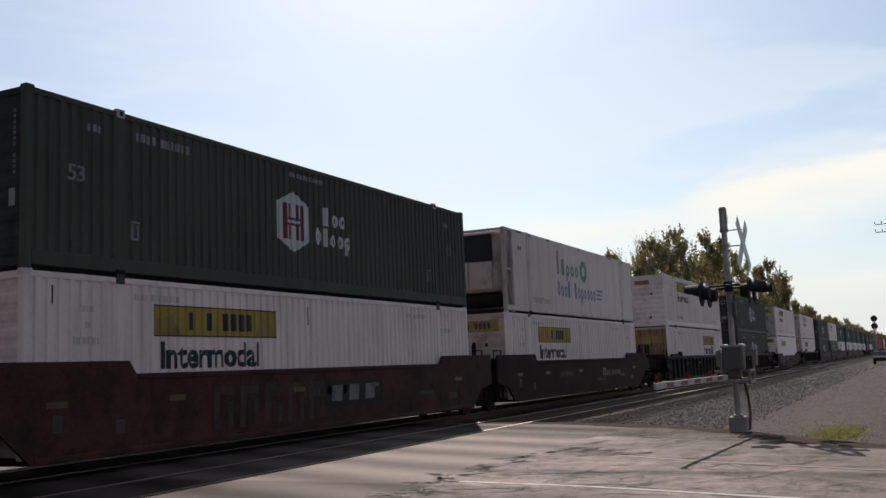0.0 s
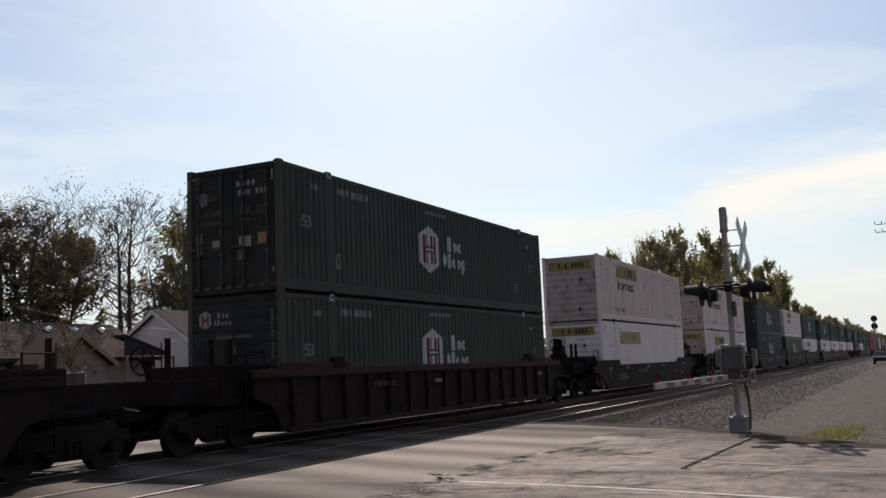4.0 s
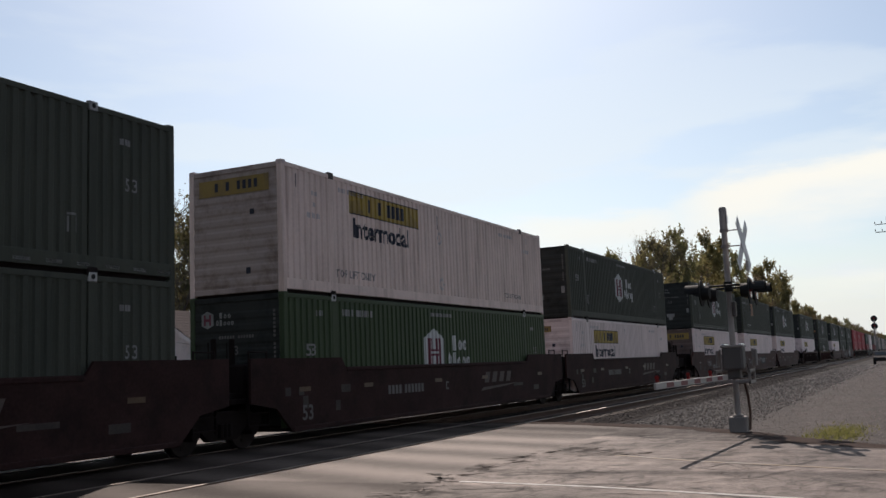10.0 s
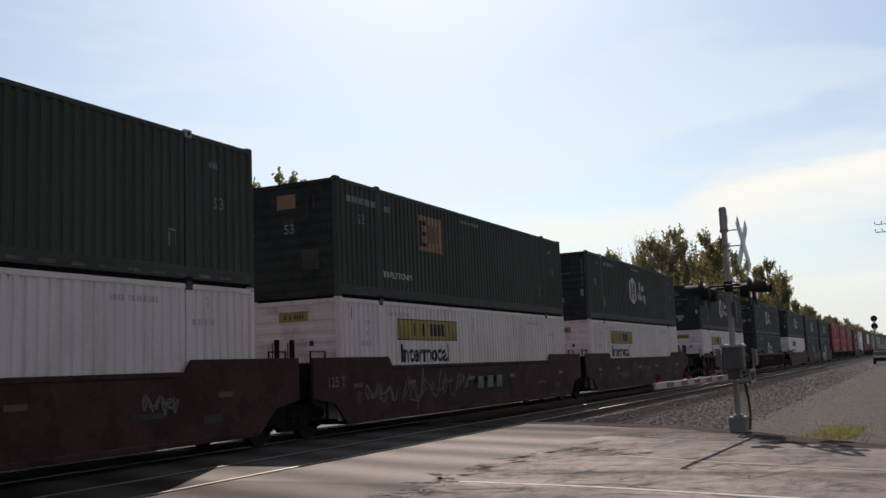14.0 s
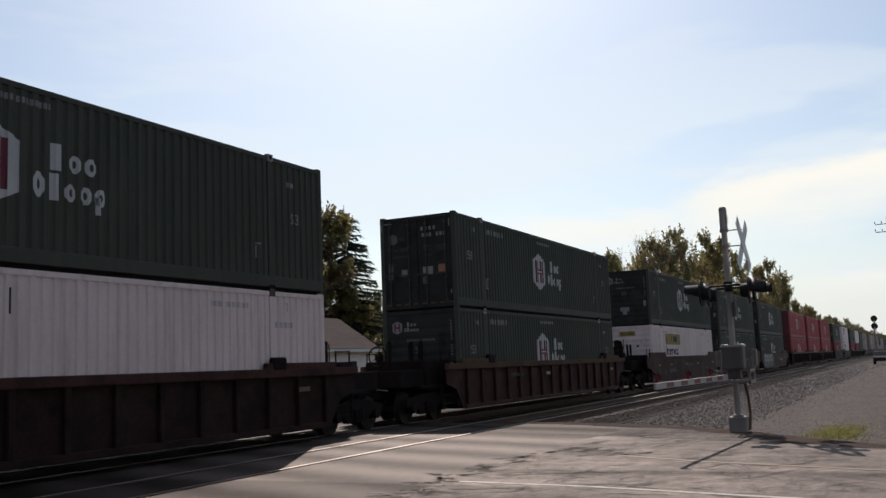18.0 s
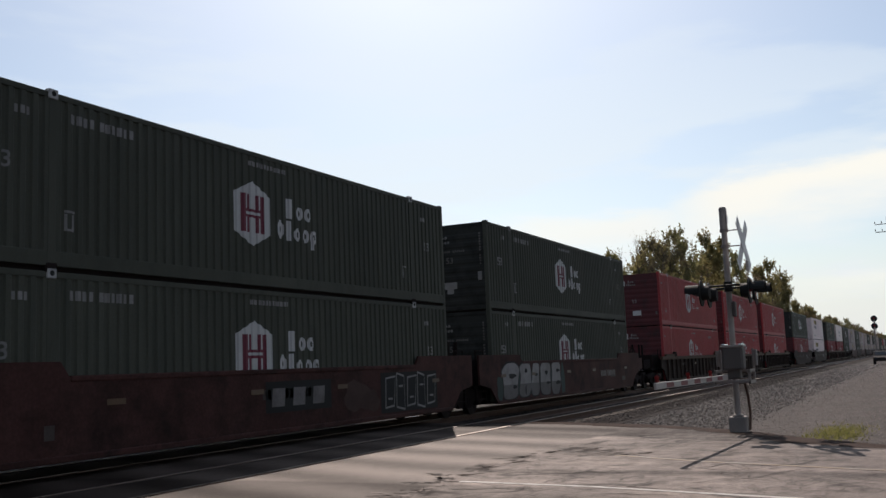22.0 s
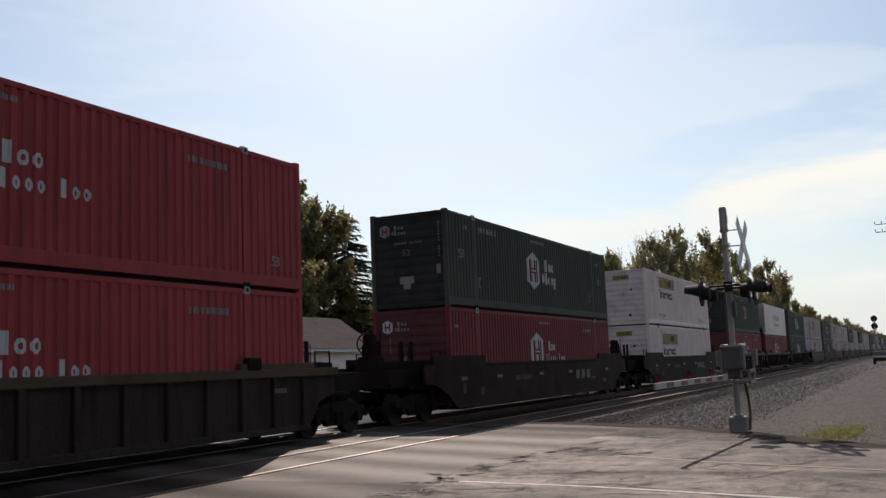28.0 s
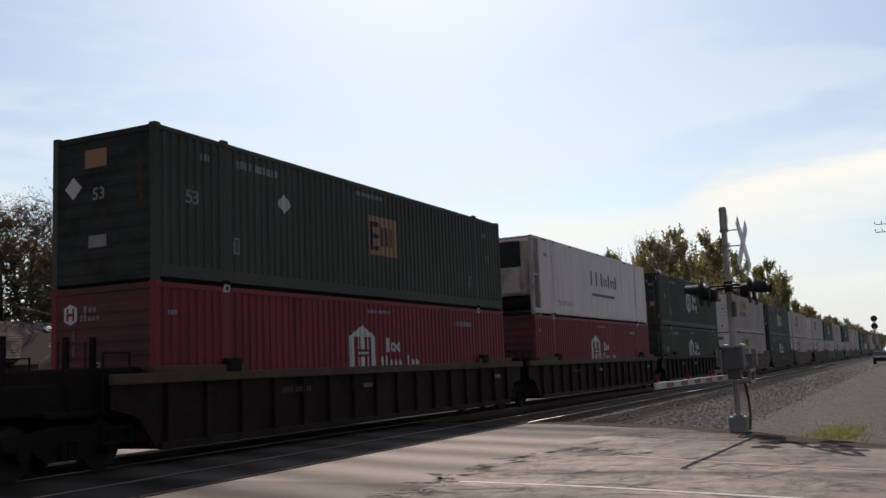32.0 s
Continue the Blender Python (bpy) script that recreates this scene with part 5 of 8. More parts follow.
            stand = part("brake_stand", cached("brakestand", lambda: Geo().box(2.60, -0.10, 1.44, 2.98, 0.55, 1.86, 0.05).box(2.66, 0.02, 1.84, 2.94, 0.46, 2.18, 0.04).box(2.70, 0.06, 2.12, 2.96, 0.42, 2.46, 0.06).tube((2.72, 0.5, 1.5), (2.72, 0.5, 2.52), 0.02, n=6).mesh("brake_stand", dark)), dark, root, at=turn)
        part("brake_wheel", cached("brakewheel", spoked), dark, stand, at=pose(2.66, 0.25, 2.28) if tall_stand else pose(3.06, 0.25, 1.85 if ribbed else 2.2))


def side_copy(me, sx, sy):
    for v in me.vertices:
        v.co.x *= sx
        v.co.y *= sy
    if sx * sy < 0:
        me.flip_normals()
    return me


def spoked():
    g = Geo().ring((0, 0, 0), (1, 0, 0), 0.27, 0.022, 24, 6)
    for k in range(5):
        a = 2 * math.pi * k / 5
        g.tube((0, 0, 0), (0, 0.26 * math.cos(a), 0.26 * math.sin(a)), 0.014, n=6)
    g.tube((-0.1, 0, 0), (0.04, 0, 0), 0.05, n=8)
    return g.mesh("brake_wheel", M["under"])


def blob(cx, cz, w, h, k):
    """A rounded sprayed shape."""
    out = []
    for i in range(14):
        a = 2 * math.pi * i / 14
        r = 1 + 0.14 * math.sin(3 * a + k) + 0.08 * math.sin(5 * a + 2 * k)
        out.append((cx + w / 2 * r * math.cos(a), cz + h / 2 * r * math.sin(a)))
    return out


def grown(poly, by):
    cx, cz = sum(p[0] for p in poly) / len(poly), sum(p[1] for p in poly) / len(poly)
    out = []
    for x, z in poly:
        d = max(math.hypot(x - cx, z - cz), 0.01)
        out.append((x + (x - cx) / d * by, z + (z - cz) / d * by))
    return out


def bubble(cx, w, tilt, k):
    """A fat sprayed letter: a waisted, leaning bubble with uneven bulges, foot at 0.38 and crown at about 1.55."""
    out = []
    for i in range(36):
        a = 2 * math.pi * i / 36
        c, t = math.cos(a), math.sin(a)
        r = 1 + 0.07 * math.sin(3 * a + 1.7 * k) + 0.05 * math.sin(5 * a + 2.3 * k)
        x = w / 2 * math.copysign(abs(c) ** 0.62, c) * r * (1 - 0.16 * math.exp(-((t - 0.05 * k) * 3.2) ** 2))
        z = 0.585 * math.copysign(abs(t) ** 0.7, t) * (1 + 0.04 * math.sin(2 * a + k))
        out.append((cx + x + tilt * z, 0.965 + z))
    return out


def cut_level(poly, z0, above):
    """The share of an outline above or below a level."""
    keep = (lambda z: z >= z0) if above else (lambda z: z <= z0)
    out = []
    for (xa, za), (xb, zb) in zip(poly, poly[1:] + poly[:1]):
        if keep(za):
            out.append((xa, za))
        if keep(za) != keep(zb):
            out.append((xa + (xb - xa) * (z0 - za) / (zb - za), z0))
    return out


def hoop_edges(cx, cz, w, h, k, thick):
    return blob(cx, cz, w, h, k), blob(cx, cz, w - 2 * thick, h - 2 * thick, k)


def hoop_film(edges, mat, deep):
    """A sprayed ring, left open for a short stretch."""
    outer, inner = edges
    n = len(outer)
    g = Geo()
    g.add([(x, -SIDE_Y - deep, z) for x, z in outer + inner], [(i, i + 1, n + i + 1, n + i) for i in range(n - 1)])
    return g.mesh("graffiti", mat)


def scribble(rnd, x, z, mat, wide=1.5, tall=0.16, thick=0.018, deep=0.038, pace=1.25):
    """One looping stroke, like a quick tag."""
    n = 64
    step = wide / n
    pts = [(x + step * i + 0.6 * tall * math.sin(0.72 * pace * i + 0.5 * rnd.random()), z + tall * (0.55 + 0.45 * math.sin(0.23 * i + x)) * math.sin(pace * i + 0.9 * rnd.random()) + 0.4 * tall * math.sin(0.3 * i)) for i in range(n)]
    vs = []
    for i, (a, b) in enumerate(pts):
        pa, pb = pts[max(i - 1, 0)], pts[min(i + 1, n - 1)]
        dx, dz = pb[0] - pa[0], pb[1] - pa[1]
        d = max(math.hypot(dx, dz), 0.001)
        nx, nz = -dz / d * thick, dx / d * thick
        vs += [(a + nx, -SIDE_Y - deep - 0.00003 * i, b + nz), (a - nx, -SIDE_Y - deep - 0.00003 * i, b - nz)]
    return Geo().add(vs, [(2 * i, 2 * i + 1, 2 * i + 3, 2 * i + 2) for i in range(n - 1)]).mesh("graffiti", mat)


def paint_on(root, mat, polys, deep, label):
    for i, poly in enumerate(polys):
        part("graffiti", well_film("graffiti", M[mat], [poly], -SIDE_Y - deep - 0.0004 * i), M[mat], root, label)


def well_film(name, mat, polys, y=-SIDE_Y - 0.006):
    g = Geo()
    for poly in polys:
        g.add([(x, y, z) for x, z in poly], [tuple(range(len(poly)))])
    return g.mesh(name, mat)


def well_car(style, paint, chord, free_left, free_right, label, extra=""):
    """One well: style smooth (plain deep sides) or ribbed (posts between two chords)."""
    root = thing("well_car", label, "well car", group="well cars of the train")
    mat, cmat = M[paint], M[chord]
    if style == "smooth":
        top = 1.28 if extra == "low" else 1.58
        left = [(-1.95, 1.06), (-1.3, 1.0), (-0.55, 0.72)] if free_left else [(-1.35, 0.92), (-0.5, 0.78)]
        right = [(16.7, 0.72), (17.45, 1.0), (18.06, 1.06), (18.06, top - 0.01), (17.5, top - 0.01)] if free_right else [(16.65, 0.78), (17.5, 0.92)]
        back = [(-1.4, top - 0.01), (-1.95, top - 0.01)] if free_left else []
        outline = left + [(0.05, 0.285), (16.1, 0.285)] + right + [(17.5, top + 0.24), (14.1, top + 0.24), (13.92, top), (2.24, top), (2.06, top + 0.24), (-1.4 if free_left else -1.35, top + 0.24)] + back
        for y in (-SIDE_Y, SIDE_Y):
            part("side_plate", cached((paint, "plate", y, top, free_left, free_right), lambda: Geo().plate(outline, y - 0.03, y + 0.03).mesh("side_plate", mat)), mat, root)
            part("top_chord", cached((chord, "chord", y, top), lambda: Geo().box(2.26, y - 0.05, top - 0.08, 13.9, y + 0.07, top + 0.02, 0.02).mesh("top_chord", cmat)), cmat, root)
            part("bottom_chord", cached((paint, "bchord", y), lambda: Geo().box(0.1, y - 0.05, 0.265, 16.05, y + 0.05, 0.37, 0.02).mesh("bottom_chord", mat)), mat, root)
    else:
        outline = [(-1.1, 1.02), (-0.5, 0.86), (-0.05, 0.29), (16.2, 0.29), (16.65, 0.86), (17.25, 1.02), (17.25, 1.46), (-1.1, 1.46)]
        for y in (-SIDE_Y, SIDE_Y):
            s = -1 if y < 0 else 1
            part("side_plate", cached((paint, "rplate", y), lambda: Geo().plate(outline, y - 0.02 - 0.05 * s, y + 0.02 - 0.05 * s).mesh("side_plate", mat)), mat, root)
            part("top_chord", cached((chord, "rchord", y), lambda: Geo().box(-1.15, y - 0.07, 1.42, 17.3, y + 0.07, 1.60, 0.02).mesh("top_chord", cmat)), cmat, root)
            part("bottom_chord", cached((paint, "rbchord", y), lambda: Geo().box(0.0, y - 0.06, 0.265, 16.15, y + 0.06, 0.39, 0.02).mesh("bottom_chord", mat)), mat, root)
            for x in (-0.2, 13.75):
                part("side_pad", cached((chord, "pad", y), lambda: Geo().box(0, y - 0.06, 1.59, 2.6, y + 0.06, 1.72, 0.02).mesh("side_pad", cmat)), cmat, root, at=pose(x, 0, 0))
            for x in (1.98, LONG - 1.98):
                part("latch_box", cached(("latch", y), lambda: Geo().box(-0.24, y - 0.09, 1.58, 0.24, y + 0.06, 1.84, 0.04).mesh("latch_box", M["under"])), M["under"], root, "black container latch box", at=pose(x, 0, 0))
            rib = cached((paint, "rib", y), lambda: Geo().box(-0.06, y - 0.045 + 0.02 * s, 0.36, 0.06, y + 0.045 + 0.02 * s, 1.43, 0.015).mesh("rib", mat))
            for k in range(16):
                part("rib", rib, mat, root, at=pose(0.2 + 1.05 * k, 0, 0))
    part("floor", cached("wellfloor", lambda: cross_floor()), M["under"], root)
    for x, out, free, brake in ((0.0, -1, free_left, free_left), (LONG, 1, free_right, False)):
        end_gear(root, x, out, mat, not free, brake, style == "ribbed", extra == "length")
    if free_left:
        truck_parts(root, -1.72)
    truck_parts(root, LONG + (1.72 if free_right else 1.63))
    # painted numbers as bars, amber reflectors and stencils
    nx, nz, nh = {"slant_name": (4.2, 0.88, 0.22), "tagged_a": (4.6, 0.72, 0.26), "spray_b": (11.2, 0.86, 0.24), "low": (5.2, 0.86, 0.2)}.get(extra, (4.6, 0.98, 0.16) if extra in ("reporting", "late_name") else (7.2, 0.98, 0.2) if style == "smooth" else (3.6, 1.1, 0.12))
    part("number_bar", cached(("wellnum", style, extra), lambda: well_film("number_bar", M["number_text"] if extra in ("slant_name", "tagged_a", "spray_b") else M["dim_text"], code_bars(nx, nz, nh, 10), -SIDE_Y - 0.036)), M["dim_text"], root)
    for x in (0.3, 3.0, 6.8, 10.0, 14.8) if style == "smooth" else (6.8, 14.8):
        part("reflector", cached(("wellref", style), lambda: well_film("reflector", M["reflector"], [rect(0, 1.10, 0.42, 1.20)], -SIDE_Y - (0.036 if style == "smooth" else 0.074) - 0.02)), M["reflector"], root, at=pose(x, 0, 0))
    if style == "smooth":
        part("stencil", cached(("wellst", style), lambda: well_film("stencil", M["dim_text"], [rect(0.45, 0.72, 0.65, 1.0), rect(1.75, 0.62, 1.95, 0.85), rect(14.4, 0.62, 14.9, 0.78), rect(12.6, 0.8, 13.4, 0.9)], -SIDE_Y - 0.036)), M["dim_text"], root)
    rnd = random.Random(len(WHEELSETS))
    if extra in ("block_name", "tagged_b"):
        bx = 7.45 if extra == "tagged_b" else 8.3
        paint_on(root, "black", [rect(bx - 0.25, 0.72, bx + 2.3, 1.30)], 0.036, "dark name panel")
        part("name_bar", well_film("name_bar", M["spray_mid"], word_bars(bx, 0.83, 0.36, "TTT", 2.2, 0.12), -SIDE_Y - 0.039), M["spray_pale"], root)
    if extra == "late_name":
        part("name_bar", well_film("name_bar", M["spray_dull"], word_bars(10.9, 0.86, 0.34, "TTT", 2.0, 0.12), -SIDE_Y - 0.039), M["spray_dull"], root)
    if extra == "reporting":
        part("name_bar", well_film("name_bar", M["spray_dull"], word_bars(9.98, 0.88, 0.23, "OTTT", 1.15, 0.14), -SIDE_Y - 0.037), M["spray_dull"], root, "pale slanted lettering shapes")
        part("number_bar", well_film("number_bar", M["name_rust"], [rect(11.34 + 0.24 * k, 0.89, 11.51 + 0.24 * k, 1.10) for k in range(6)], -SIDE_Y - 0.037), M["name_rust"], root)
        part("stencil", well_film("stencil", M["spray_faint"], [rect(9.2, 0.70, 10.5, 0.78)], -SIDE_Y - 0.037), M["spray_faint"], root)
    if extra == "block_name":
        for k in range(5):
            x = 4.2 + 0.8 * k
            paint_on(root, "spray_faint", [[(x, 0.5), (x + 0.16, 0.48), (x + 0.22, 1.3), (x + 0.04, 1.32)], [(x + 0.16, 1.16), (x + 0.62, 1.12), (x + 0.6, 1.3), (x + 0.2, 1.3)], [(x + 0.44, 0.5), (x + 0.6, 0.52), (x + 0.58, 1.02), (x + 0.46, 1.0)]], 0.0365, "grimy grey sprayed block stroke")
    if extra == "tagged_b":
        part("weight_figure", end_side(words("125 T", 0.24, M["number_text"], 0.01), -0.75, 1.14), M["number_text"], root, "white lettering that reads 125 T")
        part("graffiti", scribble(rnd, 0.85, 0.93, M["spray_mid"], 1.5, 0.2, 0.016, 0.038, 1.0), M["spray_mid"], root, "pale sprayed tag")
        for x, z, w, tall in ((2.75, 0.9, 1.2, 0.50), (3.7, 1.02, 1.5, 0.34), (5.0, 1.05, 1.3, 0.32), (6.1, 1.1, 0.8, 0.2)):
            part("graffiti", scribble(rnd, x, z, M["spray_dull"], w, tall, 0.018, 0.0372 + 0.0006 * x / 3, 0.42), M["spray_dull"], root, "faded pink sprayed outline")
    if extra == "tagged_a":
        for x, z, w, tall in ((2.7, 1.12, 1.5, 0.2), (3.0, 0.98, 1.3, 0.12), (5.9, 1.2, 0.9, 0.14), (12.8, 1.05, 0.9, 0.16)):
            part("graffiti", scribble(rnd, x, z, M["spray_dull"], w, tall, 0.022, 0.037 + 0.0006 * x / 3, 0.8), M["spray_dull"], root, "pale sprayed tag")
    if extra == "low":
        part("graffiti", scribble(rnd, 2.0, 0.75, M["spray_dull"], 1.2, 0.2, 0.018, 0.038, 0.9), M["spray_dull"], root, "faint pale sprayed tag")
    if extra == "slant_name":
        part("name_bar", cached("slantname", lambda: well_film("name_bar", M["name_rust"], word_bars(10.2, 0.98, 0.32, "TTTT", 2.3, 0.45) + [[(9.9, 0.74), (12.0, 0.84), (12.9, 0.92), (10.1, 0.84)]], -SIDE_Y - 0.037)), M["name_rust"], root)
        part("class_mark", cached("classmark", lambda: well_film("class_mark", M["number_text"], [rect(7.5, 0.88, 7.56, 1.1), rect(7.56, 1.05, 7.68, 1.1), rect(7.56, 0.88, 7.68, 0.93)], -SIDE_Y - 0.036)), M["number_text"], root)
        part("stencil", cached("slantstencil", lambda: well_film("stencil", M["dim_text"], [rect(-0.2, 1.02, 0.0, 1.2), rect(0.3, 1.02, 0.5, 1.2), rect(2.0, 1.02, 2.4, 1.2)], -SIDE_Y - 0.0365)), M["dim_text"], root)
    if extra in ("length", "slant_name"):
        part("length_figure", end_side(words("53", 0.33, M["number_text"], 0.016), 0.42, 0.48), M["number_text"], root)
    if extra == "spray_b":
        paint_on(root, "spray_teal", [blob(0.25, 0.75, 0.6, 0.8, 1)] + [blob(1.75 + 1.14 * k, 0.95, 0.5, 0.9, k) for k in range(4)] + [blob(6.3, 0.9, 0.42, 1.2, 3)], 0.036, "faded teal sprayed patch")
        body = [bubble(cx, w, tilt, k) for k, (cx, w, tilt) in enumerate(((1.12, 1.5, 0.05), (2.42, 1.15, 0.10), (3.40, 0.80, 0.16), (4.42, 1.15, 0.08), (5.52, 1.05, 0.12)))]
        paint_on(root, "black", [grown(p, 0.06) for p in body], 0.039, "dark outline of a sprayed bubble shape")
        paint_on(root, "spray_pale", [cut_level(p, 0.84, True) for p in body], 0.043, "pale grey sprayed bubble shape")
        paint_on(root, "spray_dull", [cut_level(p, 0.84, False) for p in body], 0.043, "grimy grey lower half of a sprayed shape")
        slots = [blob(1.25, 1.12, 0.62, 0.16, 1), blob(1.45, 0.76, 0.36, 0.13, 2), blob(2.5, 1.27, 0.26, 0.14, 3), blob(2.42, 0.62, 0.12, 0.34, 4), blob(3.42, 1.12, 0.42, 0.09, 5), blob(4.5, 1.17, 0.30, 0.16, 6), blob(4.66, 0.80, 0.42, 0.10, 1), blob(5.72, 1.22, 0.44, 0.12, 2), blob(5.72, 0.78, 0.50, 0.14, 3)]
        paint_on(root, "black", slots, 0.047, "dark sprayed gap")
    if extra == "spray_a":
        paint_on(root, "black", [rect(12.0, 0.42, 15.1, 1.42)], 0.036, "dark sprayed block")
        for k in range(5):
            x = 12.2 + 0.57 * k
            lean = 0.06 * (-1) ** k
            edge = [(x, 0.52), (x + 0.46, 0.50 + lean), (x + 0.50 + lean, 1.34), (x + 0.04, 1.36 - lean)]
            paint_on(root, "spray_pale", [edge], 0.039, "pale outline of a sprayed block letter")
            paint_on(root, "black", [grown(edge, -0.055)], 0.043, "dark filling of a sprayed block letter")
            paint_on(root, "spray_pale", [rect(x + 0.14, 0.74 + 0.3 * (k % 2), x + 0.36, 0.79 + 0.3 * (k % 2))], 0.047, "pale sprayed stroke")
        paint_on(root, "ghost", [blob(10.9, 0.9, 1.3, 0.7, 2), blob(11.5, 0.75, 0.9, 0.5, 4)], 0.036, "faint pinkish sprayed smear")
        paint_on(root, "black", [rect(7.3, 0.70, 9.75, 1.34)], 0.036, "dark name panel")
        part("name_bar", well_film("name_bar", M["spray_mid"], word_bars(7.5, 0.82, 0.38, "TTT", 2.25, 0.1), -SIDE_Y - 0.039), M["spray_pale"], root)
    if extra in ("", "tagged_a", "reporting") and paint == "brown" and style == "smooth":
        spots = [(rnd.uniform(1.0, 12.0), rnd.uniform(0.6, 1.15), rnd.uniform(0.7, 1.5), rnd.uniform(0.5, 0.9), k) for k in range(4)]
        paint_on(root, "ghost", [blob(*s) for s in spots if s[4] % 2], 0.0345, "faint ghost of painted-over graffiti")
        for s in spots[::2]:
            part("graffiti", hoop_film(hoop_edges(*s, 0.09), M["ghost"], 0.0365 + 0.0004 * s[4]), M["ghost"], root, "faint ghost of painted-over graffiti")
        if extra == "":
            part("graffiti", scribble(rnd, rnd.uniform(2.0, 4.5), 0.85, M["spray_dull"]), M["spray_dull"], root, "thin pale sprayed scribble")
    return root


def end_side(me, x, z):
    for v in me.vertices:
        v.co = (x + v.co.x, -SIDE_Y - 0.037, z + v.co.z)
    return me


def cross_floor():
    g = Geo()
    for x in (0.05, 1.6, 4.8, 8.0, 11.2, 14.4, 15.9):
        g.box(x, -SIDE_Y, 0.27, x + 0.25, SIDE_Y, 0.345, 0.01)
    g.box(0.0, -1.2, 0.275, LONG, -0.7, 0.34).box(0.0, 0.7, 0.275, LONG, 1.2, 0.34)
    return g.mesh("floor", M["under"])


# ---------------------------------------------------------------- ground, road and tracks
TRACK_Y, NEAR_Y, GAUGE = 13.395, 9.77, 1.435


def ground_material():
    m = material("gravel_and_dry_grass", (0.056, 0.046, 0.042), 0.9, 0, 0.4, 1.2, 22, 1.0, (0.034, 0.028, 0.026), 0.5)
    n, l = m.node_tree.nodes, m.node_tree.links
    tc, sep = n.new("ShaderNodeTexCoord"), n.new("ShaderNodeSeparateXYZ")
    l.new(tc.outputs["Object"], sep.inputs[0])
    clods = n.new("ShaderNodeTexNoise")
    clods.inputs["Scale"].default_value, clods.inputs["Detail"].default_value, clods.inputs["Roughness"].default_value = 2.4, 11, 0.8
    l.new(tc.outputs["Object"], clods.inputs["Vector"])
    lumps = n.new("ShaderNodeMapRange")
    lumps.inputs["From Min"].default_value, lumps.inputs["From Max"].default_value = 0.38, 0.62
    lumps.inputs["To Min"].default_value, lumps.inputs["To Max"].default_value = 0.45, 1.45
    l.new(clods.outputs["Fac"], lumps.inputs["Value"])
    edge = n.new("ShaderNodeTexNoise")
    edge.inputs["Scale"].default_value, edge.inputs["Detail"].default_value = 0.25, 6
    l.new(tc.outputs["Object"], edge.inputs["Vector"])
    wob = n.new("ShaderNodeMath")
    wob.operation = "MULTIPLY_ADD"
    wob.inputs[1].default_value = 9.0
    l.new(edge.outputs["Fac"], wob.inputs[0])
    l.new(sep.outputs["Y"], wob.inputs[2])
    far = n.new("ShaderNodeMapRange")
    far.inputs["From Min"].default_value, far.inputs["From Max"].default_value = 23.0, 27.0
    l.new(wob.outputs[0], far.inputs["Value"])
    mix = n.new("ShaderNodeMix")
    mix.data_type = "RGBA"
    mix.inputs["B"].default_value = (0.05, 0.055, 0.02, 1)
    bsdf = n["Principled BSDF"]
    old = bsdf.inputs["Base Color"].links[0].from_socket
    l.new(far.outputs["Result"], mix.inputs["Factor"])
    strewn = n.new("ShaderNodeVectorMath")
    strewn.operation = "SCALE"
    l.new(old, strewn.inputs[0])
    l.new(lumps.outputs["Result"], strewn.inputs["Scale"])
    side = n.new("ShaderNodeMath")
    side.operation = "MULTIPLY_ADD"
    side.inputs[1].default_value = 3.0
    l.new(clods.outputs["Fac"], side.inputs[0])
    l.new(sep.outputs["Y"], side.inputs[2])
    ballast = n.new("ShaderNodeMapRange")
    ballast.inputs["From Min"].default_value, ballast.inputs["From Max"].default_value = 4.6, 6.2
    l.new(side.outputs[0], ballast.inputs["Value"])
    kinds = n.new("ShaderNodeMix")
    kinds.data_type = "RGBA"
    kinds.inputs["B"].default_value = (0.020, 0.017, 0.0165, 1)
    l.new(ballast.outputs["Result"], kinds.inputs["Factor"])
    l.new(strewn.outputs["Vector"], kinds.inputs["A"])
    l.new(kinds.outputs["Result"], mix.inputs["A"])
    l.new(mix.outputs["Result"], bsdf.inputs["Base Color"])
    return m


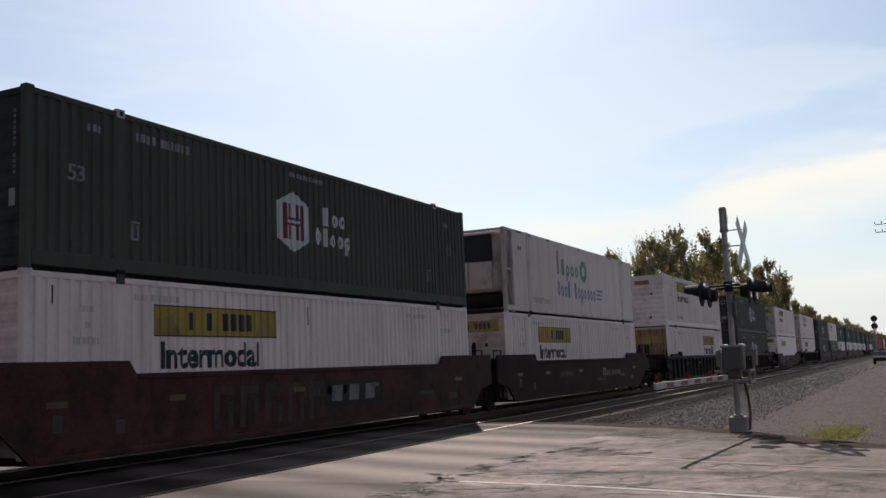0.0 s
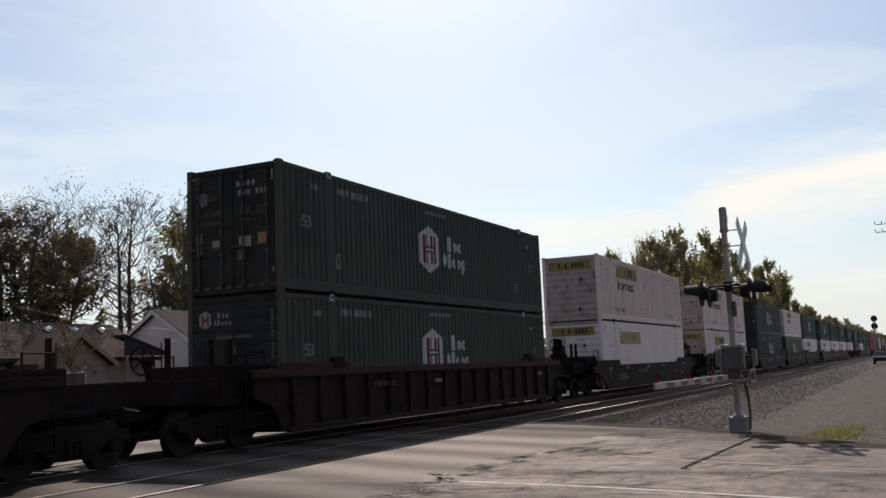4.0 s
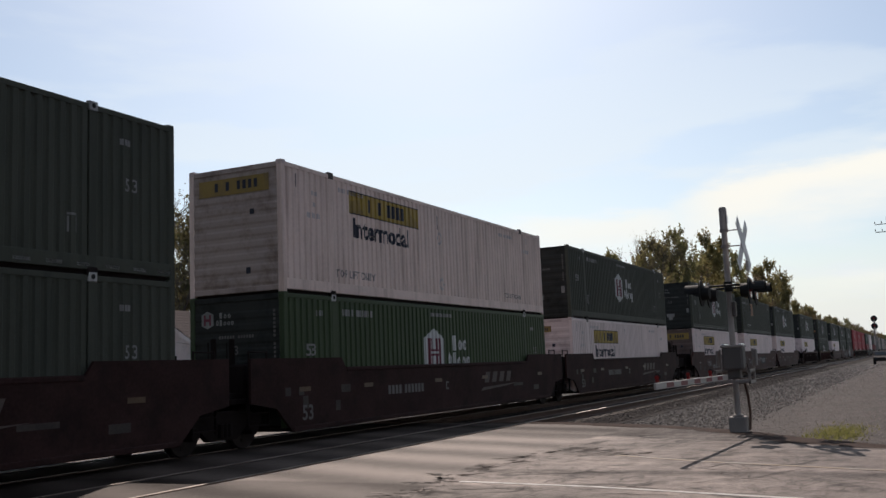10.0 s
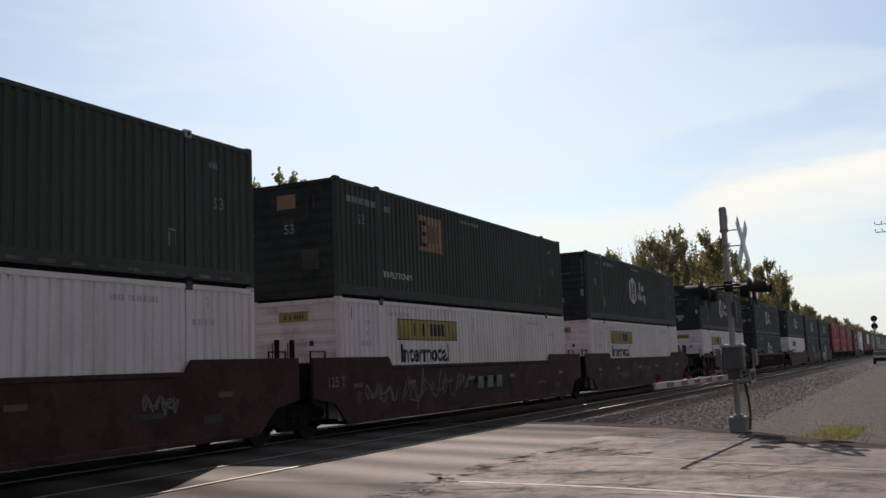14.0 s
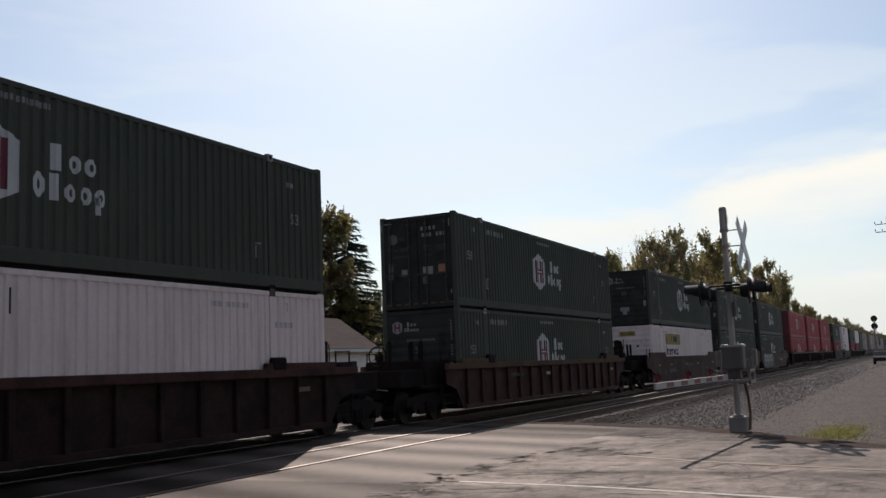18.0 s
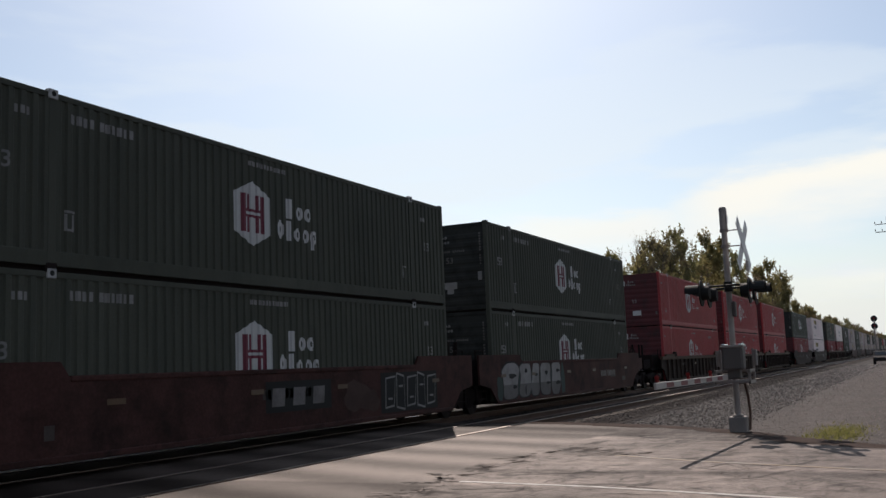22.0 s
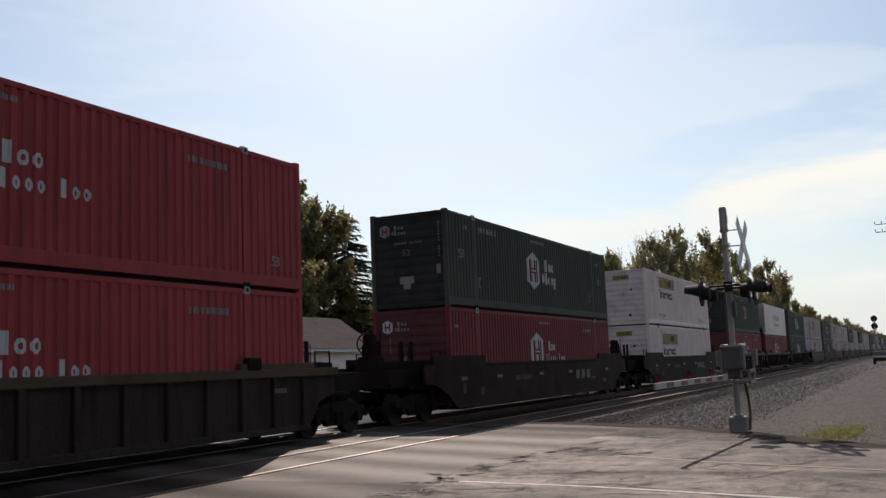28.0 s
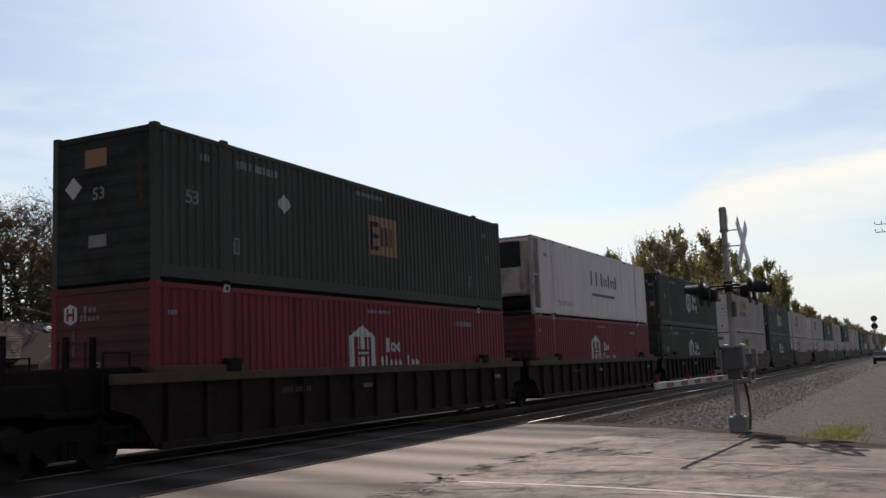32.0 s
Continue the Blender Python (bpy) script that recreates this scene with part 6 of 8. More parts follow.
def road_material():
    """Worn asphalt: wheel paths along the road, cracks, oil stains and grain."""
    m = material("worn_asphalt", (0.0405, 0.0255, 0.0212), 0.74, 0, 0.3, 1.3, 30, 0.6, (0.020, 0.0155, 0.014), 0.45)
    n, l = m.node_tree.nodes, m.node_tree.links
    bsdf = n["Principled BSDF"]
    tc = n.new("ShaderNodeTexCoord")
    lane = n.new("ShaderNodeMapping")
    lane.inputs["Scale"].default_value = (0.62, 0.045, 1.0)
    lane.inputs["Rotation"].default_value = (0, 0, radians(8))
    l.new(tc.outputs["Object"], lane.inputs["Vector"])
    paths = n.new("ShaderNodeTexNoise")
    paths.inputs["Scale"].default_value, paths.inputs["Detail"].default_value = 1.3, 3
    l.new(lane.outputs["Vector"], paths.inputs["Vector"])
    worn = n.new("ShaderNodeMapRange")
    worn.inputs["From Min"].default_value, worn.inputs["From Max"].default_value = 0.35, 0.65
    worn.inputs["To Min"].default_value, worn.inputs["To Max"].default_value = 0.72, 1.28
    l.new(paths.outputs["Fac"], worn.inputs["Value"])
    tint = n.new("ShaderNodeVectorMath")
    tint.operation = "SCALE"
    old = bsdf.inputs["Base Color"].links[0].from_socket
    l.new(old, tint.inputs[0])
    l.new(worn.outputs["Result"], tint.inputs["Scale"])
    bend = n.new("ShaderNodeTexNoise")
    bend.inputs["Scale"].default_value, bend.inputs["Detail"].default_value = 0.9, 6
    l.new(tc.outputs["Object"], bend.inputs["Vector"])
    off = n.new("ShaderNodeVectorMath")
    off.operation = "MULTIPLY_ADD"
    off.inputs[1].default_value = (1.6, 1.6, 0)
    l.new(bend.outputs["Color"], off.inputs[0])
    l.new(tc.outputs["Object"], off.inputs[2])
    cells = n.new("ShaderNodeTexVoronoi")
    cells.feature = "DISTANCE_TO_EDGE"
    cells.inputs["Scale"].default_value = 0.42
    l.new(off.outputs["Vector"], cells.inputs["Vector"])
    thin = n.new("ShaderNodeMapRange")
    thin.inputs["From Min"].default_value, thin.inputs["From Max"].default_value = 0.0, 0.045
    thin.inputs["To Min"].default_value, thin.inputs["To Max"].default_value = 0.9, 0.0
    l.new(cells.outputs["Distance"], thin.inputs["Value"])
    broken = n.new("ShaderNodeMapRange")
    broken.inputs["From Min"].default_value, broken.inputs["From Max"].default_value = 0.42, 0.58
    l.new(bend.outputs["Fac"], broken.inputs["Value"])
    both = n.new("ShaderNodeMath")
    both.operation = "MULTIPLY"
    l.new(thin.outputs["Result"], both.inputs[0])
    l.new(broken.outputs["Result"], both.inputs[1])
    mix = n.new("ShaderNodeMix")
    mix.data_type = "RGBA"
    mix.inputs["B"].default_value = (0.010, 0.008, 0.0075, 1)
    l.new(both.outputs[0], mix.inputs["Factor"])
    l.new(tint.outputs["Vector"], mix.inputs["A"])
    # crazed, darker patches of old surface
    craze = n.new("ShaderNodeTexVoronoi")
    craze.feature = "DISTANCE_TO_EDGE"
    craze.inputs["Scale"].default_value = 2.6
    l.new(off.outputs["Vector"], craze.inputs["Vector"])
    lines = n.new("ShaderNodeMapRange")
    lines.inputs["From Min"].default_value, lines.inputs["From Max"].default_value = 0.0, 0.07
    lines.inputs["To Min"].default_value, lines.inputs["To Max"].default_value = 0.7, 0.12
    l.new(craze.outputs["Distance"], lines.inputs["Value"])
    blot = n.new("ShaderNodeTexNoise")
    blot.inputs["Scale"].default_value, blot.inputs["Detail"].default_value = 0.45, 8
    blot.inputs["Roughness"].default_value = 0.7
    l.new(tc.outputs["Object"], blot.inputs["Vector"])
    there = n.new("ShaderNodeMapRange")
    there.inputs["From Min"].default_value, there.inputs["From Max"].default_value = 0.47, 0.56
    l.new(blot.outputs["Fac"], there.inputs["Value"])
    amount = n.new("ShaderNodeMath")
    amount.operation = "MULTIPLY"
    l.new(lines.outputs["Result"], amount.inputs[0])
    l.new(there.outputs["Result"], amount.inputs[1])
    old_road = n.new("ShaderNodeMix")
    old_road.data_type = "RGBA"
    old_road.inputs["B"].default_value = (0.012, 0.009, 0.008, 1)
    l.new(amount.outputs[0], old_road.inputs["Factor"])
    l.new(mix.outputs["Result"], old_road.inputs["A"])
    # newer asphalt up to the rails, with soft dark wheel paths
    sep = n.new("ShaderNodeSeparateXYZ")
    l.new(tc.outputs["Object"], sep.inputs[0])
    shift = n.new("ShaderNodeMath")
    shift.operation = "MULTIPLY_ADD"
    skew = n.new("ShaderNodeMath")
    skew.operation = "MULTIPLY_ADD"
    skew.inputs[1].default_value = -0.4
    l.new(sep.outputs["Y"], skew.inputs[0])
    l.new(sep.outputs["X"], skew.inputs[2])
    shift.inputs[1].default_value = 0.35
    l.new(bend.outputs["Fac"], shift.inputs[0])
    l.new(skew.outputs[0], shift.inputs[2])
    turn = n.new("ShaderNodeMath")
    turn.operation = "MULTIPLY_ADD"
    turn.inputs[1].default_value, turn.inputs[2].default_value = 2 * math.pi / 1.86, -math.pi / 2 - 2 * math.pi / 1.86 * 10.65
    l.new(shift.outputs[0], turn.inputs[0])
    sine = n.new("ShaderNodeMath")
    sine.operation = "SINE"
    l.new(turn.outputs[0], sine.inputs[0])
    tone = n.new("ShaderNodeMapRange")
    tone.inputs["From Min"].default_value, tone.inputs["From Max"].default_value = -1.0, 1.0
    tone.inputs["To Min"].default_value, tone.inputs["To Max"].default_value = 0.60, 1.14
    l.new(sine.outputs[0], tone.inputs["Value"])
    newer = n.new("ShaderNodeVectorMath")
    newer.operation = "SCALE"
    newer.inputs[0].default_value = (0.0375, 0.0255, 0.0212)
    l.new(tone.outputs["Result"], newer.inputs["Scale"])
    edge_at = n.new("ShaderNodeMath")
    edge_at.operation = "MULTIPLY_ADD"
    edge_at.inputs[1].default_value = 1.3
    l.new(blot.outputs["Fac"], edge_at.inputs[0])
    l.new(sep.outputs["Y"], edge_at.inputs[2])
    near_rails = n.new("ShaderNodeMapRange")
    near_rails.interpolation_type = "SMOOTHSTEP"
    near_rails.inputs["From Min"].default_value, near_rails.inputs["From Max"].default_value = 6.38, 6.52
    l.new(edge_at.outputs[0], near_rails.inputs["Value"])
    whole = n.new("ShaderNodeMix")
    whole.data_type = "RGBA"
    l.new(near_rails.outputs["Result"], whole.inputs["Factor"])
    l.new(old_road.outputs["Result"], whole.inputs["A"])
    l.new(newer.outputs["Vector"], whole.inputs["B"])
    # mottling and spalls of hand's size, and an old dark shoulder patch beside the edge line
    spall = n.new("ShaderNodeTexNoise")
    spall.inputs["Scale"].default_value, spall.inputs["Detail"].default_value = 3.2, 8
    spall.inputs["Roughness"].default_value = 0.72
    l.new(tc.outputs["Object"], spall.inputs["Vector"])
    rough_old = n.new("ShaderNodeMapRange")
    rough_old.inputs["From Min"].default_value, rough_old.inputs["From Max"].default_value = 0.36, 0.62
    rough_old.inputs["To Min"].default_value, rough_old.inputs["To Max"].default_value = 0.60, 1.25
    l.new(spall.outputs["Fac"], rough_old.inputs["Value"])
    even = n.new("ShaderNodeMix")
    even.data_type = "FLOAT"
    even.inputs["B"].default_value = 1.0
    calm = n.new("ShaderNodeMath")
    calm.operation = "MULTIPLY"
    calm.inputs[1].default_value = 0.75
    l.new(near_rails.outputs["Result"], calm.inputs[0])
    l.new(calm.outputs[0], even.inputs["Factor"])
    l.new(rough_old.outputs["Result"], even.inputs["A"])
    along = n.new("ShaderNodeMath")
    along.operation = "MULTIPLY_ADD"
    along.inputs[1].default_value = 1.2
    l.new(blot.outputs["Fac"], along.inputs[0])
    l.new(sep.outputs["X"], along.inputs[2])
    verge = n.new("ShaderNodeMapRange")
    verge.inputs["From Min"].default_value, verge.inputs["From Max"].default_value = 11.9, 11.75
    l.new(along.outputs[0], verge.inputs["Value"])
    up = n.new("ShaderNodeMapRange")
    up.inputs["From Min"].default_value, up.inputs["From Max"].default_value = 3.2, 4.2
    l.new(edge_at.outputs[0], up.inputs["Value"])
    where = n.new("ShaderNodeMath")
    where.operation = "MULTIPLY"
    l.new(verge.outputs["Result"], where.inputs[0])
    l.new(up.outputs["Result"], where.inputs[1])
    dull = n.new("ShaderNodeMath")
    dull.operation = "MULTIPLY_ADD"
    dull.inputs[1].default_value, dull.inputs[2].default_value = -0.34, 1.0
    l.new(where.outputs[0], dull.inputs[0])
    strip = n.new("ShaderNodeMapRange")
    strip.inputs["From Min"].default_value, strip.inputs["From Max"].default_value = 16.25, 16.7
    strip.inputs["To Min"].default_value, strip.inputs["To Max"].default_value = 1.0, 0.56
    l.new(shift.outputs[0], strip.inputs["Value"])
    # one broad wheel path in the older surface
    aside = n.new("ShaderNodeMath")
    aside.operation = "SUBTRACT"
    aside.inputs[1].default_value = 12.95
    ragged = n.new("ShaderNodeMath")
    ragged.operation = "MULTIPLY_ADD"
    ragged.inputs[1].default_value = 0.4
    l.new(bend.outputs["Fac"], ragged.inputs[0])
    l.new(sep.outputs["X"], ragged.inputs[2])
    l.new(ragged.outputs[0], aside.inputs[0])
    far_off = n.new("ShaderNodeMath")
    far_off.operation = "ABSOLUTE"
    l.new(aside.outputs[0], far_off.inputs[0])
    path = n.new("ShaderNodeMapRange")
    path.interpolation_type = "SMOOTHSTEP"
    path.inputs["From Min"].default_value, path.inputs["From Max"].default_value = 0.05, 0.5
    path.inputs["To Min"].default_value, path.inputs["To Max"].default_value = 0.56, 1.0
    l.new(far_off.outputs[0], path.inputs["Value"])
    kept = n.new("ShaderNodeMix")
    kept.data_type = "FLOAT"
    kept.inputs["B"].default_value = 1.0
    l.new(near_rails.outputs["Result"], kept.inputs["Factor"])
    l.new(path.outputs["Result"], kept.inputs["A"])
    margin = n.new("ShaderNodeMath")
    margin.operation = "MULTIPLY"
    l.new(strip.outputs["Result"], margin.inputs[0])
    l.new(kept.outputs["Result"], margin.inputs[1])
    duller = n.new("ShaderNodeMath")
    duller.operation = "MULTIPLY"
    l.new(dull.outputs[0], duller.inputs[0])
    l.new(margin.outputs[0], duller.inputs[1])
    level = n.new("ShaderNodeMath")
    level.operation = "MULTIPLY"
    l.new(duller.outputs[0], level.inputs[0])
    l.new(even.outputs["Result"], level.inputs[1])
    final = n.new("ShaderNodeVectorMath")
    final.operation = "SCALE"
    l.new(whole.outputs["Result"], final.inputs[0])
    l.new(level.outputs[0], final.inputs["Scale"])
    l.new(final.outputs["Vector"], bsdf.inputs["Base Color"])
    # worn, polished aggregate shines; tarry and cracked stretches stay dull
    grey = n.new("ShaderNodeRGBToBW")
    l.new(final.outputs["Vector"], grey.inputs[0])
    steep = n.new("ShaderNodeMath")
    steep.operation = "POWER"
    steep.inputs[1].default_value = 1.8
    l.new(grey.outputs[0], steep.inputs[0])
    shine = n.new("ShaderNodeMath")
    shine.operation = "MULTIPLY"
    shine.use_clamp = True
    shine.inputs[1].default_value = 310.0
    l.new(steep.outputs[0], shine.inputs[0])
    l.new(shine.outputs[0], bsdf.inputs["Specular IOR Level"])
    bsdf.inputs["Specular Tint"].default_value = (1.0, 0.84, 0.755, 1)
    return m


def worn_paint(name, base):
    return material(name, base, 0.7, 0, 0.2, 0.5, 30, 0.2, (0.11, 0.1, 0.09), 0.75)


M["gravel"], M["asphalt"] = ground_material(), road_material()
M["line_white"], M["line_yellow"] = worn_paint("worn_white_road_paint", (0.30, 0.285, 0.265)), worn_paint("worn_yellow_road_paint", (0.115, 0.072, 0.036))

LEVELS = ((-3000, -0.30), (-300, -0.30), (-20, -0.20), (1, -0.10), (4, -0.09), (6.6, -0.07), (7.3, -0.19), (15.9, -0.19), (16.6, -0.08), (20, -0.15), (60, -0.15), (3000, -0.15))


def ground_height(y):
    for (a, za), (b, zb) in zip(LEVELS[:-1], LEVELS[1:]):
        if a <= y <= b:
            return za + (zb - za) * (y - a) / (b - a)
    return -0.15


g = Geo()
xs = (-3000, -200, -20, 0, 10, 20, 30, 45, 70, 110, 200, 500, 3000)
for x in xs:
    g.v += [(x, y, z) for y, z in LEVELS]
k = len(LEVELS)
g.f = [(i * k + j, (i + 1) * k + j, (i + 1) * k + j + 1, i * k + j + 1) for i in range(len(xs) - 1) for j in range(k - 1)]
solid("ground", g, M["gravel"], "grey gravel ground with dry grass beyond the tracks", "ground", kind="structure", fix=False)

FAR_EDGE = [(-4, -60), (5.5, -22), (13.2, -4.0), (16.5, 0.54), (18.2, 2.1), (20.0, 3.45), (21.9, 5.8), (23.0, 8.2), (23.3, 10.4), (23.8, 16.5), (25.5, 30), (29, 60)]
NEAR_EDGE = [(-16, -60), (-4.5, -22), (4.5, -3.0), (6.6, 1.9), (7.2, 5.0), (7.4, 9.0), (7.6, 16.5), (9.5, 30), (13, 60)]
solid("road", Geo().slab(FAR_EDGE + NEAR_EDGE[::-1], -0.32, 0.0), M["asphalt"], "worn grey asphalt road across the railway tracks", "road", kind="structure")


def ribbon(pts, width, z0, z1):
    g = Geo()
    for (xa, ya), (xb, yb) in zip(pts[:-1], pts[1:]):
        d = Vector((xb - xa, yb - ya)).normalized()
        s = Vector((-d.y, d.x)) * width / 2
        g.slab([(xa + s.x, ya + s.y), (xb + s.x, yb + s.y), (xb - s.x, yb - s.y), (xa - s.x, ya - s.y)], z0, z1)
    return g


solid("edge_line", ribbon([(10.1, -1.0), (10.82, 1.95), (11.25, 3.6), (11.48, 5.15), (11.52, 5.5)], 0.10, -0.01, 0.004), M["line_white"], "worn white painted line along the road", "road marking", kind="structure")
solid("centre_line", ribbon([(12.2, -2.0), (13.25, 0.46), (14.17, 2.9), (15.0, 4.4)], 0.12, -0.01, 0.004), M["line_yellow"], "faded yellow painted centre line", "road marking", kind="structure")



def crack(rnd, x, y, bearing, long, wide):
    """A jagged dark crack in the asphalt, from one end to the other."""
    n = max(5, int(long / 0.07))
    vs = []
    for i in range(n + 1):
        bearing += rnd.gauss(0, 0.22)
        dx, dy = math.cos(bearing) * long / n, math.sin(bearing) * long / n
        x, y = x + dx, y + dy
        w = wide * rnd.uniform(0.1, 1.0) * math.sin(math.pi * (i + 0.5) / (n + 1)) ** 0.4 / 2
        s = max(math.hypot(dx, dy), 1e-4)
        vs += [(x - dy / s * w, y + dx / s * w, 0.003), (x + dy / s * w, y - dx / s * w, 0.003)]
    return Geo().add(vs, [(2 * i, 2 * i + 1, 2 * i + 3, 2 * i + 2) for i in range(n)])


M["crack"] = material("tarry_crack_filling", (0.027, 0.019, 0.016), 0.8, 0, 0.4, 0.3, 30, 0.4)
road = bpy.data.objects["road"]
rnd = random.Random(77)
CRACKS = [(13.57, 2.98, -98, 1.6, 0.054), (12.17, 2.36, -105, 1.5, 0.072), (14.80, 5.10, -75, 1.2, 0.096), (11.21, 3.55, -70, 0.6, 0.084), (15.2, 5.2, -80, 0.9, 0.072), (10.6, 3.4, -60, 0.8, 0.060), (10.4, 4.6, 80, 0.9, 0.072), (11.0, 4.2, 100, 1.1, 0.060)]
for i in range(46):
    y = 5.4 - 3.6 * rnd.random() ** 1.4
    CRACKS.append((rnd.uniform(10.3 + 0.1 * y, 17.5), y, rnd.choice((-95, -80, 85, 70, 10, -15)) + rnd.gauss(0, 14), rnd.uniform(0.2, 0.9), rnd.uniform(0.015, 0.06)))
for x, y, bearing, long, wide in CRACKS:
    part("crack", crack(rnd, x, y, radians(bearing), long, wide), M["crack"], road, "dark jagged crack")
M["seam"] = material("crumbled_asphalt", (0.030, 0.0195, 0.016), 0.85, 0, 0.5, 0.25, 30, 0.5, (0.012, 0.009, 0.008), 0.6)
M["fleck"] = material("bare_pale_aggregate", (0.10, 0.072, 0.062), 0.8, 0, 0.4, 0.2, 40, 0.4)
SEAM = [(9.9, 5.60), (12.5, 5.88), (15.0, 5.84), (16.2, 5.35), (14.9, 4.15)]
broken, flecks = Geo(), Geo()
for (xa, ya), (xb, yb) in zip(SEAM[:-1], SEAM[1:]):
    for k in range(int(16 * math.hypot(xb - xa, yb - ya))):
        u = rnd.random()
        x, y = xa + (xb - xa) * u + rnd.gauss(0, 0.12), ya + (yb - ya) * u + rnd.gauss(0, 0.13)
        bit = crack(rnd, x, y, rnd.choice((0.0, 1.57, -1.3)) + rnd.gauss(0, 0.4), rnd.uniform(0.08, 0.36), rnd.uniform(0.05, 0.22))
        (flecks if k % 7 == 0 else broken).add(bit.v, bit.f)
tagged(part("broken_seam", broken, M["seam"], road, "ragged broken seam between old and newer asphalt"), kind="stuff")
tagged(part("loose_flecks", flecks, M["fleck"], road, "pale bare flecks along the broken seam"), kind="stuff")

RAIL = [(-0.07, -0.16), (-0.07, -0.145), (-0.012, -0.12), (-0.012, -0.045), (-0.036, -0.03), (-0.036, 0.008), (-0.026, 0.014), (0.026, 0.014), (0.036, 0.008), (0.036, -0.03), (0.012, -0.045), (0.012, -0.12), (0.07, -0.145), (0.07, -0.16)]
for centre in (NEAR_Y, TRACK_Y):
    track = thing("railway_track", "railway track with steel rails on timber ties", "railway track", pose(0, centre, 0), kind="structure")
    for s in (-1, 1):
        y = s * (GAUGE / 2 + 0.022)
        rail = part("rail", Geo().cross([(y + a, b) for a, b in RAIL], -160, 900), M["rail_web"], track, "rusty steel rail with a bright head")
        part("rail_head", Geo().box(-160, y - 0.030, 0.013, 900, y + 0.030, 0.017), M["rail"], rail)
        # Flush dark strips stand for the shade in the flangeway grooves.
        part("flangeway", Geo().box(7.3, y - s * 0.07 - 0.03, -0.02, 23.6, y - s * 0.07 + 0.03, 0.003), M["seal"], track, "dark strip for the flangeway in the crossing")
    tie = Geo().box(-0.11, -1.28, -0.30, 0.11, 1.28, -0.158, 0.02).mesh("tie", M["tie"])
    for i in range(90):
        part("tie", tie, M["tie"], track, at=pose(24.4 + 0.53 * i, 0, 0))
    rest = Geo()
    for i in range(260):
        rest.box(72.1 + 0.53 * i - 0.11, -1.28, -0.30, 72.1 + 0.53 * i + 0.11, 1.28, -0.158)
    tagged(part("distant_ties", rest, M["tie"], track), kind="stuff")

BED = [(6.6, -0.20), (6.9, -0.10), (7.35, -0.166), (TRACK_Y + 1.6, -0.166), (TRACK_Y + 2.4, -0.25)]
bed = Geo()
for xa, xb in ((-160, 7.2), (23.5, 900)):
    bed.cross(BED, xa, xb)
solid("track_bed", bed, M["bed"], "dark ballast bed under the tracks", "track bed", kind="structure")

rng = random.Random(5)


def on_road(x, y):
    for (xa, ya), (xb, yb) in zip(FAR_EDGE[:-1], FAR_EDGE[1:]):
        if ya <= y <= yb:
            return x < xa + (xb - xa) * (y - ya) / (yb - ya) + 0.05
    return False


# a ragged strip of dirt where the asphalt breaks off into the gravel
verge = Geo()
line = []
for (xa, ya), (xb, yb) in zip(FAR_EDGE[2:8], FAR_EDGE[3:9]):
    steps = max(2, int(math.hypot(xb - xa, yb - ya) / 0.2))
    line += [(xa + (xb - xa) * i / steps, ya + (yb - ya) * i / steps) for i in range(steps)]
for i, (x, y) in enumerate(line):
    inner, outer = 0.38 + 0.16 * rng.random() + 0.22 * math.sin(0.31 * i) * math.sin(0.11 * i + 1), 0.50 + 0.3 * rng.random()
    verge.v += [(x - 0.72 * inner, y + 0.69 * inner, 0.005), (x + 0.08, y - 0.08, 0.010), (x + 0.72 * outer, y - 0.69 * outer, ground_height(y) + 0.004)]
verge.f = [(3 * i + j, 3 * i + j + 3, 3 * i + j + 4, 3 * i + j + 1) for i in range(len(line) - 1) for j in range(2)]
for i, q in enumerate(verge.f):
    verge.f[i] = q[::-1]
solid("dirt_verge", verge, M["soil"], "ragged strip of damp brown dirt along the asphalt", "dirt verge", kind="structure", fix=False)

heaps = {"lane_stone": Geo(), "stone": Geo(), "bed_stone": Geo()}
count = 0
while count < 62000:
    x = 16.5 + 95 * rng.random() ** 2.1
    y = rng.uniform(-1.5, 16.0)
    if on_road(x, y) or (y < 3.6 and rng.random() < 0.8):
        continue
    dark = y > 6.75 + rng.gauss(0, 0.12) and x > 23.4
    r = rng.uniform(0.010, 0.030) * (0.6 if y < 3.4 else 1.0) * (1 + max(0, x - 28) * 0.022)
    z = (max(-0.166, ground_height(y)) if dark else ground_height(y)) + r * 0.3
    a = rng.random() * 6.28
    jit = [r * rng.uniform(0.7, 1.25) for _ in range(6)]
    ca, sa = math.cos(a), math.sin(a)
    pts = [(jit[0], 0, 0), (0, jit[1], 0), (-jit[2], 0, 0), (0, -jit[3], 0), (0.2 * r, 0.1 * r, jit[4] * 0.7), (0, 0, -jit[5] * 0.7)]
    heaps["bed_stone" if dark else "stone" if y > 3.4 + rng.gauss(0, 0.8) else "lane_stone"].add([(x + ca * p - sa * q, y + sa * p + ca * q, z + w) for p, q, w in pts], [(0, 1, 4), (1, 2, 4), (2, 3, 4), (3, 0, 4), (1, 0, 5), (2, 1, 5), (3, 2, 5), (0, 3, 5)])
    count += 1
solid("ballast_stones", heaps["stone"], M["stone"], "loose grey crushed ballast stones beside the tracks", "gravel", kind="stuff", fix=False)
solid("lane_gravel", heaps["lane_stone"], M["lane_stone"], "loose pale gravel of the lane beside the tracks", "gravel", kind="stuff", fix=False)
solid("ballast_stones", heaps["bed_stone"], M["bed_stone"], "dark crushed stones between the ties", "gravel", kind="stuff", fix=False)

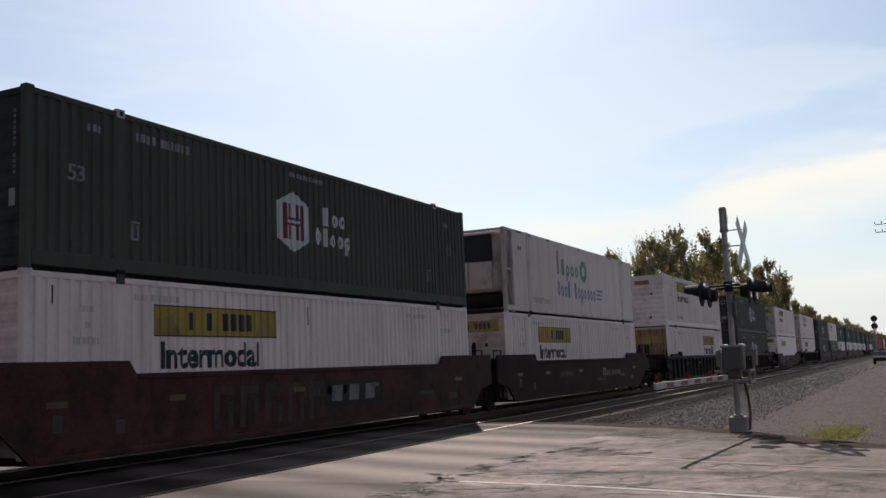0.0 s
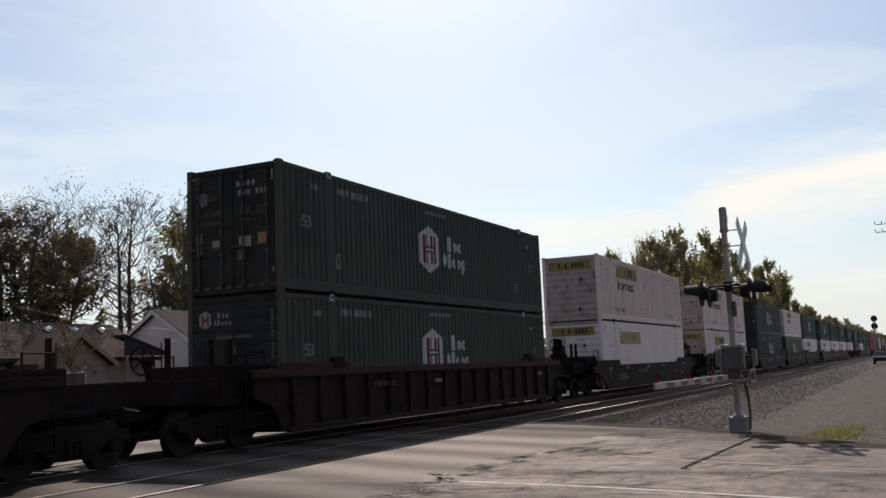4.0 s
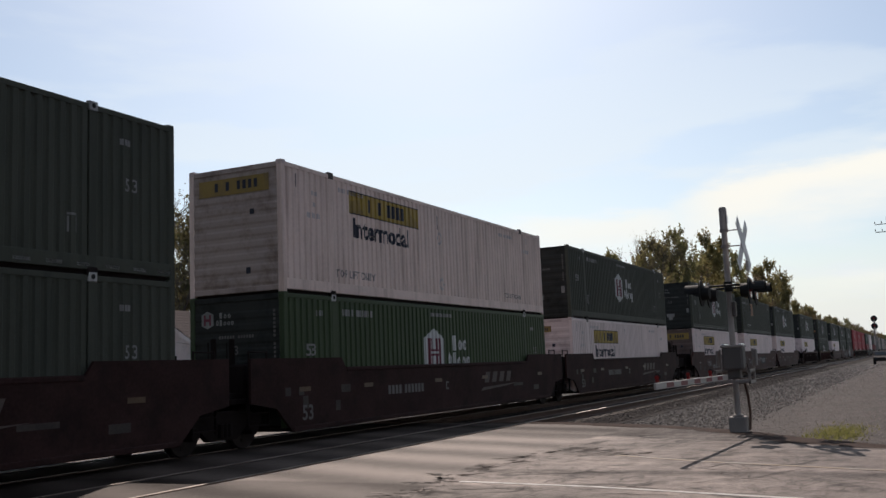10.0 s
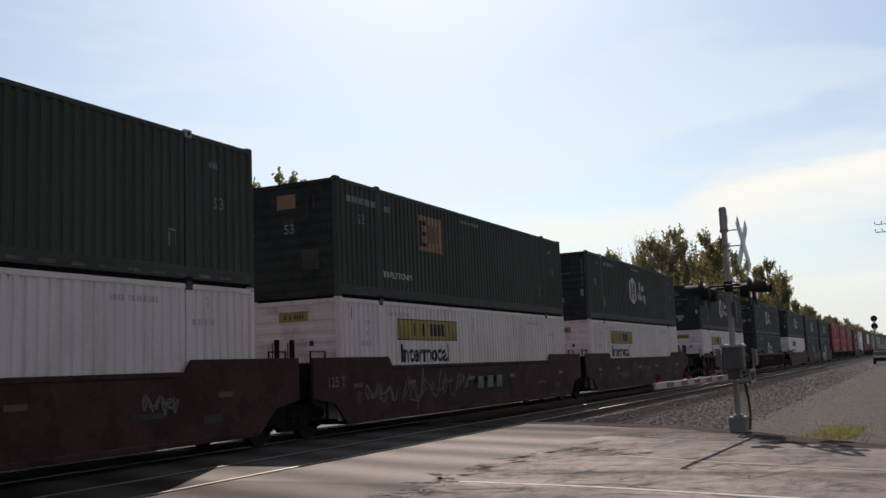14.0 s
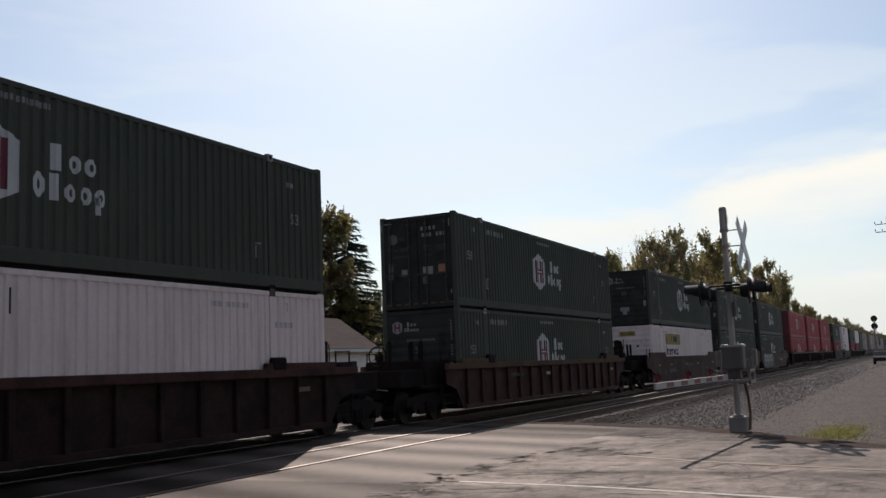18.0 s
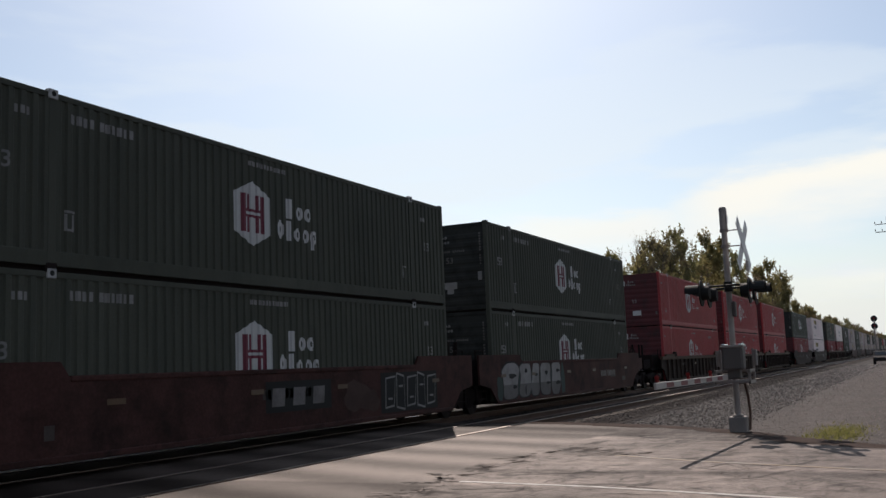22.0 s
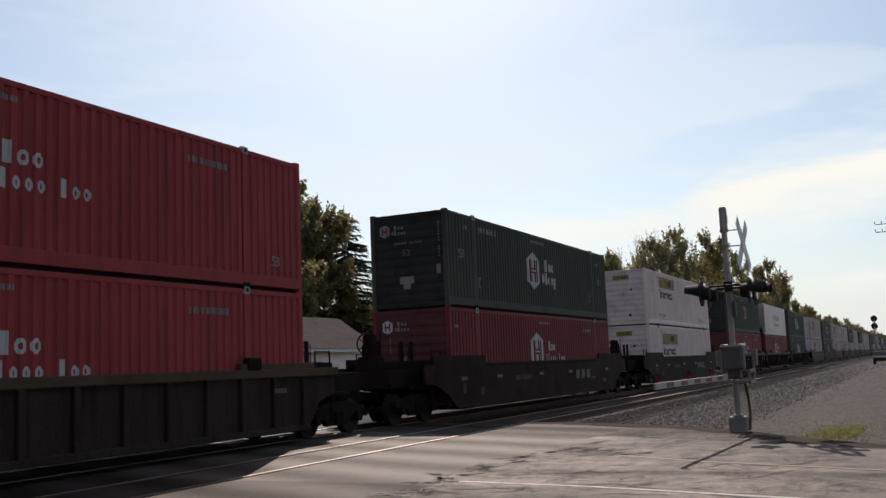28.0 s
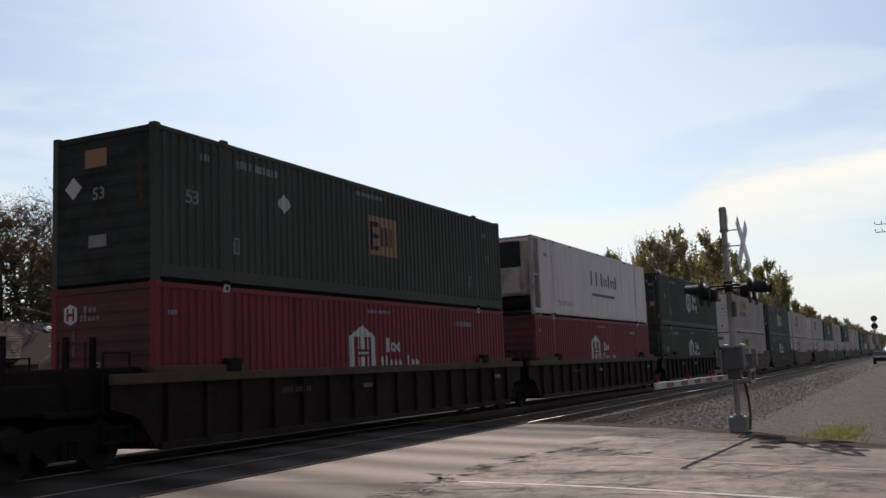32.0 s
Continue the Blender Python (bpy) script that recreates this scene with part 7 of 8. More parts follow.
g = Geo()
for i in range(2100):
    u, v = rng.gauss(0, 1.0), rng.gauss(0, 0.26)
    if rng.random() < 0.55 and math.sin(3.1 * u + 1) * math.cos(9 * v) < 0:
        continue
    x, y = 20.3 + u, 1.5 + v
    h = rng.uniform(0.02, 0.08)
    a = rng.random() * 6.28
    dx, dy = 0.011 * math.cos(a), 0.011 * math.sin(a)
    lx, ly = rng.uniform(-0.06, 0.06), rng.uniform(-0.06, 0.06)
    g.add([(x - dx, y - dy, -0.1), (x + dx, y + dy, -0.1), (x + lx, y + ly, -0.09 + h)], [(0, 1, 2)])
for i in range(420):
    x = rng.uniform(17.5, 30)
    y = rng.uniform(-1.5, 1.2)
    if on_road(x, y):
        continue
    h = rng.uniform(0.02, 0.07)
    g.add([(x - 0.012, y, -0.1), (x + 0.012, y, -0.1), (x + rng.uniform(-.04, .04), y + rng.uniform(-.04, .04), -0.09 + h)], [(0, 1, 2)])
solid("grass_tufts", g, M["grass"], "patch of yellow-green grass in the gravel", "grass", kind="stuff", fix=False)


# ---------------------------------------------------------------- crossing signal
def crossing_signal():
    root = thing("crossing_signal", "aluminium railway crossing signal with crossbuck, flashers and lowered gate", "crossing signal", pose(19.6, 3.23, -0.06))
    al = M["aluminium"]
    part("base", Geo().box(-0.165, -0.165, 0.0, 0.165, 0.165, 0.36, 0.02).box(-0.10, -0.10, 0.35, 0.10, 0.10, 0.40, 0.02), M["galvanised"], root, "flared metal mast base")
    part("mast", Geo().tube((0, 0, 0.35), (0, 0, 4.25), 0.057, n=16), al, root, smooth=False)
    part("top_bell", Geo().tube((0, 0, 4.08), (0, 0, 4.50), 0.076, n=14).tube((0, 0, 4.49), (0, 0, 4.53), 0.074, 0.06, n=14), al, root, "tall aluminium bell cap")
    part("cap_label", Geo().box(-0.07, -0.086, 4.2, 0.02, -0.074, 4.36), M["sign_white"], root)
    for z in (4.05, 3.73):
        part("bracket", Geo().tube((0, 0, z), (0, -0.345, z), 0.012, n=6).tube((0, 0, z - 0.03), (0, 0, z + 0.03), 0.085, n=12), M["galvanised"], root)
    for s in (-1, 1):
        c, d, hw = math.cos(radians(45) * s), math.sin(radians(45) * s), 0.125
        pts = [(0.64 * c - hw * d, 0.64 * d + hw * c), (-0.64 * c - hw * d, -0.64 * d + hw * c), (-0.64 * c + hw * d, -0.64 * d - hw * c), (0.64 * c + hw * d, 0.64 * d - hw * c)]
        part("crossbuck_blade", Geo().plate(pts, 0.01 * s, 0.008 + 0.01 * s), M["sign_white"], root, "white crossbuck blade", at=pose(0, -0.35, 3.74, 0, 0, -4))
    part("lower_sign", Geo().box(-0.16, -0.40, 3.20, 0.16, -0.39, 3.42, 0.004), M["galvanised"], root)
    cross = Geo().tube((-0.42, 0, 2.92), (0.42, 0, 2.92), 0.03, n=8).tube((0, 0, 2.82), (0, 0, 3.02), 0.085, n=12)
    for s in (-1, 1):
        cross.tube((0.4 * s, -0.40, 2.92), (0.4 * s, 0.45, 2.92), 0.022, n=8)
    part("light_arm", cross, M["black"], root, "black lamp crossarm")
    for sx in (-1, 1):
        for sy in (-1, 1):
            x, y = 0.40 * sx, 0.30 * sy
            head = part("flasher", Geo().tube((x, y, 2.80), (x, y + 0.16 * sy, 2.80), 0.13, 0.15, n=16).tube((x, y + 0.15 * sy, 2.80), (x, y + 0.17 * sy, 2.80), 0.26, n=24), M["black"], root, "black flasher with round backplate")
            hood = Geo()
            n = 10
            ring0 = [(x + 0.17 * math.cos(math.pi * i / (n - 1)), 2.80 + 0.17 * math.sin(math.pi * i / (n - 1))) for i in range(n)]
            vs = [(p, y + 0.16 * sy, q) for p, q in ring0] + [(x + (p - x) * 1.05, y + 0.46 * sy, q + 0.0) for p, q in ring0]
            vs += [(x + (p - x) * 0.93, y + 0.16 * sy, 2.8 + (q - 2.8) * 0.93) for p, q in ring0] + [(x + (p - x) * 0.98, y + 0.46 * sy, 2.8 + (q - 2.8) * 0.94) for p, q in ring0]
            fs = [(i, i + 1, n + i + 1, n + i) for i in range(n - 1)] + [(2 * n + i, 3 * n + i, 3 * n + i + 1, 2 * n + i + 1) for i in range(n - 1)] + [(n + i, n + i + 1, 3 * n + i + 1, 3 * n + i) for i in range(n - 1)]
            hood.add(vs, fs)
            part("hood", hood, M["black"], head)
            part("lens", Geo().tube((x, y + 0.17 * sy, 2.80), (x, y + 0.185 * sy, 2.80), 0.15, n=20), M["lens_red"], head)
    gal = M["galvanised"]
    box = part("gate_mechanism", Geo().box(-0.19, -0.20, 1.27, 0.21, 0.20, 1.72, 0.04), M["mechanism"], root, "grey gate mechanism housing")
    part("cover", Geo().box(-0.21, -0.22, 1.71, 0.23, 0.22, 1.76, 0.02), al, box)
    # Polished plates added to give the glints on the housing's top edges.
    for y in (-0.19, 0.13):
        part("hinge", Geo().box(-0.19, y, 1.757, 0.2, y + 0.06, 1.785, 0.01), M["polished"], box, "bright polished edge plate")
    part("support", Geo().box(-0.12, -0.12, 1.10, 0.12, 0.12, 1.28, 0.02), M["mechanism"], box)
    for y in (-0.32, 0.32):
        arms = Geo().box(-0.34, y - 0.02, 1.22, 0.36, y + 0.02, 1.28, 0.008).box(-0.34, y - 0.02, 1.00, 0.36, y + 0.02, 1.06, 0.008)
        arms.box(0.30, y - 0.02, 1.0, 0.36, y + 0.02, 1.68, 0.008).box(-0.34, y - 0.02, 1.0, -0.28, y + 0.02, 1.28, 0.008)
        part("counterweight_arm", arms, gal, root, "galvanised counterweight frame")
    for x, z in ((0.31, 1.02), (0.31, 1.22), (-0.33, 1.02)):
        part("cross_bar", Geo().box(x, -0.34, z, x + 0.05, 0.34, z + 0.05, 0.008), gal, root)
    for y in (-0.37, 0.37):
        part("counterweight", Geo().box(0.27, y - 0.03, 1.34, 0.38, y + 0.03, 1.66, 0.015), gal, root)
    part("junction_box", Geo().box(-0.09, -0.12, 2.32, 0.09, -0.05, 2.62, 0.02), M["mechanism"], root, "small dark mast box")
    part("conduit", Geo().path([(0.05, -0.20, 0.1), (0.08, -0.22, 0.45), (0.06, -0.2, 0.8), (0.05, -0.16, 1.0)], 0.025), M["rail_web"], root, "rusty flexible conduit")
    # the arm lies across the road, a little towards the tracks
    tip, hub = Vector((-5.3, 0.30, 1.14)), Vector((-0.35, 0.10, 1.14))
    d = (tip - hub)
    long = d.length
    arm = part("gate_arm", Geo().box(0, -0.02, -0.05, long, 0.02, 0.05, 0.008), M["arm_white"], root, "white gate arm with red bands", at=Matrix.Translation(hub) @ pose(0, 0, 0, 0, 0, math.degrees(math.atan2(d.y, d.x))))
    for i in range(5):
        x = long - 0.78 - 0.87 * i
        part("red_band", Geo().box(x - 0.21, -0.023, -0.036, x + 0.21, 0.023, 0.036, 0.004), M["arm_red"], arm)
    for x in (long - 0.15, long - 2.0, long - 3.6):
        lamp = part("arm_lamp", Geo().tube((x, 0, 0.055), (x, 0, 0.10), 0.03, n=10).tube((x - 0.02, 0, 0.13), (x + 0.03, 0, 0.13), 0.032, n=12), M["lens_red"], arm, "small red gate lamp")
        part("lamp_shade", Geo().tube((x - 0.05, 0, 0.14), (x - 0.03, 0, 0.14), 0.05, n=12), M["black"], lamp)
    return root


crossing_signal()

# ---------------------------------------------------------------- far signal, pole and car
sig = thing("railway_signal", "dark two-headed railway signal on a post beside the tracks", "railway signal", pose(140, 4.55, -0.1))
part("post", Geo().tube((0, 0, 0), (0, 0, 5.9), 0.09, n=10), M["galvanised"], sig)
for z in (5.75, 4.75):
    head = part("signal_head", Geo().tube((-0.02, 0, z), (0.05, 0, z), 0.42, n=24).tube((-0.25, 0, z + 0.05), (-0.02, 0, z + 0.05), 0.2, n=12), M["black"], sig, "round black signal head")
    part("lens", Geo().tube((-0.27, 0, z + 0.05), (-0.26, 0, z + 0.05), 0.12, n=12), M["lens_red"], head)
part("ladder", Geo().tube((0.3, -0.2, 0), (0.15, -0.2, 5.6), 0.025, n=6).tube((0.3, 0.2, 0), (0.15, 0.2, 5.6), 0.025, n=6), M["galvanised"], sig)

pole = thing("utility_pole", "tall wooden utility pole with crossarms", "utility pole", pose(100, 1.27, -0.1))
part("shaft", Geo().tube((0, 0, 0), (0, 0, 14.2), 0.12, 0.075, n=12), M["galvanised"], pole)
for z in (13.5, 12.75):
    arm = part("crossarm", Geo().box(-0.04, -1.1, z, 0.04, 1.1, z + 0.07, 0.01), M["galvanised"], pole)
    for y in (-1.1, -0.5, 0.5, 1.1):
        part("insulator", Geo().tube((0, y, z + 0.12), (0, y, z + 0.34), 0.05, 0.035, n=8), M["galvanised"], arm)


def car():
    root = thing("parked_car", "dark car with one lit headlight on the gravel lane", "car", pose(118, 3.35, -0.1, 0, 0, 180))
    g = Geo()
    prof = [(-2.1, 0.35), (2.1, 0.35), (2.15, 0.75), (1.2, 0.95), (0.6, 1.42), (-1.3, 1.45), (-2.1, 1.0)]
    g.plate(prof, -0.85, 0.85)
    body = part("body", g, M["car_paint"], root)
    part("windscreen", Geo().add([(1.17, -0.7, 0.99), (1.17, 0.7, 0.99), (0.66, 0.62, 1.38), (0.66, -0.62, 1.38)], [(0, 1, 2, 3)]), M["glass"], root)
    for x in (-1.35, 1.35):
        for y in (-0.8, 0.8):
            part("wheel", Geo().tube((x, y - 0.1, 0.32), (x, y + 0.1, 0.32), 0.32, n=18), M["seal"], root)
    for y, mat in ((-0.6, M["glass"]), (0.6, M["headlight"])):
        part("headlight", Geo().tube((2.12, y, 0.68), (2.19, y, 0.68), 0.13, n=12), mat, body)


M["headlight"] = glowing("lit_headlight", (1.0, 0.97, 0.9), 12.0)
car()


# ---------------------------------------------------------------- houses beyond the tracks
def gable_roof(x0, x1, y0, y1, z0, z1, over=0.35, thick=0.16):
    ym = (y0 + y1) / 2
    k = (z1 - z0) / (ym - y0)
    ya, yb, za = y0 - over, y1 + over, z0 - over * k
    prof = [(ya, za), (ym, z1), (yb, za), (yb, za + thick), (ym, z1 + thick), (ya, za + thick)]
    return Geo().cross(prof, x0 - over, x1 + over)


def window(parent, x, y, z, w, h, axis="y"):
    g = Geo()
    if axis == "y":
        f = part("window_frame", g.box(x, y - 0.06, z, x + w, y, z + h, 0.02), M["trim"], parent)
        part("pane", Geo().box(x + 0.07, y - 0.075, z + 0.07, x + w - 0.07, y - 0.062, z + h - 0.07), M["glass"], f)
        part("glazing_bar", Geo().box(x + 0.07, y - 0.085, z + h / 2 - 0.02, x + w - 0.07, y - 0.074, z + h / 2 + 0.02), M["trim"], f)
    else:
        f = part("window_frame", g.box(x - 0.06, y, z, x, y + w, z + h, 0.02), M["trim"], parent)
        part("pane", Geo().box(x - 0.075, y + 0.07, z + 0.07, x - 0.062, y + w - 0.07, z + h - 0.07), M["glass"], f)


def boards(parent, x0, x1, y, z0, z1, mat, step=0.2):
    """Lapped siding boards on a wall that faces the tracks."""
    n = int((z1 - z0) / step)
    me = Geo().add([(x0, y, 0), (x1, y, 0), (x1, y - 0.025, 0), (x0, y - 0.025, 0), (x0, y, step), (x1, y, step)], [(3, 2, 5, 4), (0, 1, 2, 3), (0, 3, 4), (1, 5, 2)]).mesh("siding_board", mat)
    for i in range(n):
        part("siding_board", me, mat, parent, at=pose(0, 0, z0 + i * step))


def shingles(parent, x0, x1, ya, za, yb, zb, mat):
    """Courses of shingles up one roof slope."""
    n = 14
    for i in range(n):
        t0, t1 = i / n, (i + 1.12) / n
        t1 = min(t1, 1.0)
        g = Geo()
        g.add([(x0, ya + (yb - ya) * t0, za + (zb - za) * t0 + 0.022), (x1, ya + (yb - ya) * t0, za + (zb - za) * t0 + 0.022),
               (x1, ya + (yb - ya) * t1, za + (zb - za) * t1 + 0.012), (x0, ya + (yb - ya) * t1, za + (zb - za) * t1 + 0.012),
               (x0, ya + (yb - ya) * t0, za + (zb - za) * t0), (x1, ya + (yb - ya) * t0, za + (zb - za) * t0)], [(0, 1, 2, 3), (4, 5, 1, 0)])
        part("shingle_course", g, mat, parent)


def white_house():
    root = thing("house", "low off-white house with a pale shingle roof", "house", pose(0, 0, -0.15))
    x0, x1, y0, y1, z0, z1 = 38.9, 56.5, 33.0, 39.0, 3.15, 5.15
    walls = Geo().cross([(y0, 0), (y1, 0), (y1, z0), ((y0 + y1) / 2, z1 - 0.05), (y0, z0)], x0, x1)
    wall = part("wall", walls, M["siding"], root)
    boards(wall, x0, x1, y0 - 0.003, 0.3, 3.1, M["siding"])
    roof = part("roof", gable_roof(x0, x1, y0, y1, z0, z1), M["shingle"], root)
    k = (z1 - z0) / 3.0
    shingles(roof, x0 - 0.33, x1 + 0.33, y0 - 0.34, z0 - 0.34 * k + 0.16, 36.0, z1 + 0.16, M["shingle"])
    part("vent_pipe", Geo().tube((43.6, 35.2, 4.4), (43.6, 35.2, 5.25), 0.035, n=8), M["galvanised"], roof)
    part("fascia", Geo().box(x0 - 0.38, y0 - 0.40, z0 - 0.34 * k - 0.06, x1 + 0.38, y0 - 0.36, z0 - 0.34 * k + 0.14, 0.01), M["trim"], roof)
    rake = Geo()
    for s in (-1, 1):
        rake.add([(x0 - 0.37, 36.0, z1 + 0.14), (x0 - 0.37, 36.0, z1 - 0.10), (x0 - 0.37, 36.0 + s * 3.35, z0 - 0.34 * k - 0.08), (x0 - 0.37, 36.0 + s * 3.35, z0 - 0.34 * k + 0.16)], [(0, 1, 2, 3)])
    part("rake_board", rake, M["siding"], roof)
    for x, w, h in ((48.6, 1.4, 1.2), (53.0, 1.1, 1.2)):
        window(wall, x, y0 - 0.03, 1.15, w, h)
    door = part("door", Geo().box(51.0, y0 - 0.07, 0.1, 51.95, y0 - 0.02, 2.15, 0.01), M["trim"], wall)
    part("knob", Geo().tube((51.85, y0 - 0.12, 1.1), (51.85, y0 - 0.07, 1.1), 0.03, n=8), M["galvanised"], door)
    dish = part("satellite_dish", Geo().tube((38.95, y0 - 0.58, 3.58), (38.90, y0 - 0.66, 3.66), 0.10, 0.41, n=20).tube((38.90, y0 - 0.66, 3.66), (38.87, y0 - 0.70, 3.70), 0.41, 0.40, n=20), M["black"], root, "dark round satellite dish")
    part("dish_post", Geo().tube((38.9, y0 - 0.6, 0.0), (38.9, y0 - 0.6, 3.6), 0.07, n=8), M["galvanised"], dish)


def brown_house():
    root = thing("house", "low tan house with a brown shingle roof and front gable", "house", pose(0, 0, -0.15))
    x0, x1, y0, y1, z0, z1 = 24.0, 36.3, 34.0, 40.0, 2.75, 4.35
    wall = part("wall", Geo().cross([(y0, 0), (y1, 0), (y1, z0), ((y0 + y1) / 2, z1 - 0.05), (y0, z0)], x0, x1), M["siding_tan"], root)
    boards(wall, x0, x1, y0 - 0.003, 0.3, 2.6, M["siding_tan"])
    roof = part("roof", gable_roof(x0, x1, y0, y1, z0, z1), M["shingle_brown"], root)
    k = (z1 - z0) / 3.0
    shingles(roof, x0 - 0.33, x1 + 0.33, y0 - 0.34, z0 - 0.34 * k + 0.16, 37.0, z1 + 0.16, M["shingle_brown"])
    mid = 30.05
    gable = part("front_gable", Geo().plate([(mid - 1.9, 0), (mid + 1.9, 0), (mid + 1.9, 2.42), (mid, 3.60), (mid - 1.9, 2.42)], 32.4, 34.2), M["siding_tan"], root)
    cap, rakes = Geo(), Geo()
    for s in (-1, 1):
        e = mid + s * 2.2
        cap.add([(mid, 32.1, 3.82), (mid, 35.4, 3.82), (e, 35.4, 2.46), (e, 32.1, 2.46), (mid, 32.1, 3.70), (mid, 35.4, 3.70), (e, 35.4, 2.34), (e, 32.1, 2.34)],
                [(0, 1, 2, 3), (4, 5, 6, 7), (0, 3, 7, 4), (2, 3, 7, 6), (1, 2, 6, 5)])
        rakes.add([(mid, 32.09, 3.81), (mid, 32.09, 3.58), (e, 32.09, 2.22), (e, 32.09, 2.45), (mid, 32.06, 3.81), (mid, 32.06, 3.58), (e, 32.06, 2.22), (e, 32.06, 2.45)],
                  [(4, 5, 6, 7), (0, 4, 7, 3), (1, 2, 6, 5), (3, 7, 6, 2)])
    part("gable_roof", cap, M["shingle_brown"], gable)
    part("rake_board", rakes, M["siding_tan"], gable)
    window(gable, mid - 0.95, 32.4, 0.9, 1.5, 1.2)
    window(wall, 25.2, y0 - 0.03, 1.0, 1.6, 1.2)
    for x in (31.9, 33.5, 35.2):
        part("roof_vent", Geo().tube((x, 36.2, 3.9), (x, 36.2, 4.16), 0.10, n=10).tube((x, 36.2, 4.16), (x, 36.2, 4.24), 0.2, 0.19, n=14).tube((x, 36.2, 4.24), (x, 36.2, 4.30), 0.19, 0.06, n=14), M["polished"], roof, "shiny metal roof vent")
    shed = thing("carport", "open carport with a dark shingle roof beside the house", "carport", pose(0, 0, -0.15))
    part("roof", Geo().add([(33.4, 32.8, 3.76), (33.4, 33.6, 3.76), (36.35, 33.6, 2.92), (36.35, 32.8, 2.92), (33.4, 32.8, 3.66), (33.4, 33.6, 3.66), (36.35, 33.6, 2.82), (36.35, 32.8, 2.82)],
                           [(0, 1, 2, 3), (4, 5, 6, 7), (0, 3, 7, 4), (2, 3, 7, 6), (1, 2, 6, 5), (0, 1, 5, 4)]), M["shingle_dark"], shed)
    # A dark board stands for the shade under the carport's gable.
    part("gable_board", Geo().plate([(33.42, 2.78), (36.33, 2.78), (36.33, 2.83), (33.42, 3.67)], 32.86, 32.92), M["shingle_dark"], shed)
    for x in (33.5, 34.9, 36.2):
        part("post", Geo().box(x, 32.84, 0, x + 0.1, 32.94, 2.80, 0.01), M["siding_tan"], shed)


white_house()
brown_house()


# ---------------------------------------------------------------- trees
def bough(g, tips, rnd, p, d, length, r, depth, spread, droop=0.0):
    segs = 3
    for s in range(segs):
        q = p + d * (length / segs)
        r2 = max(r * (0.86 if s < segs - 1 else 0.72), 0.013)
        g.tube(p, q, r, r2, 6 if r > 0.05 else 4, caps=False)
        p, r = q, r2
        d = (d + Vector((rnd.uniform(-1, 1), rnd.uniform(-1, 1), rnd.uniform(-0.5, 0.8) - droop)) * 0.13).normalized()
        if depth <= 1:
            tips.append((p.copy(), d.copy()))
    if depth == 0:
        return
    for k in range(rnd.randint(2, 4)):
        side = Vector((rnd.uniform(-1, 1), rnd.uniform(-1, 1), rnd.uniform(-0.25, 0.9)))
        nd = (d * (1 - spread) + side.normalized() * spread).normalized()
        bough(g, tips, rnd, p, nd, length * rnd.uniform(0.6, 0.82), r * rnd.uniform(0.6, 0.8), depth - 1, spread, droop)


def leaves(g, rnd, tips, per, size, scatter):
    """Leaves in loose sprays along the last shoots."""
    for p, d in tips:
        for k in range(per):
            off = Vector([max(-1.7, min(1.7, rnd.gauss(0, 1))) * scatter * w for w in (1, 1, 0.8)])
            if d is None:
                c = p + off
            else:
                along = rnd.uniform(-0.35, 1.0)
                c = p + off * (1 - 0.6 * max(0, along)) + (d + Vector((0, 0, 0.8))).normalized() * along
            a = Vector((rnd.uniform(-1, 1), rnd.uniform(-1, 1), rnd.uniform(-1, 1))).normalized()
            b = a.orthogonal().normalized()
            s = size * rnd.uniform(0.6, 1.4)
            g.add([c - a * s, c + b * s * 0.62 - a * 0.2 * s, c + a * s, c - b * s * 0.62 - a * 0.2 * s], [(0, 1, 2, 3)])


def broadleaf(seed, height, leaf, per, size, scatter, label, depth=4, spread=0.5, clear=0.1, stems=1):
    rnd = random.Random(seed)
    root = thing("tree", label, "tree")
    g, tips = Geo(), []
    for s in range(stems):
        p = Vector((rnd.uniform(-0.3, 0.3) * (s > 0), rnd.uniform(-0.3, 0.3) * (s > 0), -0.3))
        d = Vector((rnd.uniform(-0.08, 0.08) * (1 + s), rnd.uniform(-0.08, 0.08) * (1 + s), 1)).normalized()
        r = height * 0.018
        steps = 7
        for k in range(steps):
            q = p + d * (height * 0.86 / steps)
            g.tube(p, q, r, r * 0.85, 8, caps=False)
            p, r = q, r * 0.85
            d = (d + Vector((rnd.uniform(-1, 1), rnd.uniform(-1, 1), 0.5)) * 0.07).normalized()
            if k / steps >= clear:
                for b in range(rnd.randint(2, 3)):
                    a = rnd.uniform(0, 6.283)
                    out = Vector((math.cos(a), math.sin(a), rnd.uniform(0.25, 0.9))).normalized()
                    bough(g, tips, rnd, p.copy(), out, height * rnd.uniform(0.13, 0.21) * (1.15 - 0.5 * k / steps), r * 0.55, depth - 2, spread)
        bough(g, tips, rnd, p.copy(), d, height * 0.1, r, depth - 2, spread)
    top = max(t[0].z for t in tips)
    for i, v in enumerate(g.v):
        g.v[i] = (v[0], v[1], v[2] * height / top)
    tips = [(Vector((t.x, t.y, t.z * height / top)), d) for t, d in tips]
    part("trunk", g, M["bark"], root)
    if per:
        c = Geo()
        leaves(c, rnd, tips, per, size, scatter)
        me = c.mesh("crown", M[leaf], fix=False)
        part("crown", me, M[leaf], root)
    return root


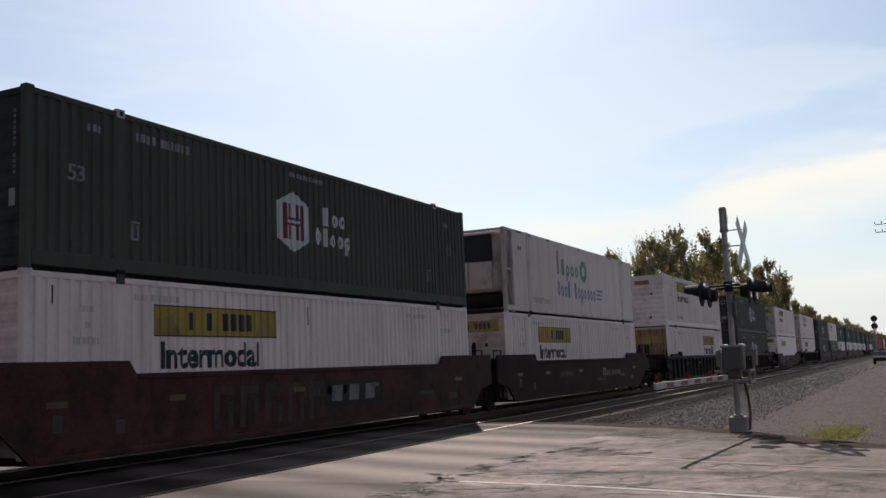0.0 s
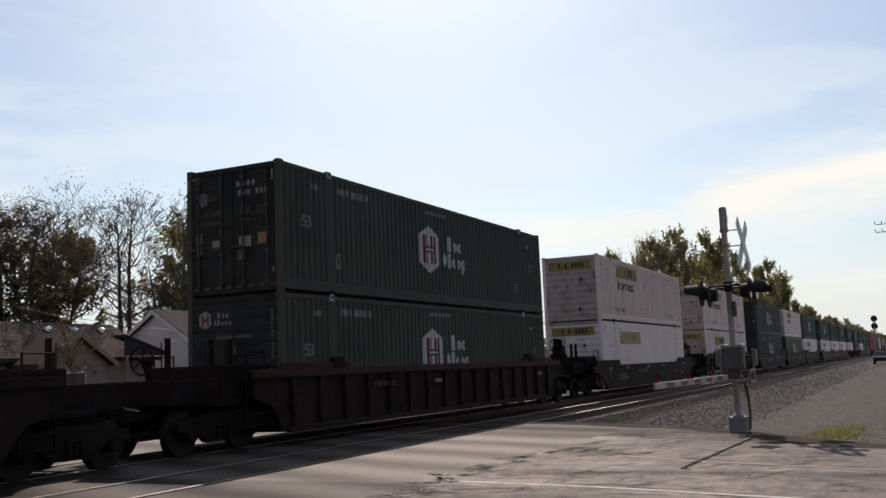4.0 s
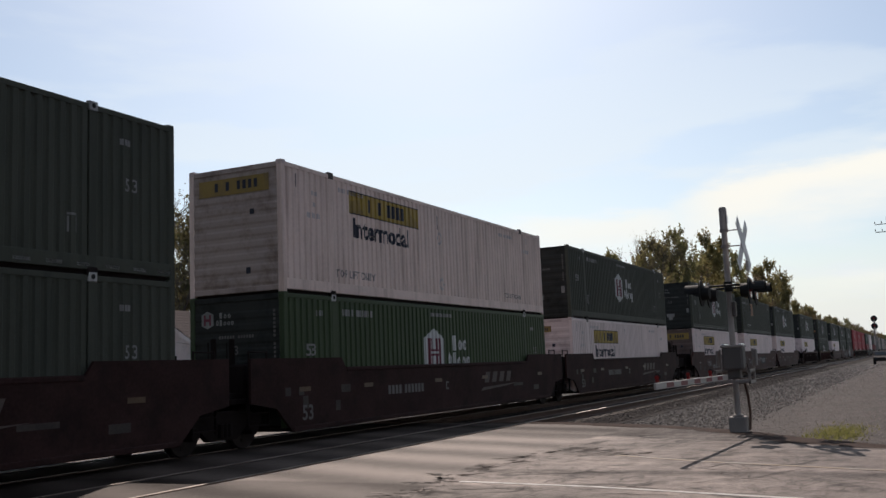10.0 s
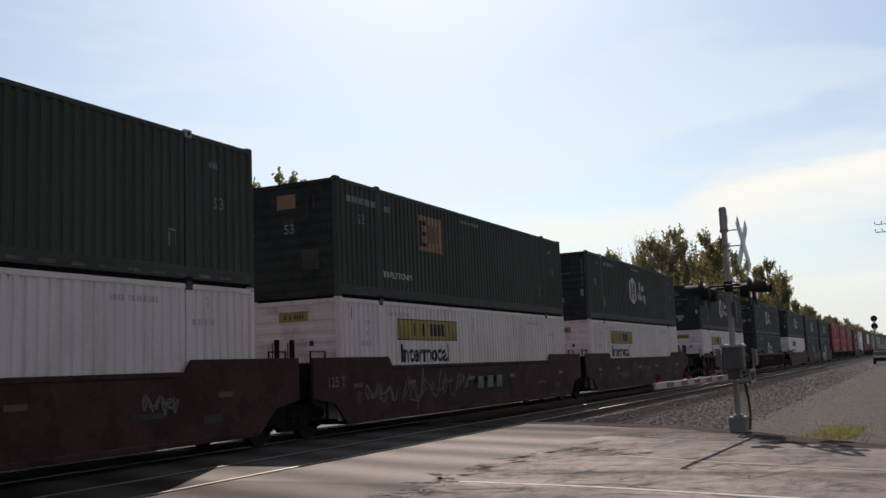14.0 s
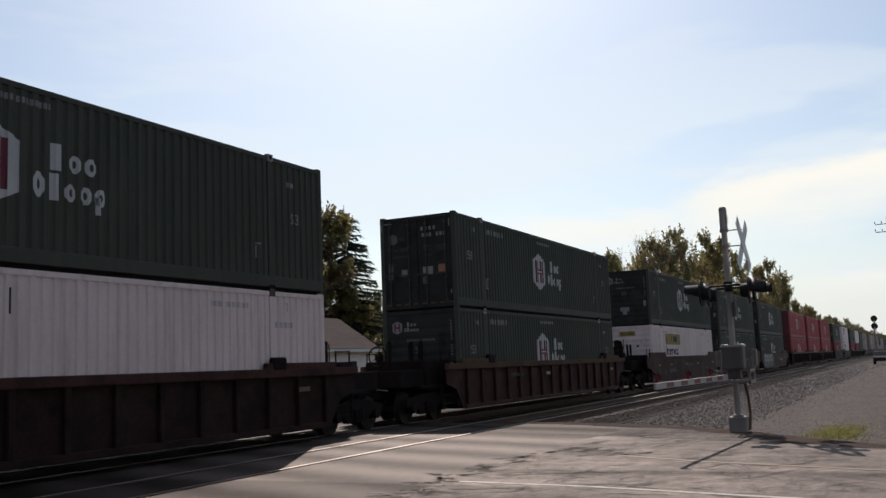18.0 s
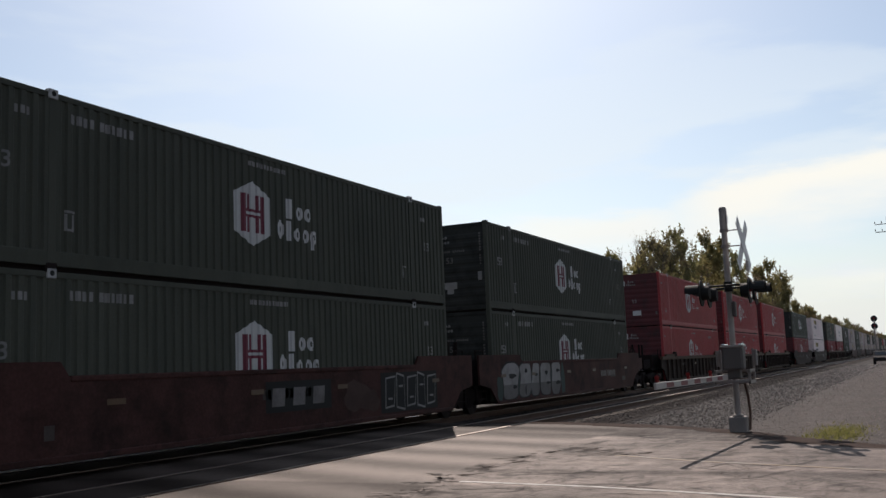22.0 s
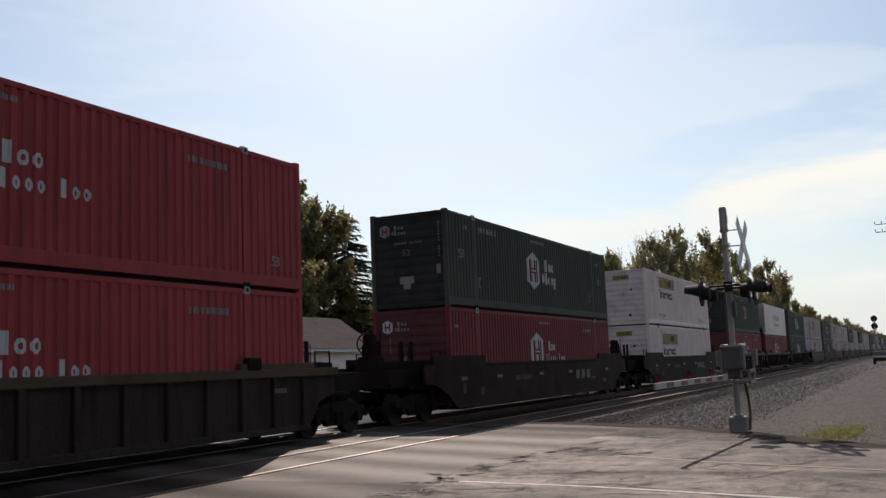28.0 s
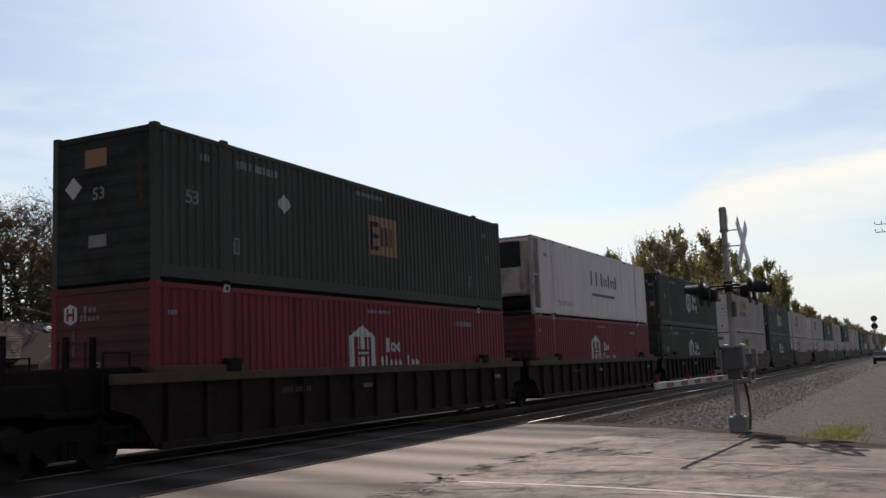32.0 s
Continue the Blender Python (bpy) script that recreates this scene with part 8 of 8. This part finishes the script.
def spruce(seed, height, label):
    rnd = random.Random(seed)
    root = thing("spruce_tree", label, "tree")
    part("trunk", Geo().tube((0, 0, -0.3), (0, 0, height), height * 0.014, 0.02, 8), M["bark"], root)
    g = Geo()
    levels = 26
    for k in range(levels):
        z = height * (0.08 + 0.9 * k / levels)
        reach = height * 0.31 * (1 - k / levels) ** 0.8 + 0.2
        for b in range(rnd.randint(8, 11)):
            a = rnd.uniform(0, 6.283)
            z = height * (0.08 + 0.9 * (k + rnd.uniform(-0.5, 0.5)) / levels)
            n = max(3, int(reach / 0.2))
            for i in range(n):
                t = (i + 1) / n
                c = Vector((math.cos(a) * reach * t, math.sin(a) * reach * t, z - 0.35 * reach * t + 0.12 * reach * t * t))
                for q in range(6):
                    w = Vector((math.cos(a) + rnd.uniform(-0.9, 0.9), math.sin(a) + rnd.uniform(-0.9, 0.9), rnd.uniform(-1.3, 0.1))).normalized()
                    s = rnd.uniform(0.2, 0.42)
                    h = w.orthogonal().normalized() * 0.065
                    g.add([c - h, c + w * s * 1.5, c + h, c - w * s * 0.4], [(0, 1, 2, 3)])
    part("crown", g.mesh("crown", M["needle"], fix=False), M["needle"], root)
    return root


def planted(proto, h0, rows):
    """Sets a tree and its copies: x, y, height and turn for each; those far down the line are slimmer."""
    for i, (x, y, h, turn) in enumerate(rows):
        slim = 0.7 if x > 100 else 0.85 if 52 < x < 64 else 1.0
        m = pose(x, y, -0.15, 0, 0, turn) @ Matrix.Diagonal((h / h0 * slim, h / h0 * slim, h / h0, 1))
        if i == 0:
            later = m
        else:
            copy_thing(proto, m)
    proto.matrix_basis = later


dense = broadleaf(11, 14.0, "leaf_olive", 18, 0.15, 0.22, "tall maple with dense olive autumn leaves", 4)
dense2 = broadleaf(23, 16.0, "leaf_green", 18, 0.15, 0.22, "tall broadleaf tree with green and yellowing leaves", 4)
rusty = broadleaf(37, 15.0, "leaf_rust", 11, 0.14, 0.22, "broadleaf tree with thin rust-brown leaves", 4)
thin = broadleaf(41, 12.5, "leaf_pale", 1, 0.06, 0.12, "slender tree with sparse pale autumn leaves", 5, 0.42, 0.42, 2)
bare = broadleaf(59, 12.0, "leaf_rust", 1, 0.05, 0.12, "nearly bare tree with fine branches", 6, 0.55, 0.3)
fir = spruce(7, 14.0, "dark green spruce with drooping boughs")
planted(dense, 14.0, [(52.6, 43, 14.6, 20), (54.4, 44, 14.6, 150), (56.6, 44.5, 15.6, 290), (66.4, 44.5, 15.2, 100), (69.5, 43, 8.5, 220), (39.8, 44, 10.2, 80), (103, 30, 13.2, 10), (128, 31, 17.4, 70), (165, 30, 22.2, 130), (247, 31, 24.0, 260), (300, 31, 16.8, 20), (184, 34, 21.5, 40), (156, 35, 17.0, 15), (120, 34, 14.0, 250), (275, 34, 18.0, 80), (88, 52, 8.6, 40)])
planted(dense2, 16.0, [(59.6, 43, 16.7, 90), (76, 44, 8.2, 300), (112, 32, 14.2, 90), (149, 30, 20.9, 200), (259, 32, 21.5, 310), (199, 31, 22.0, 100), (352, 33, 17.0, 30), (537, 34, 17.0, 140), (98, 46, 11.2, 75)])
planted(rusty, 15.0, [(63.4, 43, 15.0, 40), (68.6, 45.5, 12.4, 160), (32.6, 45, 9.6, 10), (36.4, 45.0, 11.6, 200), (138, 34, 17.0, 180), (215, 33, 20.0, 260), (176, 33, 18.0, 30), (230, 34, 19.0, 75), (330, 34, 16.0, 320), (424, 33, 15.4, 20), (640, 36, 18.0, 60), (82, 45, 7.8, 130)])
far_rows = {"a": [], "b": [], "c": []}
wood = random.Random(19)
x = 150.0
while x < 1250:
    far_rows[wood.choice("abbcc")].append((x, 30 + wood.uniform(-2, 7), (14.4 + 0.004 * x) * wood.uniform(0.7, 1.05), wood.uniform(0, 360)))
    x += 6 + 0.024 * x * wood.uniform(0.6, 1.1)
for proto, rows in ((dense, far_rows["a"]), (dense2, far_rows["b"]), (rusty, far_rows["c"])):
    h0 = {dense: 14.0, dense2: 16.0, rusty: 15.0}[proto]
    for x, y, h, turn in rows:
        copy_thing(proto, pose(x, y, -0.15, 0, 0, turn) @ Matrix.Scale(h / h0, 4))
planted(thin, 12.5, [(42.0, 41, 12.6, 0), (46.0, 42, 10.4, 70), (121, 30, 17.6, 30)])
planted(bare, 12.0, [(33.5, 41, 12.3, 30), (29.0, 42, 11.5, 120), (47.8, 45, 8.5, 250), (36.6, 42, 11.6, 200), (38.4, 43, 10.2, 310)])
M["leaf_orange"] = leaf_material("orange_autumn_leaves", (0.24, 0.13, 0.04), (0.30, 0.17, 0.05))
sapling = broadleaf(71, 3.9, "leaf_orange", 1, 0.05, 0.12, "small young tree with sparse orange leaves", 4, 0.5, 0.35)
planted(sapling, 3.9, [(29.0, 31.0, 3.7, 0)])
planted(fir, 14.0, [(70.0, 43.5, 16.0, 0), (69.2, 47, 13.4, 200)])
# Unseen trees, added behind and left of the view to block sky light.
for i, (x, y, h, turn) in enumerate([(-34, -16, 14, 0), (-26, -20, 16, 50), (-18, -17, 15, 100), (-12, -22, 17, 160), (20, -19, 16, 210), (27, -15, 15, 260), (34, -20, 17, 310), (41, -16, 15, 20), (50, -19, 16, 70), (60, -17, 15, 120), (-28, -4, 14, 30), (-33, 6, 15, 80), (-30, 24, 14, 130), (72, -20, 16, 90), (14, -26, 17, 15), (-4, -27, 17, 200), (84, -16, 15, 5), (4, 24, 15, 60), (-4, 21, 16, 140), (-13, 25, 15, 210), (-10, 9, 15, 330), (-16, -1, 16, 20), (-20, 15, 17, 75), (-7, 17.5, 13, 110)]):
    copy_thing(rusty, pose(x, y, -0.2, 0, 0, turn) @ Matrix.Scale(1.45 * h / 15.0, 4))
g, c, rnd = Geo(), Geo(), random.Random(3)
spots = [(Vector((x, 40 + rnd.uniform(-2, 10), rnd.uniform(0.3, 3.4))), None) for x in [60 + 100 * rnd.random() ** 1.5 for _ in range(700)]]
spots += [(Vector((rnd.uniform(49.5, 66), 44 + rnd.uniform(0, 5), rnd.uniform(1.0, 8.5))), None) for _ in range(200)]
spots += [(Vector((rnd.uniform(50, 78), 43 + rnd.uniform(0, 7), 6.5 * rnd.random() ** 1.3)), None) for _ in range(330)]
spots += [(Vector((rnd.uniform(26, 40), 44 + rnd.uniform(0, 6), 6.0 * rnd.random() ** 1.3)), None) for _ in range(180)]
spots += [(Vector((rnd.uniform(40, 50), 46 + rnd.uniform(0, 6), 3.2 * rnd.random() ** 1.3)), None) for _ in range(60)]
spots += [(Vector((150 + 850 * rnd.random() ** 1.6, 27 + rnd.uniform(0, 30), rnd.uniform(0.5, 9.0))), None) for _ in range(1500)]
leaves(c, rnd, spots, 16, 0.34, 0.9)
solid("far_undergrowth", c, M["leaf_olive"], "low brush and far woods along the railway", "bushes", kind="stuff", fix=False)

wire_pole = thing("utility_pole", "weathered wooden pole that carries house wires", "utility pole", pose(15.5, 33.4, -0.15))
part("shaft", Geo().tube((0, 0, 0), (0, 0, 8.6), 0.15, 0.1, n=10), M["bark"], wire_pole)
for za, yb, zb in ((8.0, 33.3, 3.2), (7.2, 34.6, 4.05)):
    cu = Geo()
    cu.strand([(15.5 + 23.25 * i / 10, 33.4 + (yb - 33.4) * i / 10, za - 0.15 + (zb - za + 0.1) * i / 10 - 0.6 * (1 - (i / 5 - 1) ** 2)) for i in range(11)], 0.009)
    part("service_wire", cu, M["galvanised"], wire_pole, "thin overhead wire to the house", at=pose(-15.5, -33.4, 0.15))


# ---------------------------------------------------------------- the train
GREEN = "dark green corrugated container with a white six-sided emblem"
WHITE = "white corrugated container with a yellow name panel"
RED = "red corrugated container with a white six-sided emblem"
MAKERS = {
    "green": lambda: emblem_container("green", "crimson", label=GREEN),
    "green_tape": lambda: emblem_container("green", "crimson", tape=True, label=GREEN + " and reflective tape"),
    "green_doors": lambda: emblem_container("green", "crimson", doors_left=True, label="dark green corrugated container with barred doors and placards"),
    "green_mid": lambda: emblem_container("green_light", "crimson", label="mid green corrugated container with a white six-sided emblem"),
    "red": lambda: emblem_container("red", "own", True, label=RED),
    "red_deep": lambda: emblem_container("red_deep", "own", True, label="deep red corrugated container with a white six-sided emblem"),
    "panelled": lambda: panel_container("white", label=WHITE),
    "panelled_grim": lambda: panel_container("white_grim", label="soot-dulled white corrugated container with a yellow name panel"),
    "panelled_high": lambda: panel_container("white", 0.17, label=WHITE + " and lifting notice"),
    "panelled_old": lambda: panel_container("white_pink", 0.17, rusty=True, label="aged white corrugated container with a rust-streaked end"),
    "panelled_faded": lambda: panel_container("white_pink", 0.17, rusty=True, panel="yellow_faded", label="aged white corrugated container with a bleached name panel"),
    "panelled_rust": lambda: panel_container("white", rusty=True, label="white corrugated container with a rust-streaked end"),
    "panelled_brown": lambda: panel_container("white", rusty=True, brown=True, label="white corrugated container with a brown-stained end"),
    "panelled_flip": lambda: panel_container("white", doors_left=True, rusty=True, label="white corrugated container with rusty yellow-banded doors"),
    "panelled_plain": lambda: panel_container("white", smooth_skin=True, label="white smooth-sided container with a yellow name panel"),
    "squared": lambda: square_container(4.2, 1.5, label="dark green corrugated container with an orange square emblem"),
    "squared_dia": lambda: square_container(7.6, 1.15, True, label="dark green container with orange emblem and white diamond placards"),
    "lettered": lambda: reefer_container("lettered", "white refrigerated container with green and violet lettering shapes"),
    "shielded": lambda: reefer_container("shielded", "white refrigerated container with a grey shield emblem"),
}
SMOOTH_BROWN = ("smooth", "brown", "brown", "rust-brown smooth-sided well car")
SMOOTH_DARK = ("smooth", "brown_dark", "brown_dark", "grimy dark smooth-sided well car")
SMOOTH_MAROON = ("smooth", "brown_mid", "brown_mid", "grimy maroon smooth-sided well car")
RIB_DARK = ("ribbed", "grey_rib", "grey_rib", "grimy dark ribbed well car")
RIB_BROWN = ("ribbed", "brown_dark", "brown", "dark brown ribbed well car")
RIB_TAN = ("ribbed", "brown", "chord_tan", "brown ribbed well car with a faded tan rim")
RIB_SMOKE = ("ribbed", "brown_dark", "chord_olive", "sooty ribbed well car with a dull olive rim")
RIB_OLIVE = ("ribbed", "dusty_rib", "chord_olive", "grimy ribbed well car with a faded olive rim")
# place at the start, upper box, lower box, well, joined to the next one, painted extras
TRAIN = [
    # Leading unit, never in view, added for its shadow on the road.
    (-9.20, "green", "panelled", SMOOTH_BROWN, True, ""),
    (10.21, "green", "panelled", SMOOTH_BROWN, True, "block_name"),
    (29.59, "lettered", "panelled_rust", SMOOTH_MAROON, False, "reporting"),
    (52.88, "panelled_high", "panelled_flip", RIB_DARK, False, ""),
    (76.18, "green_doors", "green", RIB_BROWN, False, ""),
    (99.62, "panelled_old", "panelled_plain", SMOOTH_DARK, False, "low"),
    (122.95, "panelled_faded", "panelled_rust", RIB_DARK, False, "length"),
    (146.15, "green_tape", "green", SMOOTH_MAROON, True, "slant_name"),
    (165.68, "panelled_old", "green_mid", SMOOTH_MAROON, True, "slant_name"),
    (185.05, "green", "panelled", SMOOTH_MAROON, False, "slant_name"),
    (208.50, "green_tape", "panelled_brown", SMOOTH_BROWN, True, "tagged_a"),
    (227.90, "squared", "panelled", SMOOTH_BROWN, True, "tagged_b"),
    (247.50, "green", "panelled", SMOOTH_BROWN, False, ""),
    (271.14, "green", "panelled", RIB_BROWN, False, ""),
    (294.53, "green_doors", "green", RIB_TAN, False, ""),
    (318.00, "green", "panelled", SMOOTH_BROWN, True, ""),
    (337.42, "green", "green", SMOOTH_BROWN, True, "spray_a"),
    (356.81, "green", "green", SMOOTH_BROWN, False, "spray_b"),
    (380.20, "red", "red", RIB_OLIVE, True, ""),
    (399.55, "red", "red", RIB_OLIVE, True, ""),
    (419.00, "red", "red", RIB_OLIVE, False, ""),
    (442.65, "green", "red_deep", SMOOTH_DARK, False, "late_name"),
    (466.10, "panelled_high", "panelled", SMOOTH_DARK, False, "late_name"),
    (489.45, "squared_dia", "red_deep", RIB_SMOKE, True, ""),
    (508.60, "shielded", "red_deep", RIB_SMOKE, True, ""),
    (528.00, "green_doors", "green", RIB_DARK, False, ""),
]
place = 528.0
for i, (up, low) in enumerate([("panelled_grim", "panelled_grim"), ("green", "green"), ("panelled_grim", "panelled_grim"), ("panelled_grim", "panelled_grim"), ("green", "panelled_grim"), ("panelled_grim", "panelled_grim"), ("green", "panelled_grim"), ("panelled_grim", "panelled_grim"), ("panelled_grim", "panelled_grim"), ("green", "green"), ("green", "panelled_grim"), ("red", "green"), ("panelled_grim", "panelled_grim"), ("green", "panelled_grim"), ("green", "green"), ("panelled_grim", "green"), ("green", "panelled_grim"), ("green", "green")]):
    place += 23.4 if i % 3 == 0 else 19.4
    TRAIN.append((place, up, low, SMOOTH_DARK if i % 2 else SMOOTH_BROWN, i % 3 != 2, ""))

# distance run, every two seconds
RUN = [(0, 0.0), (4, -59.33), (8, -118.88), (12, -178.71), (16, -238.80), (20, -298.75), (24, -358.47), (28, -417.52), (32, -476.42)]
CARRIED, STOCK = [], {}


def stocked(kind, m):
    if kind not in STOCK:
        ob = STOCK[kind] = MAKERS[kind]()
        ob.matrix_basis = m
        return ob
    return copy_thing(STOCK[kind], m)


WELLS = {}
joined_before = True
for x, up, low, (style, paint, chord, words_on), joined, extra in TRAIN:
    key = (style, paint, chord, joined_before, joined, extra)
    m = pose(x, TRACK_Y, 0)
    if key in WELLS:
        well = copy_thing(WELLS[key], m)
        for o in well.children_recursive:
            if o.name.startswith("wheelset"):
                WHEELSETS.append((0 if o.matrix_basis.translation.x < 0 else 1, o))
    else:
        well = well_car(style, paint, chord, not joined_before, not joined, words_on + (" with sprayed graffiti" if "spray" in extra else "") + ", carrying stacked containers", extra)
        well.matrix_basis = m
        WELLS[key] = well
    CARRIED.append((well, x, 0.0))
    CARRIED.append((stocked(low, pose(x, TRACK_Y, 0.35)), x, 0.35))
    CARRIED.append((stocked(up, pose(x, TRACK_Y, 0.35 + TALL)), x, 0.35 + TALL))
    joined_before = joined


def run_at(t):
    for (a, xa), (b, xb) in zip(RUN[:-1], RUN[1:]):
        if a <= t <= b:
            return xa + (xb - xa) * (t - a) / (b - a)
    return RUN[-1][1]


def motions():
    for ob, x, z in CARRIED:
        walk(ob, [(t, pose(x + run, TRACK_Y, z)) for t, run in RUN])
    # wheels of 0.84 m turn as far as the train runs; all on one axle position share the same turning
    first = {}
    for k, ob in WHEELSETS:
        if k not in first:
            sx = ob.matrix_basis.translation.x
            rows = []
            for i in range(0, 32 * FPS + 1):
                t = i / FPS
                rows.append((t, pose(sx, 0, 0.42, 0, math.degrees(run_at(t) / 0.42), 0)))
            walk(ob, rows)
            first[k] = ob
        else:
            ob.rotation_mode = "QUATERNION"
            ob.animation_data_create()
            ob.animation_data.action = first[k].animation_data.action
            ob.animation_data.action_slot = first[k].animation_data.action_slot


motions()
